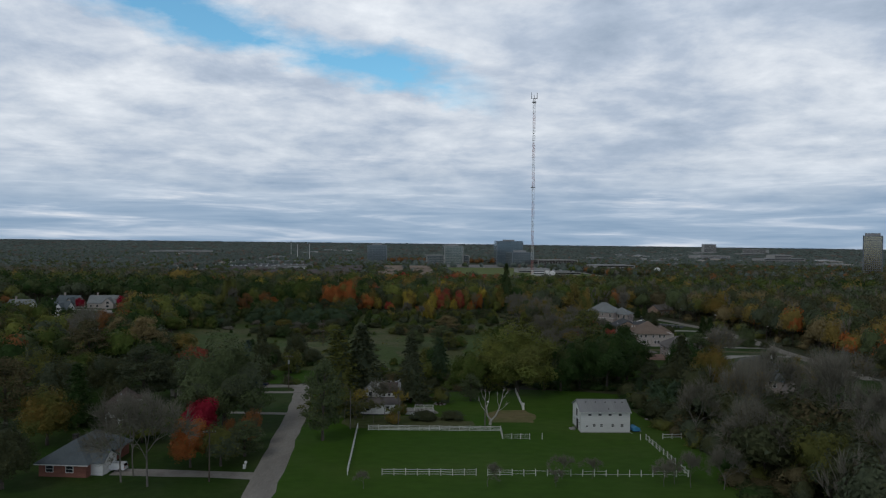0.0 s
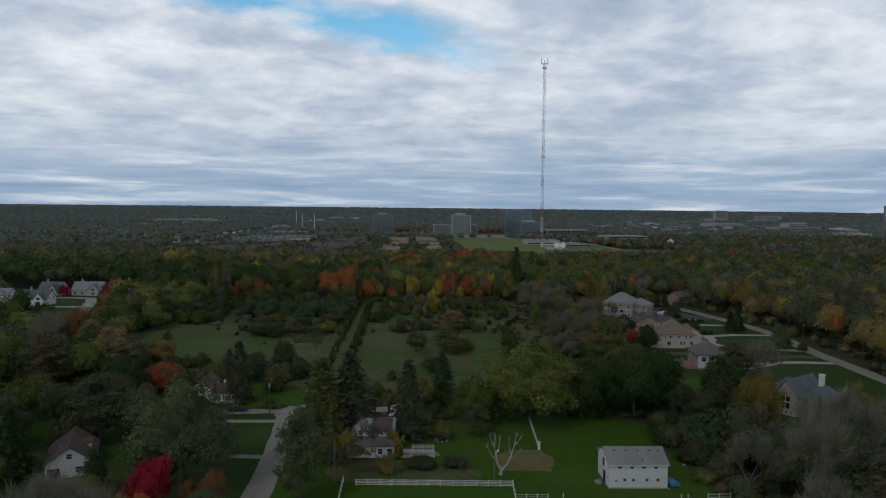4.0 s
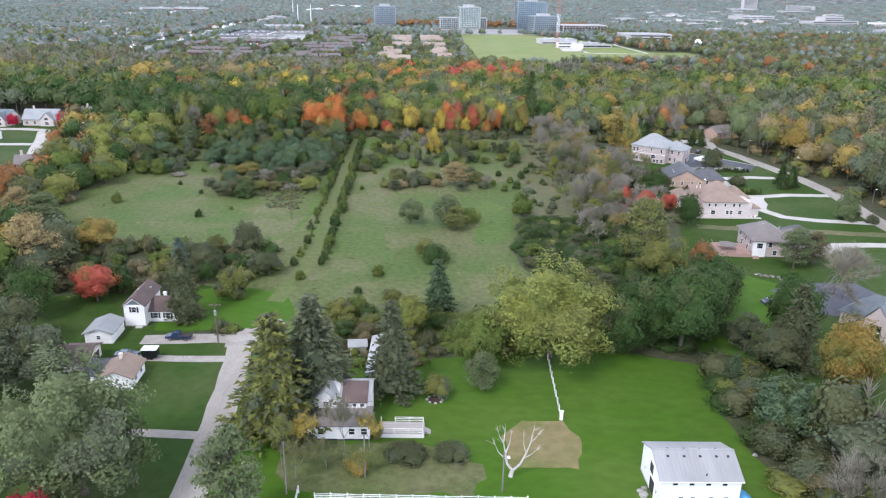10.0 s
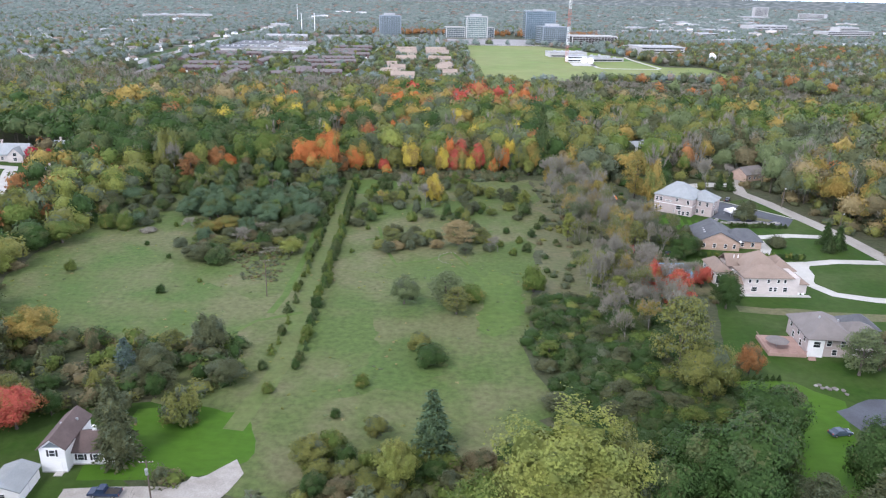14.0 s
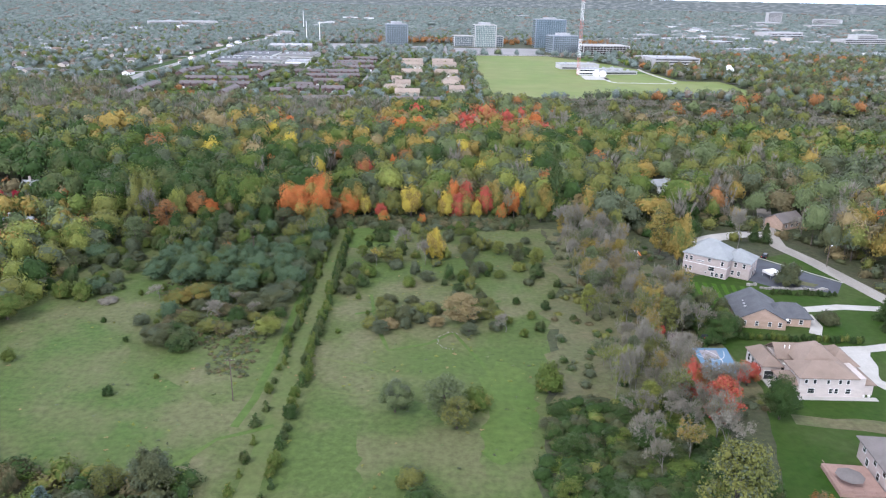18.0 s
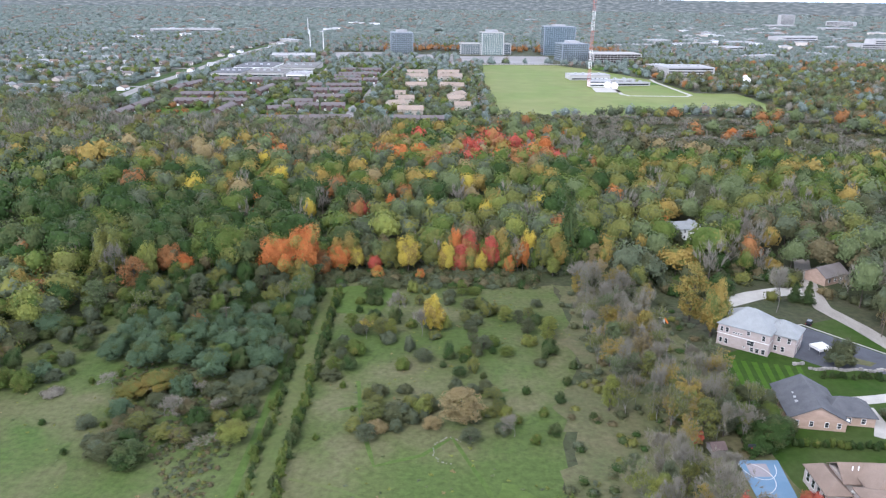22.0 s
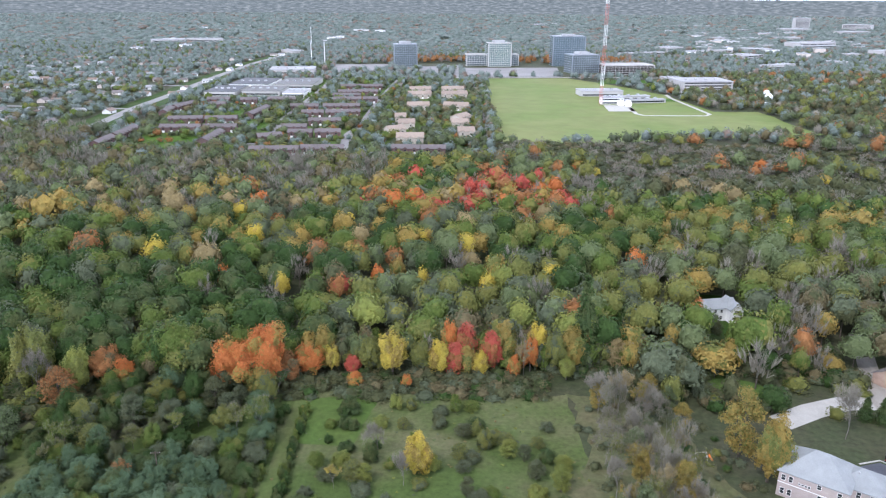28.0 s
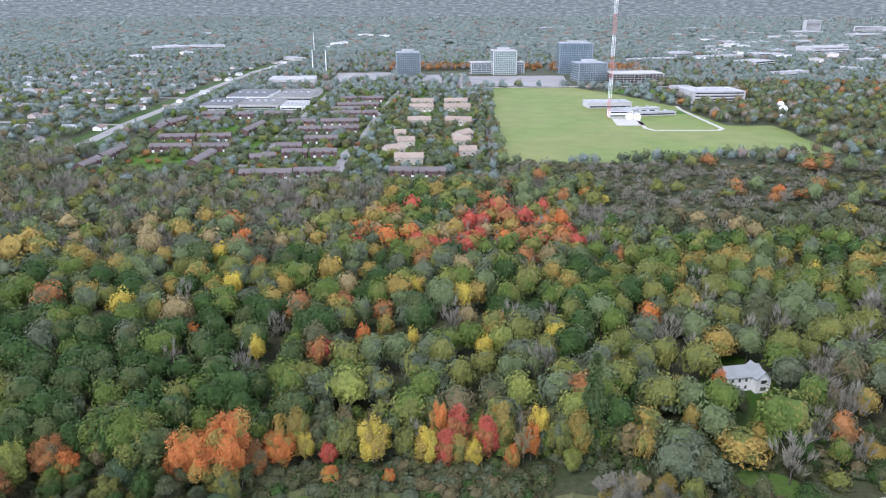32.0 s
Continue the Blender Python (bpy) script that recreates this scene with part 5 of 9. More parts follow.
def make_mansions():
    a = thing("mansion", 84.4, 432.6, 0, -34, "pale pink brick mansion with a hipped grey-green roof", "house")
    part("wall", Shape().box(0, 0, 0, 15.8, 13, 7.4), PINK_BRICK, a)
    part("wing_wall", Shape().box(13.5, 4.5, 0, 22.5, 14.5, 6.4), PINK_BRICK, a)
    part("roof", Shape().hip(0, 0, 15.8, 13, 7.4, 5.0), GREY_SHINGLE, a)
    part("roof", Shape().hip(12, 4.5, 22.5, 14.5, 6.4, 3.4), GREY_SHINGLE, a)
    band(a, 0, 0, 15.8, 13, 4.0)
    band(a, 0, 0, 15.8, 13, 7.0)
    for x, z, w, h in ((1.2, 4.9, 0.9, 1.5), (2.9, 4.9, 0.9, 1.5), (9.4, 5.6, 0.9, 1.2), (14.0, 4.9, 0.9, 1.6), (10.4, 2.3, 2.0, 1.5), (3.0, 1.0, 0.9, 1.6), (1.3, 1.0, 0.9, 1.6), (11.0, 0.4, 1.0, 1.4), (12.6, 0.4, 1.0, 1.4), (14.4, 0.4, 1.0, 1.6), (8.6, 1.0, 0.5, 0.5)):
        window(a, x, -0.01, z, w, h)
    for k in range(4):
        window(a, 5.0 + k * 0.75, -0.01, 4.95, 0.45, 0.5, bars=False)
    for y, z in ((2.5, 4.8), (2.5, 1.0), (6.0, 4.8), (9.5, 1.0)):
        window(a, -0.01, y, z, 1.0, 1.6, -90)
    for x, z in ((16.8, 1.0), (19.0, 1.0), (17.5, 4.2), (20.5, 4.2)):
        window(a, x, 4.49, z, 0.9, 1.6)
    for y, z in ((6.5, 4.0), (10.5, 4.0), (12.5, 1.0)):
        window(a, 22.51, y, z, 0.9, 1.6, 90)
    door(a, 22.52, 9.0, 0, 1.6, 2.4, 90, DARK)
    part("balcony", Shape().box(-2.6, 8.4, 3.2, 0, 12.6, 3.4).box(-2.6, 8.4, 3.4, -2.5, 12.6, 4.3), WHITE, a)
    for k in range(2):
        part("balcony_post", Shape().box(-2.5, 8.5 + 3.8 * k, 0, -2.25, 8.75 + 3.8 * k, 3.2), WHITE, a)
    vent(a, 8, 5, 10.2)
    vent(a, 16.5, 8, 9.0)
    b = thing("brick_house", 88.2, 383.6, 0, -6, "tan brick house with a steep charcoal hipped roof", "house")
    part("wall", Shape().gable_wall(0, 0, 14.2, 17, 0, 3.2, 3.5, "y"), TAN_BRICK, b)
    part("wing_wall", Shape().box(14, 3.6, 0, 22.5, 11.6, 3.0), TAN_BRICK, b)
    part("roof", Shape().gable(0, 0, 14.2, 17, 3.2, 3.6, "y", 0.5), DARK_SHINGLE, b)
    part("roof", Shape().hip(10, 3.6, 22.5, 11.6, 3.0, 3.4), DARK_SHINGLE, b)
    for x in (2.0, 5.6, 9.4, 12.4):
        window(b, x, -0.01, 1.0, 0.9, 1.4)
    for x in (16.0, 19.6):
        window(b, x, 3.59, 0.9, 1.0, 1.4)
    for k in range(3):
        part("skylight", Shape().box(2.6 + 0.2 * k, 5.0 + 2.2 * k, 4.5, 3.3 + 0.2 * k, 5.8 + 2.2 * k, 5.15), FLAT_ROOF, b, "pale skylight")
    part("dish", Shape().tube([(14.2, 0.3, 3.2), (14.2, 0.1, 3.5), (14.2, -0.1, 3.6)], [0.08, 0.2, 0.45], 10), WHITE, b, "white satellite dish")
    c = thing("mansion", 83.4, 342.0, 0, 1.5, "cream two-storey mansion with complex tan hipped roofs", "house")
    part("wall", Shape().box(6.0, 0, 0, 22.6, 9, 5.6), PALE_BRICK, c)
    part("wing_wall", Shape().box(0, 8.5, 0, 5.0, 19, 4.2).box(5.0, 11.5, 0, 13, 18.5, 5.2), PALE_BRICK, c)
    part("back_wall", Shape().box(9, 6, 0, 19, 16, 6.0).box(18.0, 8, 0, 24.6, 18, 5.0), PALE_BRICK, c)
    part("side_wall", Shape().box(2.8, 0.8, 0, 8, 7.8, 3.2).box(20.0, 1.5, 0, 25.8, 10, 3.2), PALE_BRICK, c)
    part("roof", Shape().hip(6.0, 0, 20.4, 9, 5.6, 2.6), TAN_SHINGLE, c)
    part("roof", Shape().hip(8.5, 5.5, 19.5, 17.0, 6.0, 4.4), TAN_SHINGLE, c)
    part("roof", Shape().gable(5.0, 11.5, 13, 18.5, 5.2, 2.6, "x", 0.5), TAN_SHINGLE, c)
    part("roof", Shape().hip(0, 8.5, 5.0, 19, 4.2, 2.2, 0.5, 2.6), TAN_SHINGLE, c)
    part("roof", Shape().hip(17.5, 8, 24.6, 18, 5.0, 3.0), TAN_SHINGLE, c)
    part("roof", Shape().hip(2.8, 0.8, 8, 7.8, 3.2, 1.6), TAN_SHINGLE, c)
    part("roof", Shape().hip(19.0, 1.5, 25.8, 10, 3.2, 2.0), TAN_SHINGLE, c)
    window(c, 6.4, 11.49, 0.1, 2.2, 2.3)
    window(c, 2.4, 8.49, 0.3, 3.4, 2.4)
    part("gutter_pipe", Shape().beam((5.6, 9.4, 4.6), (8.0, 6.4, 4.2), 0.35, 0.3), WHITE, c, "white roof pipe")
    for k in range(2):
        part("skylight", Shape().box(1.2 + 1.3 * k, 9.6, 4.9, 1.8 + 1.3 * k, 10.4, 5.4), FLAT_ROOF, c, "pale skylight")
    part("terrace", Shape().box(0.4, 4.2, 0, 2.8, 8.4, 0.35).box(2.8, -1.6, 0, 26, 0, 0.2), CONCRETE, c, "pale concrete terrace")
    for y in (2.4, 5.4):
        window(c, 2.79, y, 1.0, 1.0, 1.5, -90)
    for x in (7.6, 9.8, 13.2, 16.2, 18.2):
        window(c, x, -0.01, 3.9, 0.7, 1.1, bars=False)
    for x, w in ((9.2, 1.6), (14.2, 0.9), (15.6, 0.9), (18.6, 1.2)):
        window(c, x, -0.01, 1.2, w, 1.3)
    for y in (9.5, 12.0, 14.5, 17):
        window(c, -0.01, y, 1.4, 1.3, 2.0, -90)
    for k in range(2):
        part("roof_pipe", Shape().tube([(7.4 + k * 1.3, 13.6, 6.0), (7.4 + k * 1.3, 13.6, 7.9)], [0.14, 0.14], 8), WHITE, c)
    for x in (21.5, 23.0, 24.4):
        part("garden_pot", Shape().tube([(x, 0.4, 0), (x, 0.4, 0.6)], [0.3, 0.42], 8), WHITE, c)
    d = thing("mansion", 91.2, 302.6, 0, -3, "taupe-roofed brick house with a red deck", "house")
    part("wall", Shape().box(0, 0, 0, 11, 14, 5.0), PINK_BRICK, d)
    part("corner_wall", Shape().box(-0.1, -0.6, 0, 3.6, 0.1, 4.8), WHITE, d, "white corner bay")
    part("wing_wall", Shape().box(11, 1.5, 0, 20, 12, 3.4), WHITE, d)
    part("garage_wall", Shape().gable_wall(12.6, 0.2, 18.8, 9, 0, 3.3, 2.3, "y"), PALE_BRICK, d)
    part("rear_wall", Shape().box(14, 11, 0, 22, 18, 3.2), PALE_BRICK, d)
    part("roof", Shape().hip(-0.2, -0.4, 11.2, 14.2, 5.0, 3.8), TAUPE_SHINGLE, d)
    part("roof", Shape().hip(8, 1.3, 20.2, 12.2, 3.6, 3.6), TAUPE_SHINGLE, d)
    part("roof", Shape().gable(12.6, 0.2, 18.8, 9, 3.3, 2.5, "y", 0.4), TAUPE_SHINGLE, d)
    part("roof", Shape().hip(13.8, 10.8, 22.2, 18.2, 3.2, 2.8), DARK_SHINGLE, d, "darker rear roof")
    part("garage_door", Shape().box(13.6, 0.08, 0, 17.8, 0.2, 2.3), WHITE, d, "white garage door")
    for y, z in ((2.5, 3.0), (6.5, 3.0), (4.5, 0.8), (9.5, 0.8), (11.5, 3.0)):
        window(d, -0.01, y, z, 1.2, 1.6, -90)
    for x, z in ((5.0, 3.0), (8.4, 3.0), (6.6, 0.6)):
        window(d, x, -0.01, z, 1.1, 1.4)
    window(d, 1.8, -0.61, 2.8, 1.6, 1.5)
    vent(d, 4.2, 6, 8.2)
    vent(d, 9.4, 7, 7.0)
    k = thing("deck", 81.6, 302.0, 0, -3, "red-brown wooden deck with a grey parasol", "deck")
    for i in range(38):
        part("board", Shape().box(0, i * 0.27, 0.9, 9.2, i * 0.27 + 0.25, 0.96), RED_DECK, k)
    part("skirt", Shape().box(0, -0.04, 0, 9.2, 0, 0.9).box(-0.04, 0, 0, 0, 10.2, 0.9), RED_DECK, k)
    for i in range(5):
        part("post", Shape().box(-0.05 + 2.25 * i, -0.05, 0, 0.07 + 2.25 * i, 0.07, 1.9), RED_DECK, k)
    part("rail", Shape().beam((0, 0, 1.85), (9.2, 0, 1.85), 0.1, 0.08), RED_DECK, k)
    part("rail", Shape().beam((0, 0, 1.85), (0, 10.2, 1.85), 0.1, 0.08), RED_DECK, k)
    for i in range(3):
        part("step", Shape().box(9.3, -0.9 - 0.3 * i, 0, 11.0, -0.6 - 0.3 * i, 0.7 - 0.22 * i), RED_DECK, k)
    p = thing("parasol", 84.8, 305.6, 0.96, 0, "large octagonal grey garden parasol open over the deck", "parasol")
    part("pole", Shape().tube([(0, 0, 0), (0, 0, 2.3)], [0.05, 0.05], 8), STEEL, p)
    part("canopy", Shape().tube([(0, 0, 1.75), (0, 0, 2.05), (0, 0, 2.4)], [2.9, 1.7, 0.05], 8), TAUPE_SHINGLE, p, "grey cloth canopy")
    t = thing("tudor_house", 93.6, 246.2, 0, -52, "pink brick house with steep slate-blue roofs and tall arched window", "house")
    part("wall", Shape().gable_wall(0, 0, 6.4, 15, 0, 5.4, 4.2, "y"), PINK_BRICK, t)
    part("wing_wall", Shape().box(6.4, 3.5, 0, 15.5, 13, 4.2), PINK_BRICK, t)
    part("roof", Shape().gable(-0.3, 0.2, 6.7, 15, 5.4, 4.4, "y", 0.3), BLUE_SHINGLE, t)
    part("roof", Shape().hip(4, 3.5, 15.5, 13, 4.2, 4.6), BLUE_SHINGLE, t)
    part("roof", Shape().hip(-7, 6, 5, 16, 3.8, 4.6), BLUE_SHINGLE, t)
    part("back_wall", Shape().box(-7, 6, 0, 1, 16, 3.8), PINK_BRICK, t)
    arch = part("arched_window", Shape().prism([(2.0, -0.05), (4.4, -0.05), (4.4, 0.05), (2.0, 0.05)], 2.0, 5.4).tube([(3.2, -0.06, 5.4), (3.2, 0.04, 5.4)], [1.2, 1.2], 16), GLASS, t)
    part("mullion", Shape().box(1.9, -0.09, 3.7, 4.5, -0.04, 3.95).box(3.14, -0.09, 2.0, 3.26, -0.04, 5.4), WHITE, arch)
    for x in (1.2, 2.4, 3.6, 4.9):
        window(t, x, -0.01, 0.6, 0.55, 0.8, bars=False)
    for x in (8.2, 9.6, 11.8, 13.2):
        window(t, x, 3.49, 1.9, 1.0, 1.7)
    chimney(t, 9.2, 8.2, 6.0, 11.5, 1.3, 1.1, WHITE)
    for k in range(3):
        part("skylight", Shape().box(1.2 + k * 0.2, 8.0 + 1.6 * k, 7.6, 1.7 + k * 0.2, 8.9 + 1.6 * k, 8.1), WHITE, t, "white framed skylight")
    f = thing("woodland_house", 95, 538, 0, 14, "white two-storey house with a grey roof among the trees", "house")
    part("wall", Shape().gable_wall(0, 0, 13.5, 8, 0, 5.6, 2.2, "x").gable_wall(9.5, -2.5, 15, 6, 0, 5.6, 2.4, "y"), SIDING, f)
    part("roof", Shape().gable(0, 0, 13.5, 8, 5.6, 2.3, "x", 0.5), GREY_SHINGLE, f)
    part("roof", Shape().gable(9.5, -2.5, 15, 6, 5.6, 2.5, "y", 0.5), GREY_SHINGLE, f)
    for x in (2, 4.6, 7.2):
        window(f, x, -0.01, 3.6, 0.9, 1.3)
        window(f, x, -0.01, 0.9, 0.9, 1.3)
    for z in (0.9, 3.6):
        window(f, 12.2, -2.51, z, 2.2, 1.4)
        window(f, 15.01, 1.5, z, 1.4, 1.4, 90)
    e = thing("woodland_house", 142, 486, 0, 30, "dark-roofed house among bare trees by the lane", "house")
    part("wall", Shape().gable_wall(0, 0, 13, 9, 0, 3.6, 2.6, "x"), TAN_BRICK, e)
    part("roof", Shape().gable(0, 0, 13, 9, 3.6, 2.8, "x", 0.5), TAUPE_SHINGLE, e)
    for x in (2.5, 6, 9.5):
        window(e, x, -0.01, 1.2, 1.2, 1.3)
    s = thing("garden_shed", 64.4, 368.6, 0, 12, "small brown garden shed beside the court", "shed")
    part("wall", Shape().gable_wall(0, 0, 3.4, 3.2, 0, 2.2, 0.9, "x"), TAUPE_SHINGLE, s)
    part("roof", Shape().gable(0, 0, 3.4, 3.2, 2.2, 1.0, "x", 0.3), BROWN_SHINGLE, s)
    m = thing("marquee", 114.2, 425.6, 0, 20, "white party tent on the asphalt forecourt", "tent")
    part("canopy", Shape().hip(0, 0, 4.6, 4.2, 2.3, 1.1, 0.15), WHITE, m, "white fabric canopy")
    part("valance", Shape().box(-0.15, -0.15, 1.5, 4.75, -0.1, 2.3).box(-0.15, 4.3, 1.5, 4.75, 4.35, 2.3).box(-0.15, -0.1, 1.5, -0.1, 4.3, 2.3).box(4.7, -0.1, 1.5, 4.75, 4.3, 2.3), WHITE, m)
    for x in (0, 4.5):
        for y in (0, 4.1):
            part("leg", Shape().box(x, y, 0, x + 0.09, y + 0.09, 2.3), STEEL, m)


make_mansions()


# the housing estate west of the meadow
def estate_house(x, y, rz, w, d, roof, wall, label):
    h = thing("estate_house", x, y, 0, rz, label, "house", "estate houses")
    part("wall", Shape().gable_wall(0, 0, w, d, 0, 3.5, 4.4, "x"), wall, h)
    part("front_wall", Shape().gable_wall(w * 0.55, -2, w * 0.95, d * 0.6, 0, 3.5, 3.4, "y"), wall, h)
    part("roof", Shape().gable(0, 0, w, d, 3.5, 4.6, "x", 0.4), roof, h)
    part("roof", Shape().gable(w * 0.55, -2, w * 0.95, d * 0.6, 3.5, 3.6, "y", 0.4), roof, h)
    for x0, z in ((0.12, 1.0), (0.35, 1.0)):
        window(h, w * x0, -0.01, z, 1.2, 1.3)
    for z in (0.9, 3.3):
        window(h, w * 0.75, -2.01, z, 1.8, 1.4)
    for yy in (d * 0.3, d * 0.7):
        window(h, w + 0.01, yy, 3.4, 1.0, 1.3, 90)
    chimney(h, w * 0.25, d * 0.5, 7.5, 9.8)


for row in ((-231, 490, 4, 18, 11, GREY_SHINGLE, PALE_BRICK, "pale brick estate house with a grey gabled roof"), (-251, 488, -4, 14, 11, BLUE_SHINGLE, PALE_BRICK, "pale estate house with a slate roof"), (-205, 501, 6, 12, 10, GREY_SHINGLE, SIDING, "white gabled estate house with a grey roof"),
            (-179, 443, 8, 11, 9, GREY_SHINGLE, SIDING, "white estate house with a pale grey roof"), (-237, 445, 0, 15, 10, BLUE_SHINGLE, SIDING, "white estate house with a slate roof"), (-173, 379, 10, 10, 9, TAUPE_SHINGLE, RED_BRICK, "brick estate house with a taupe roof"), (-262, 452, 0, 14, 10, GREY_SHINGLE, SIDING, "white estate house with a grey roof")):
    estate_house(*row)
strip("estate_road", [(-264, 476), (-226, 480), (-213, 478), (-202, 454), (-187, 418), (-180, 390)], 6, 0.07, CONCRETE, "pale concrete estate road", "road", seed=61)
strip("driveway", [(-236, 440), (-222, 440.5), (-200, 442)], 5, 0.075, CONCRETE, "pale concrete estate driveway", "driveway", seed=63)
for row in (("round", "crimson", -232.4, 483, 8, 6.5), ("round", "crimson", -207, 487, 9.5, 7.5), ("round", "crimson", -202, 494, 7, 5), ("oval", "gold", -158, 453, 12, 8.5), ("round", "lime", -159, 392, 14, 12), ("round", "lime", -138, 341, 9, 10), ("oval", "rust", -152, 340, 14, 11), ("round", "green", -166, 402, 12, 11)):
    tree(*row, "beside the estate houses", "estate garden trees")
sheet("lawn", wavy([(-262, 440), (-196, 380), (-162, 384), (-158, 440), (-196, 506), (-262, 500)], 8, 1, 62), 0.04, LAWN2, "green lawns of the housing estate", "lawn")

# ---- fences, poles, vehicles ----
POST = Shape().box(-0.075, -0.075, 0, 0.075, 0.075, 1.42).add([(-0.075, -0.075, 1.42), (0.075, -0.075, 1.42), (0.075, 0.075, 1.42), (-0.075, 0.075, 1.42), (0, 0, 1.5)], [(0, 1, 4), (1, 2, 4), (2, 3, 4), (3, 0, 4)]).mesh("post", FENCE)


def fence(a, b, rails, label, spacing=2.44, seed=0, sag=0.05, skip=0.0, deep=0.13):
    """A post and rail fence from a to b."""
    rng = random.Random(seed)
    a, b = Vector(a), Vector(b)
    n = max(1, round((b - a).length / spacing))
    ang = math.degrees(math.atan2(b.y - a.y, b.x - a.x))
    f = thing("rail_fence", a.x, a.y, 0, ang, label, "fence", "paddock fences")
    step = (b - a).length / n
    tops = [rng.uniform(-sag, sag) for _ in range(n + 1)]
    for k in range(n + 1):
        p = part("post", POST, None, f)
        p.matrix_basis = pose(k * step, rng.uniform(-0.04, 0.04), tops[k], rng.uniform(-1.5, 1.5), rng.uniform(-1.5, 1.5), 0)
    for z in rails:
        for k in range(n):
            if rng.random() < skip:
                continue
            part("rail", Shape().beam((k * step, -0.09, z + tops[k] + rng.uniform(-0.03, 0.03)), ((k + 1) * step, -0.09, z + tops[k + 1] + rng.uniform(-0.03, 0.03)), 0.04, deep), FENCE, f)
    return f


R4, R3, R2 = (0.3, 0.62, 0.94, 1.26), (0.35, 0.8, 1.25), (0.55, 1.15)
fence((-18.6, 187.7), (13.8, 187.9), R4, "white four-rail wooden paddock fence", seed=1)
fence((13.9, 188.0), (13.8, 180.9), R3, "white three-rail fence at the paddock corner", seed=2, deep=0.07)
fence((13.8, 180.8), (20.2, 181.0), R3, "white three-rail fence panel in the grass", 2.1, 3, deep=0.06)
fence((-21.4, 189.3), (-19.5, 153.1), R4, "white board fence running along the paddock side", seed=4, sag=0.012)
fence((-12.6, 153.1), (6.1, 153.4), R3, "white three-rail fence along the front of the paddock", 2.35, 5, deep=0.08)
fence((8.4, 153.4), (13.3, 153.5), R3, "white three-rail fence panel beside a gap", 2.4, 6, deep=0.08)
fence((13.3, 153.5), (48.6, 153.9), R2, "white two-rail fence with some rails missing", 2.42, 7, 0.08, 0.16, 0.06)
fence((48.0, 181.6), (48.7, 162.0), R3, "white three-rail fence down the paddock's far side", 2.45, 8, 0.06, 0.1, 0.06)
fence((48.7, 158.5), (48.8, 154.1), R2, "short white two-rail fence at the corner", 2.3, 9)
fence((52.2, 182.3), (56.8, 182.8), R2, "short white two-rail fence by the hedge", 2.3, 10)
fence((22.5, 234.5), (22.2, 212.0), R3, "white fence running up to the big maple", 2.5, 11, 0.01, 0.0, 0.07)
for x, y in ((23.2, 181.2), (46.6, 181.4)):
    solo("fence_post", POST.copy(), None, "single white fence post standing in the grass", "post", "single posts", at=(x, y, 0))
s = thing("gate_post", 22.2, 211.4, 0, 0, "broad white gate post at the fence's end", "post")
part("post", Shape().box(-0.3, -0.14, 0, 0.3, 0.14, 1.9), FENCE, s)
part("cap", Shape().box(-0.36, -0.2, 1.9, 0.36, 0.2, 2.0), WHITE, s)
for k in range(8):
    solo("edging_stone", Shape().tube([(0, 0, 0), (0, 0, 0.18), (0, 0, 0.3)], [0.3, 0.28, 0.12], 7), STONE, "pale stone edging a flower bed", "stone", "bed edging stones", at=(-1.0 + 1.5 * math.cos(0.8 * k), 217.5 + 1.4 * math.sin(0.8 * k), 0.05))
# the dead tree in the paddock: one forked white trunk
dead = thing("dead_tree", 11.8, 194.6, 0, 0, "bleached white dead tree with forked bare limbs", "tree")
limb = Shape()
limb.tube([(0, 0, 0), (0.1, 0, 0.7), (0.25, 0, 1.4)], [0.42, 0.34, 0.3], 8)
for pts, r in (([(0.2, 0, 1.2), (-0.7, 0, 2.4), (-1.0, 0.2, 4.2), (-1.4, 0.1, 6.2), (-1.2, 0.3, 8.4)], 0.26), ([(0.3, 0, 1.2), (1.4, 0, 2.4), (2.3, 0.1, 4.4), (2.9, 0.2, 6.4), (3.3, 0.2, 8.9)], 0.24), ([(-1.0, 0.2, 4.2), (-0.4, 0.4, 6.0), (-0.2, 0.5, 7.8)], 0.14),
               ([(-0.9, 0.1, 3.2), (-2.2, 0, 4.6), (-2.8, 0, 6.2)], 0.13), ([(2.3, 0.1, 4.4), (1.8, -0.2, 6.0), (1.7, -0.2, 7.8)], 0.12), ([(-1.4, 0.1, 6.2), (-2.1, 0.2, 7.4), (-2.3, 0.2, 8.4)], 0.08), ([(2.9, 0.2, 6.4), (3.7, 0, 7.4), (4.0, 0, 8.2)], 0.08), ([(1.9, 0.1, 3.4), (3.2, 0.2, 4.2), (3.9, 0.1, 5.2)], 0.1)):
    limb.tube(pts, [r * (1 - 0.8 * i / (len(pts) - 1)) for i in range(len(pts))], 6)
part("trunk", limb, WHITE_BARK, dead)
tips = [(-1.2, 0.3, 8.2), (3.3, 0.2, 8.6), (-0.2, 0.5, 7.6), (-2.8, 0, 6.0), (1.7, -0.2, 7.6), (-2.3, 0.2, 8.2), (4.0, 0, 8.0), (3.9, 0.1, 5.0), (-1.4, 0.1, 6.2), (2.9, 0.2, 6.4)]
for i, p in enumerate(tips):
    tv, tf = sprays(np.random.default_rng(50 + i), [p], [(p[0] * 0.2, p[1] * 0.2, 0.8)], 11, 1.5, 0.03)
    part("twig_spray", quads_mesh("twig_spray", tv, tf, (WHITE_BARK,)), None, dead)


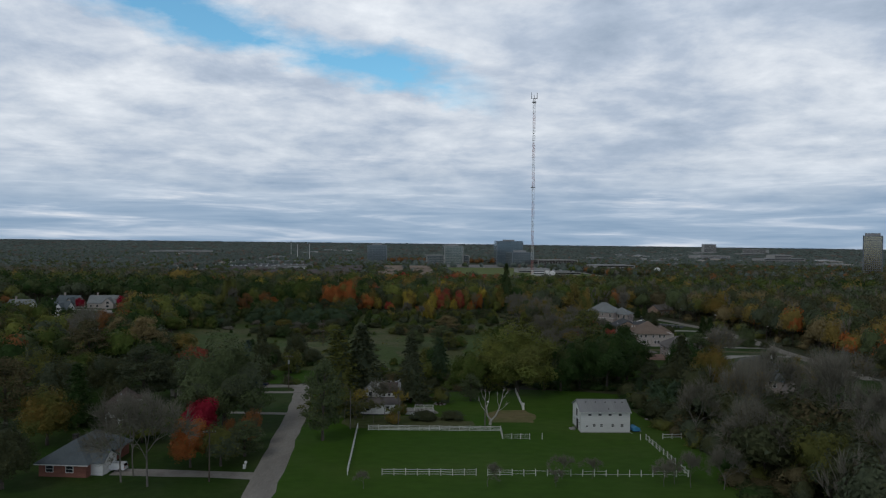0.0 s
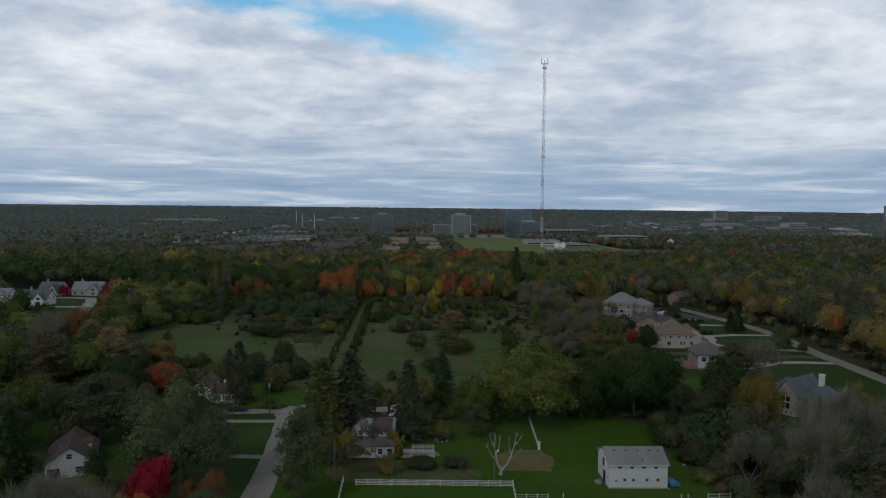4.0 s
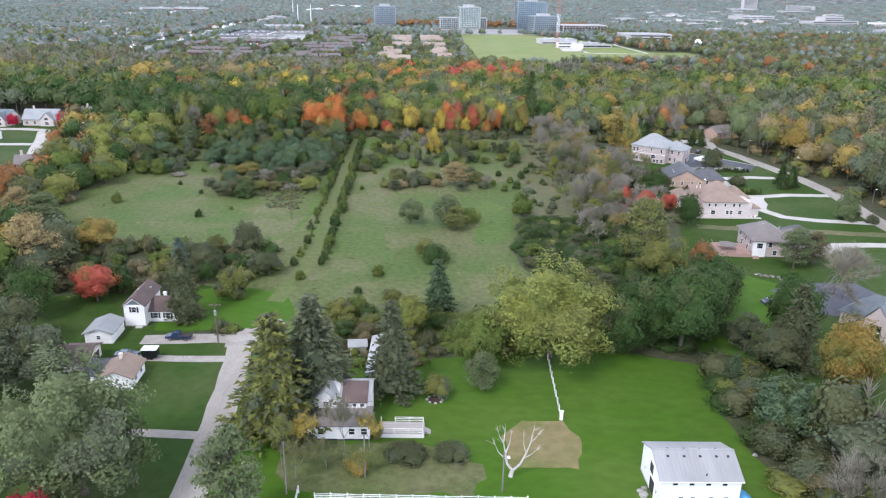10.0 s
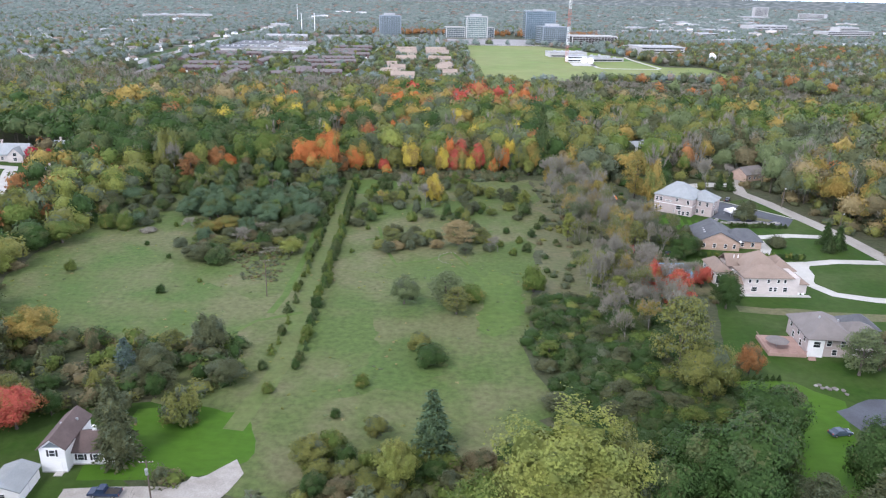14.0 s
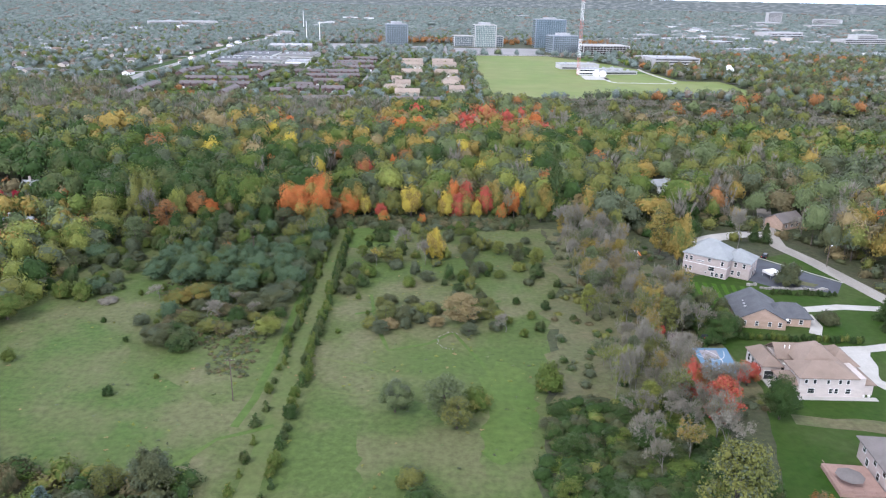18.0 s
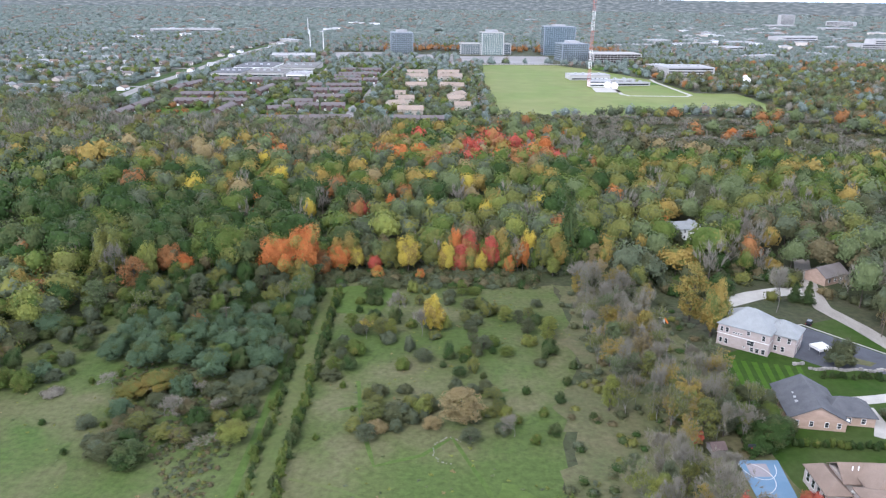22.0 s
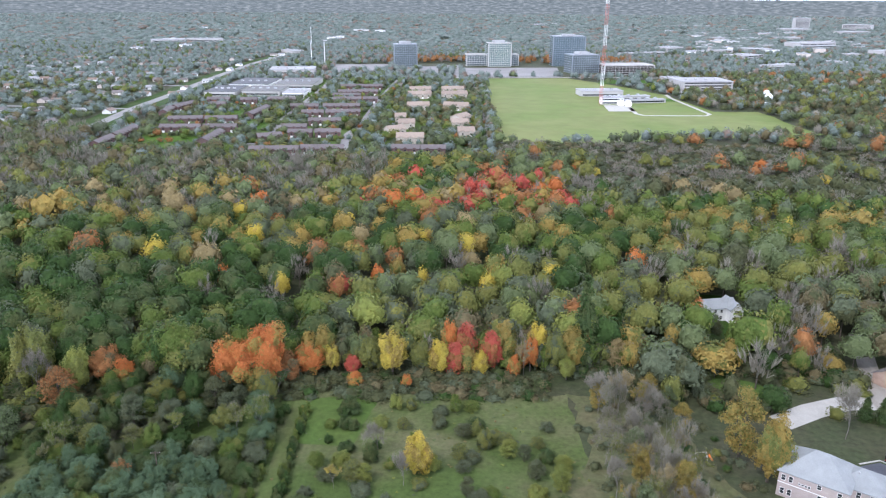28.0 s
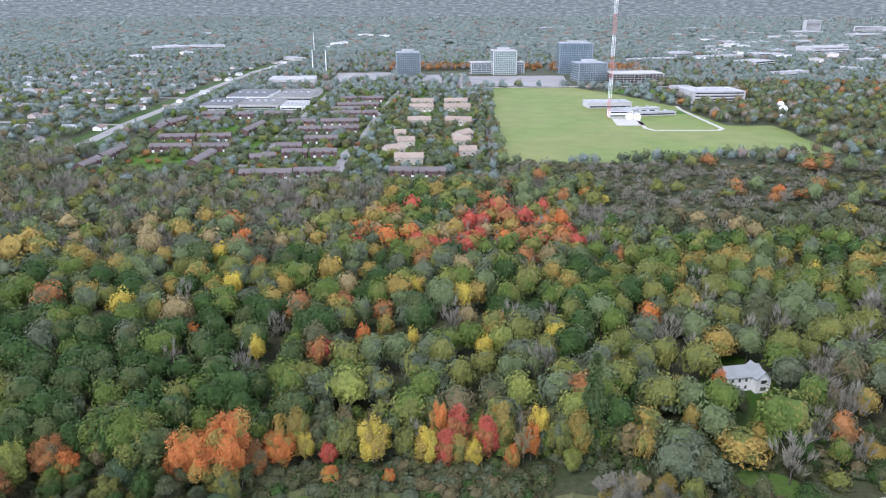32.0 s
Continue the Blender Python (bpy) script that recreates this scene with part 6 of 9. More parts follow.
def utility_pole(x, y, h, rz, label, arms=1, lamp=False, box_=False, material=None):
    p = thing("utility_pole", x, y, 0, rz, label, "pole", "utility poles")
    part("pole", Shape().tube([(0, 0, 0), (0, 0, h)], [0.16, 0.11], 8), material or POLE_WOOD, p)
    for k in range(arms):
        part("crossarm", Shape().box(-1.2, -0.06, h - 0.5 - k * 0.9, 1.2, 0.06, h - 0.36 - k * 0.9), material or POLE_WOOD, p)
        for i in (-1.1, -0.5, 0.5, 1.1):
            part("insulator", Shape().tube([(i, 0, h - 0.36 - k * 0.9), (i, 0, h - 0.18 - k * 0.9)], [0.05, 0.03], 6), WHITE, p)
    if box_:
        part("transformer", Shape().tube([(0, -0.35, h - 2.6), (0, -0.35, h - 1.5)], [0.28, 0.28], 10), STEEL, p, "grey transformer can")
    if lamp:
        part("lamp_arm", Shape().tube([(0, 0, h - 0.8), (0.2, -0.8, h - 0.4)], [0.04, 0.04], 6), STEEL, p)
        part("lamp_head", Shape().tube([(0.2, -0.8, h - 0.65), (0.2, -0.8, h - 0.35)], [0.28, 0.12], 10), WHITE, p, "white lamp head")


utility_pole(-48.1, 236.6, 10.6, 6, "brown utility pole with crossarm and transformer", 1, False, True)
utility_pole(-47.2, 189.6, 10.4, 4, "brown utility pole with crossarm beside the lawn", 1)
utility_pole(-45.4, 148.2, 10.0, 4, "brown utility pole with crossarm beside the drive", 1)
utility_pole(-23.2, 188.9, 9.4, 0, "pale plain pole beside the farmhouse", 0, False, False, PALE_BARK)
utility_pole(-11.6, 193.6, 8.0, 0, "thin grey plain pole before the farmhouse", 0, False, False, PALE_BARK)
utility_pole(10.2, 190.6, 7.4, 40, "pole with a white yard lamp in the paddock", 0, True, False, PALE_BARK)
utility_pole(-52.1, 330.5, 11.5, 8, "brown utility pole with crossarm in the meadow", 1)
utility_pole(-73, 425, 11, 8, "brown utility pole with crossarm among the pines", 1)
for x, y in ((152.6, 352), (147.5, 404), (141, 441)):
    utility_pole(x, y, 9.0, 100, "wooden lane pole with a white street lamp", 0, True)


def wires(points, label):
    """Slack cables from pole to pole, one object for each span."""
    for a, b in zip(points, points[1:]):
        a, b = Vector(a), Vector(b)
        pts = [a.lerp(b, t / 8) - Vector((0, 0, 0.7 * (1 - (2 * t / 8 - 1) ** 2))) for t in range(9)]
        solo("power_cable", Shape().tube(pts, [0.014] * 9, 4), DARK, label, "cable", "power cables")


for off in (-1.1, 0.5, 1.1):
    wires([(-45.4 + off, 148.2, 9.75), (-47.2 + off, 189.6, 10.1), (-48.1 + off, 236.6, 10.3)], "thin dark power cable between roadside poles")
wires([(-23.2, 188.9, 9.2), (-11.6, 193.6, 7.8), (10.2, 190.6, 7.2)], "thin dark cable across the paddock")
wires([(-47.2, 189.6, 9.8), (-23.2, 188.9, 9.2)], "thin dark cable across the road")


def vehicle(name, x, y, rz, paint, label, length=4.7, width=1.85, height=1.65, kind="suv"):
    c = thing(name, x, y, 0.09, rz, label, "car", "parked vehicles")
    L, W, Hh = length / 2, width / 2, height
    if kind == "suv":
        side = [(-L, 0.35), (-L + 0.05, 0.95), (-L + 0.25, Hh - 0.12), (-L + 0.6, Hh), (L * 0.2, Hh), (L * 0.48, 1.02), (L - 0.12, 0.88), (L, 0.6), (L, 0.35)]
    elif kind == "car":
        side = [(-L, 0.35), (-L, 0.85), (-L + 0.7, 0.95), (-L * 0.45, Hh), (L * 0.1, Hh), (L * 0.5, 0.95), (L - 0.1, 0.78), (L, 0.55), (L, 0.35)]
    else:
        side = [(-L, 0.5), (-L, 1.0), (-L * 0.1, 1.0), (-L * 0.08, Hh), (L * 0.32, Hh), (L * 0.55, 1.05), (L - 0.1, 0.95), (L, 0.6), (L, 0.45)]
    n = len(side)
    vs = []
    for u, z in side:
        k = 0.86 if z > 1.1 else 1.0
        vs += [(u, -W * k, z), (u, W * k, z)]
    fs = [(2 * i, 2 * i + 1, 2 * ((i + 1) % n) + 1, 2 * ((i + 1) % n)) for i in range(n)] + [tuple(2 * i for i in range(n - 1, -1, -1)), tuple(2 * i + 1 for i in range(n))]
    body = part("body", Shape().add(vs, fs), paint, c)
    a0, a1 = {"suv": (-L + 0.5, L * 0.3), "car": (-L * 0.55, L * 0.25), "truck": (-L * 0.06, L * 0.4)}[kind]
    for s in (-1, 1):
        y0 = s * W * 0.93
        part("side_window", Shape().add([(a0, y0, 1.05), (a1 + 0.3, y0, 1.05), (a1 - 0.15, y0 * 0.96, Hh - 0.14), (a0 + 0.2, y0 * 0.96, Hh - 0.14)], [(0, 1, 2, 3) if s < 0 else (3, 2, 1, 0)]), GLASS, body)
        for u in (-L * 0.62, L * 0.62):
            w = part("wheel", Shape().tube([(u, s * (W - 0.24), 0.33), (u, s * (W + 0.01), 0.33)], [0.33, 0.33], 12), RUBBER, c)
            part("rim", Shape().tube([(u, s * (W - 0.02), 0.33), (u, s * (W + 0.025), 0.33)], [0.19, 0.17], 10), STEEL, w)
        part("headlight", Shape().box(L - 0.06, s * W * 0.8 - 0.16, 0.62, L + 0.02, s * W * 0.8 + 0.16, 0.76), WHITE, c)
        part("tail_light", Shape().box(-L - 0.02, s * W * 0.85 - 0.1, 0.7, -L + 0.05, s * W * 0.85 + 0.1, 0.95), RED_PAINT, c)
    ws = {"suv": ((L * 0.22, Hh - 0.03), (L * 0.47, 1.05)), "car": ((L * 0.12, Hh - 0.02), (L * 0.49, 0.97)), "truck": ((L * 0.34, Hh - 0.02), (L * 0.54, 1.07))}[kind]
    (u0, z0), (u1, z1) = ws
    part("windscreen", Shape().add([(u0 + 0.03, -W * 0.74, z0), (u0 + 0.03, W * 0.74, z0), (u1 + 0.03, W * 0.82, z1), (u1 + 0.03, -W * 0.82, z1)], [(0, 3, 2, 1)]), GLASS, body)
    if kind == "suv":
        part("rear_window", Shape().add([(-L + 0.02, -W * 0.75, 1.02), (-L + 0.02, W * 0.75, 1.02), (-L + 0.2, W * 0.7, Hh - 0.16), (-L + 0.2, -W * 0.7, Hh - 0.16)], [(0, 3, 2, 1)]), GLASS, body)
        for s in (-1, 1):
            part("roof_rail", Shape().beam((-L + 0.6, s * W * 0.72, Hh + 0.05), (L * 0.15, s * W * 0.72, Hh + 0.05), 0.05, 0.05), DARK, c)
    if kind == "truck":
        part("cargo_bed", Shape().box(-L + 0.12, -W + 0.14, 1.0, -L * 0.14, W - 0.14, 1.012), DARK, c, "dark truck bed")
    return c


vehicle("estate_car", -66.2, 154.4, 178, CAR_WHITE, "white estate car with roof rails on the drive")
vehicle("pickup_truck", -58.1, 240.6, 180, CAR_BLUE, "dark blue pickup truck parked on gravel", 5.6, 1.95, 1.8, "truck")
vehicle("saloon_car", -66.0, 231.9, 5, CAR_GREY, "slate blue saloon car by the garages", 4.8, 1.8, 1.42, "car")
vehicle("saloon_car", 82.6, 267, 12, CAR_GREY, "dark grey saloon car on the lawn's edge", 4.7, 1.8, 1.42, "car")
vehicle("off_road_car", 91.5, 268.5, 15, CAR_BLACK, "black off-road car on the asphalt yard", 4.4, 1.9, 1.8)
vehicle("off_road_car", 121.0, 449.5, 60, CAR_BLACK, "black off-road car beside the mansion", 4.6, 1.9, 1.75)
vehicle("saloon_car", 110.8, 391.5, 150, CAR_BLACK, "black saloon car in front of the brick house", 4.6, 1.8, 1.42, "car")
t = thing("cargo_trailer", -60.9, 231.8, 0.09, 3, "black cargo trailer with a white roof", "trailer", "parked vehicles")
part("body", Shape().box(-1.5, -1.0, 0.45, 1.5, 1.0, 2.1), CAR_BLACK, t)
part("roof", Shape().box(-1.6, -1.08, 2.1, 1.6, 1.08, 2.25), WHITE, t, "white roof")
for x in (-0.5, 0.5):
    for s in (-1.08, 1.08):
        part("wheel", Shape().tube([(x, s - 0.1, 0.33), (x, s + 0.1, 0.33)], [0.33, 0.33], 10), RUBBER, t)
part("drawbar", Shape().beam((1.5, 0, 0.5), (2.5, 0, 0.45), 0.1, 0.1), STEEL, t)
b = thing("mailbox", -40.6, 156.6, 0.0, 0, "white mailbox on a post by the road", "mailbox")
part("post", Shape().box(-0.06, -0.06, 0, 0.06, 0.06, 1.1), FENCE, b)
part("box", Shape().box(-0.2, -0.35, 1.1, 0.2, 0.35, 1.5), WHITE, b)
part("post", Shape().box(-0.5, -0.3, 0, -0.15, 0.05, 0.9), WHITE, b)
h = thing("basketball_hoop", 73.6, 369.2, 0, 0, "basketball hoop on a dark pole at the court", "hoop")
part("pole", Shape().tube([(0, 0.6, 0), (0, 0.6, 3.0), (0, 0, 3.4)], [0.08, 0.08, 0.06], 8), DARK, h)
part("backboard", Shape().box(-0.9, -0.05, 2.9, 0.9, 0, 3.95), GLASS, h)
part("rim", Shape().tube([(0, -0.45, 3.03), (0, -0.45, 3.07)], [0.23, 0.23], 12), RED_PAINT, h)
line = Shape()
for k in range(16):
    a0, a1 = math.pi * (1 + k / 16), math.pi * (1 + (k + 1) / 16)
    line.beam((74.2 + 4.2 * math.cos(a0), 366.5 + 6.0 * math.sin(a0), 0.142), (74.2 + 4.2 * math.cos(a1), 366.5 + 6.0 * math.sin(a1), 0.142), 0.12, 0.006)
solo("court_line", line, WHITE, "white three-point line painted on the court", "court marking", kind="structure")
for k in range(22):
    g = random.Random(k)
    solo("retaining_stone", Shape().box(-0.55, -0.4, 0, 0.55, 0.4, g.uniform(0.5, 0.9)), STONE, "pale limestone block of a low retaining wall", "stone", "retaining wall stones", at=(104 + k * 1.25, 416.5 + math.sin(k) * 0.5 + (2.5 if k < 3 else 0), 0.03), rz=g.uniform(-25, 25))

for k in range(24):
    g = random.Random(200 + k)
    a = 0.9 + 3.9 * k / 23
    solo("marker_stone", Shape().prism([(0.15 * math.cos(1.05 * i) * g.uniform(0.7, 1.1), 0.15 * math.sin(1.05 * i) * g.uniform(0.7, 1.1)) for i in range(6)], 0, g.uniform(0.10, 0.18)), STONE, "small pale stone in a curved line on the meadow", "stone", "marker stones", at=(0.5 + 4.0 * math.cos(a) + g.uniform(-0.3, 0.3), 367.5 + 5.2 * math.sin(a) + g.uniform(-0.4, 0.4), 0.03), rz=g.uniform(0, 90))
for k in range(9):
    g = random.Random(300 + k)
    solo("rock", Shape().prism([(g.uniform(0.4, 0.8) * math.cos(1.05 * i), g.uniform(0.35, 0.7) * math.sin(1.05 * i)) for i in range(6)], 0, g.uniform(0.15, 0.35)), TAUPE_SHINGLE if k % 3 else STONE, "dull grey landscaping rock in a garden bed", "rock", "landscaping rocks", at=(86.6 + 0.75 * k + g.uniform(-0.4, 0.4), 287.4 - 0.4 * k + g.uniform(-0.8, 0.8), 0.03), rz=g.uniform(0, 90))
swing = thing("swing_frame", 67.6, 446.0, 0, 14, "white garden swing frame with an orange slide", "play frame")
for x in (0, 3.4):
    for y in (-0.9, 0.9):
        part("leg", Shape().tube([(x, y, 0), (x, 0, 2.3)], [0.06, 0.06], 6), WHITE, swing)
part("crossbar", Shape().tube([(-0.1, 0, 2.3), (3.5, 0, 2.3)], [0.07, 0.07], 6), WHITE, swing)
for x in (1.0, 2.4):
    part("seat", Shape().box(x - 0.3, -0.15, 0.5, x + 0.3, 0.15, 0.56), DARK, swing)
    for o in (-0.28, 0.28):
        part("chain", Shape().tube([(x + o, 0, 0.55), (x + o, 0, 2.28)], [0.02, 0.02], 4), STEEL, swing)
part("slide", Shape().beam((4.4, -1.6, 0.3), (4.0, 0.6, 1.7), 0.6, 0.1), mat("orange_plastic", (0.75, 0.22, 0.05), rough=0.4, var=0.05, bump=0), swing, "orange plastic slide")
part("ladder", Shape().beam((4.0, 0.7, 0), (4.0, 0.6, 1.7), 0.5, 0.08), WHITE, swing)

# ---- beyond the woods: field, mast, offices and suburb ----
EARLIER = set(bpy.data.objects)
sheet("field", wavy([(6, 1480), (24, 934), (120, 940), (335, 1000), (322, 1148), (270, 1146), (252, 1290), (196, 1405), (142, 1498)], 30, 3, 70), 0.3, FIELD, "large flat green field below the mast", "field", 0.1)
sheet("pad", [(152, 1186), (177, 1188), (183, 1160), (182, 1138), (151, 1136)], 0.5, CONCRETE, "pale concrete pad beside the station", "paving", 0.1)
strip("field_road", [(182, 1189), (179, 1120), (186, 1107), (254, 1111), (262, 1123), (250, 1259), (252, 1295)], 4.5, 0.5, CONCRETE, "pale service road looping round the station", "road", 0.1, 71)
strip("field_road", [(-130, 1480), (3, 1487), (178, 1512), (302, 1516)], 7, 0.5, CONCRETE, "pale road along the far side of the field", "road", 0.1, 72)
strip("highway", [(-345, 800), (-381, 936), (-387, 1012), (-399, 1106), (-407, 1248), (-427, 1467), (-441, 1714), (-431, 2021)], 13, 0.4, PAVING, "grey wide highway through the suburb", "road", 0.1, 73)
strip("highway_verge", [(-345, 800), (-381, 936), (-387, 1012), (-399, 1106), (-407, 1248), (-427, 1467), (-441, 1714), (-431, 2021)], 46, 0.3, LAWN2, "green highway verge", "grass", 0.1, 74)
strip("street", [(-111, 868), (-121, 964), (-117, 1022), (-124, 1171), (-127, 1328), (-128, 1480)], 9, 0.45, PAVING, "grey suburban street", "road", 0.1, 75)
strip("street", [(-201, 893), (-193, 955), (-207, 1061), (-213, 1182), (-228, 1413), (-235, 1560)], 9, 0.46, PAVING, "grey suburban street past the shopping hall", "road", 0.1, 76)
strip("street", [(-10, 1484), (0, 1187), (9, 1007), (13, 906)], 8, 0.45, PAVING, "grey avenue along the field", "road", 0.1, 77)
strip("street", [(-330, 1100), (-420, 1108), (-560, 1118), (-760, 1130)], 8, 0.45, PAVING, "grey suburban side street", "road", 0.1, 78)
strip("street", [(-380, 1330), (-560, 1345), (-860, 1370)], 8, 0.45, PAVING, "grey suburban side street", "road", 0.1, 79)
strip("street", [(-370, 960), (-470, 968), (-600, 975)], 8, 0.45, PAVING, "grey suburban side street", "road", 0.1, 80)
strip("freeway", [(300, 1960), (520, 2020), (760, 2060), (1100, 2120)], 22, 1.0, PAVING, "grey freeway across the far suburb", "road", 0.2, 81)
for pts, label in (([(-112, 1679), (-81, 1684), (-71, 1532), (-108, 1526)], "pale office car park"), ([(-66, 1708), (-60, 1709), (-48, 1478), (-56, 1477)], "pale entrance drive"), ([(-55, 1711), (-44, 1712), (-34, 1480), (-43, 1479)], "pale entrance drive"),
                   ([(-34, 1660), (140, 1682), (133, 1514), (-28, 1500)], "pale office car park"), ([(-279, 1706), (-175, 1724), (-160, 1609), (-256, 1547)], "pale car park with trees"), ([(-362, 1480), (-262, 1490), (-262, 1560), (-350, 1600)], "grey shopping car park"),
                   ([(255, 1312), (300, 1320), (312, 1348), (262, 1346)], "grey station car park"), ([(-372, 1190), (-222, 1200), (-225, 1226), (-370, 1222)], "grey shopping car park")):
    sheet("car_park", pts, 0.42, PAVING, label, "car park", 0.1)
for pts in ([(-311, 936), (-256, 943), (-228, 890), (-283, 882)], [(-302, 1049), (-281, 1100), (-253, 1112), (-239, 1047)], [(-237, 1023), (-220, 1042), (-207, 981), (-232, 993)], [(-100, 1180), (-10, 1185), (-10, 1205), (-100, 1200)], [(210, 1225), (250, 1230), (248, 1258), (205, 1250)], [(180, 1420), (280, 1440), (290, 1480), (190, 1470)]):
    sheet("lawn", wavy(pts, 12, 2, 82), 0.35, LAWN, "green suburban lawn", "lawn", 0.1)
sheet("suburb_ground", [(-345, 818), (8, 820), (8, 1480), (-345, 1480)], 0.2, ROUGH_GRASS, "worn grass between the terraces", "grass", 0.1)

RED_STEEL = mat("red_mast_paint", (0.50, 0.20, 0.17), (0.44, 0.17, 0.145), rough=0.6, var=0.1, bump=0)
mast = thing("broadcast_mast", 148.5, 1187, 0, 0, "very tall red and white steel lattice broadcast mast", "mast")
tri = [(2.1 * math.cos(a), 2.1 * math.sin(a)) for a in (0.3, 0.3 + 2.0944, 0.3 + 4.18879)]
for k in range(12):
    s, z0, z1 = Shape(), 23.5 * k, 23.5 * (k + 1)
    for i in range(3):
        (ax, ay), (bx, by) = tri[i], tri[(i + 1) % 3]
        s.tube([(ax, ay, z0), (ax, ay, z1)], [0.19, 0.19], 4)
        for j in range(6):
            za, zb = z0 + 3.917 * j, z0 + 3.917 * (j + 1)
            s.beam((ax, ay, za), (bx, by, zb), 0.11, 0.11).beam((ax, ay, zb), (bx, by, zb), 0.12, 0.12)
    part("mast_section", s, RED_STEEL if k % 2 == 0 else WHITE, mast, "red painted section" if k % 2 == 0 else "white painted section")
for z in (140.0, 276.0):
    part("platform", Shape().tube([(0, 0, z), (0, 0, z + 1.2)], [3.6, 3.6], 10), STEEL, mast)
part("top_frame", Shape().beam((-5, 0, 283), (5, 0, 283), 0.8, 0.8), STEEL, mast)
for x, h in ((-4.6, 292), (4.6, 292), (0, 288)):
    part("antenna", Shape().tube([(x, 0, 282), (x, 0, h)], [0.6, 0.4], 6), STEEL, mast)


def office(name, x, y, rz, w, d, h, floors, bays, glass, frame_, label, top=5.0, inset=0.25, base=None):
    o = thing(name, x, y, ground_height(x, y), rz, label, "office building")
    part("curtain_wall", Shape().box(0, 0, 0, w, d, h), glass, o)
    fh = h / floors
    for k in range(floors + 1):
        z = min(k * fh, h - 0.9)
        part("floor_band", Shape().box(-0.15, -0.15, z, w + 0.15, d + 0.15, z + fh * 0.14), frame_, o)
    for k in range(bays + 1):
        u = k * w / bays
        part("mullion", Shape().box(u - 0.18, -0.3, 0, u + 0.18, 0, h), frame_, o)
    for s in (0, w):
        part("corner_pier", Shape().box(s - 0.9, -0.35, 0, s + 0.9, 0.9, h), frame_, o)
    part("parapet", Shape().box(-0.3, -0.3, h, w + 0.3, d + 0.3, h + 0.9), frame_, o)
    if top:
        part("penthouse", Shape().box(w * inset, d * 0.2, h + 0.9, w * (1 - inset), d * 0.8, h + top), FLAT_ROOF, o, "white plant room")
    return o


BLUE_GLASS = mat("blue_curtain_glass", (0.20, 0.275, 0.31), (0.27, 0.345, 0.38), rough=0.1, metal=0.6, var=0.2, scale=0.15, scale2=0.03, bump=0, spec=0.8)
GREEN_GLASS = mat("green_curtain_glass", (0.24, 0.325, 0.31), (0.31, 0.395, 0.375), rough=0.1, metal=0.55, var=0.2, scale=0.15, scale2=0.03, bump=0, spec=0.8)
GREY_FRAME = mat("grey_office_frame", (0.20, 0.225, 0.25), (0.17, 0.19, 0.215), rough=0.5, var=0.1, scale=0.3, scale2=0.05, bump=0)
office("office_tower", -157, 1631, 9, 41, 36, 42, 11, 12, TOWER_GLASS, GREY_FRAME, "grey-blue glass office tower with a white plant room")
office("office_tower", 13, 1690, 9, 42, 36, 42, 11, 12, GREEN_GLASS, PRECAST, "pale green glass office tower with a white plant room")
office("office_block", -28, 1704, 9, 38, 30, 20, 5, 8, TOWER_GLASS, PRECAST, "low pale office block with dark window bands", 0)
office("office_block", 56, 1718, 9, 14, 24, 20, 5, 3, TOWER_GLASS, PRECAST, "low pale office annex with window bands", 0)
office("office_tower", 134, 1712, 5, 60, 40, 54, 14, 14, BLUE_GLASS, GREY_FRAME, "large blue glass office tower with banded floors", 4, 0.3)
office("office_block", 156, 1577, 18, 50, 36, 30, 8, 12, TOWER_GLASS, GREY_FRAME, "blue-grey glass office block with a white plant room", 5, 0.3)
office("parking_structure", 209, 1560, 9, 86, 50, 15, 4, 14, DARK, PRECAST, "long pale concrete parking structure", 0)
office("bronze_tower", 717, 1250, -28, 28, 28, 70, 18, 10, mat("bronze_curtain_glass", (0.46, 0.40, 0.28), (0.40, 0.36, 0.28), metal=0.9, rough=0.1, var=0.1, scale=0.1, scale2=0.02, bump=0, spec=0.9), GREY_FRAME, "tall bronze glass office tower with a dark cap", 5, 0.1)


def flat_building(x0, y0, x1, y1, h, d, wall, roof, label, bands=True):
    """A long low building with its front from one corner to the other."""
    w, ang = math.hypot(x1 - x0, y1 - y0), math.degrees(math.atan2(y1 - y0, x1 - x0))
    b = thing("flat_roofed_building", x0, y0, ground_height(x0, y0), ang, label, "building", "low commercial buildings")
    part("wall", Shape().box(0, 0, 0, w, d, h), wall, b)
    part("roof", Shape().box(-0.4, -0.4, h, w + 0.4, d + 0.4, h + 0.6), roof, b)
    if bands:
        for k in range(max(1, int(h / 4))):
            part("window_band", Shape().box(w * 0.04, -0.25, 1.4 + 4 * k, w * 0.96, 0, 3.0 + 4 * k), GLASS, b)
    for k in range(4):
        part("roof_unit", Shape().box(w * (0.15 + 0.2 * k), d * 0.4, h + 0.6, w * (0.15 + 0.2 * k) + 3.5, d * 0.4 + 3, h + 2.4), STEEL, b)
    ROOFS.append((min(x0, x1) - 6, max(x0, x1) + 6, min(y0, y1) - 22, max(y0, y1) + d))


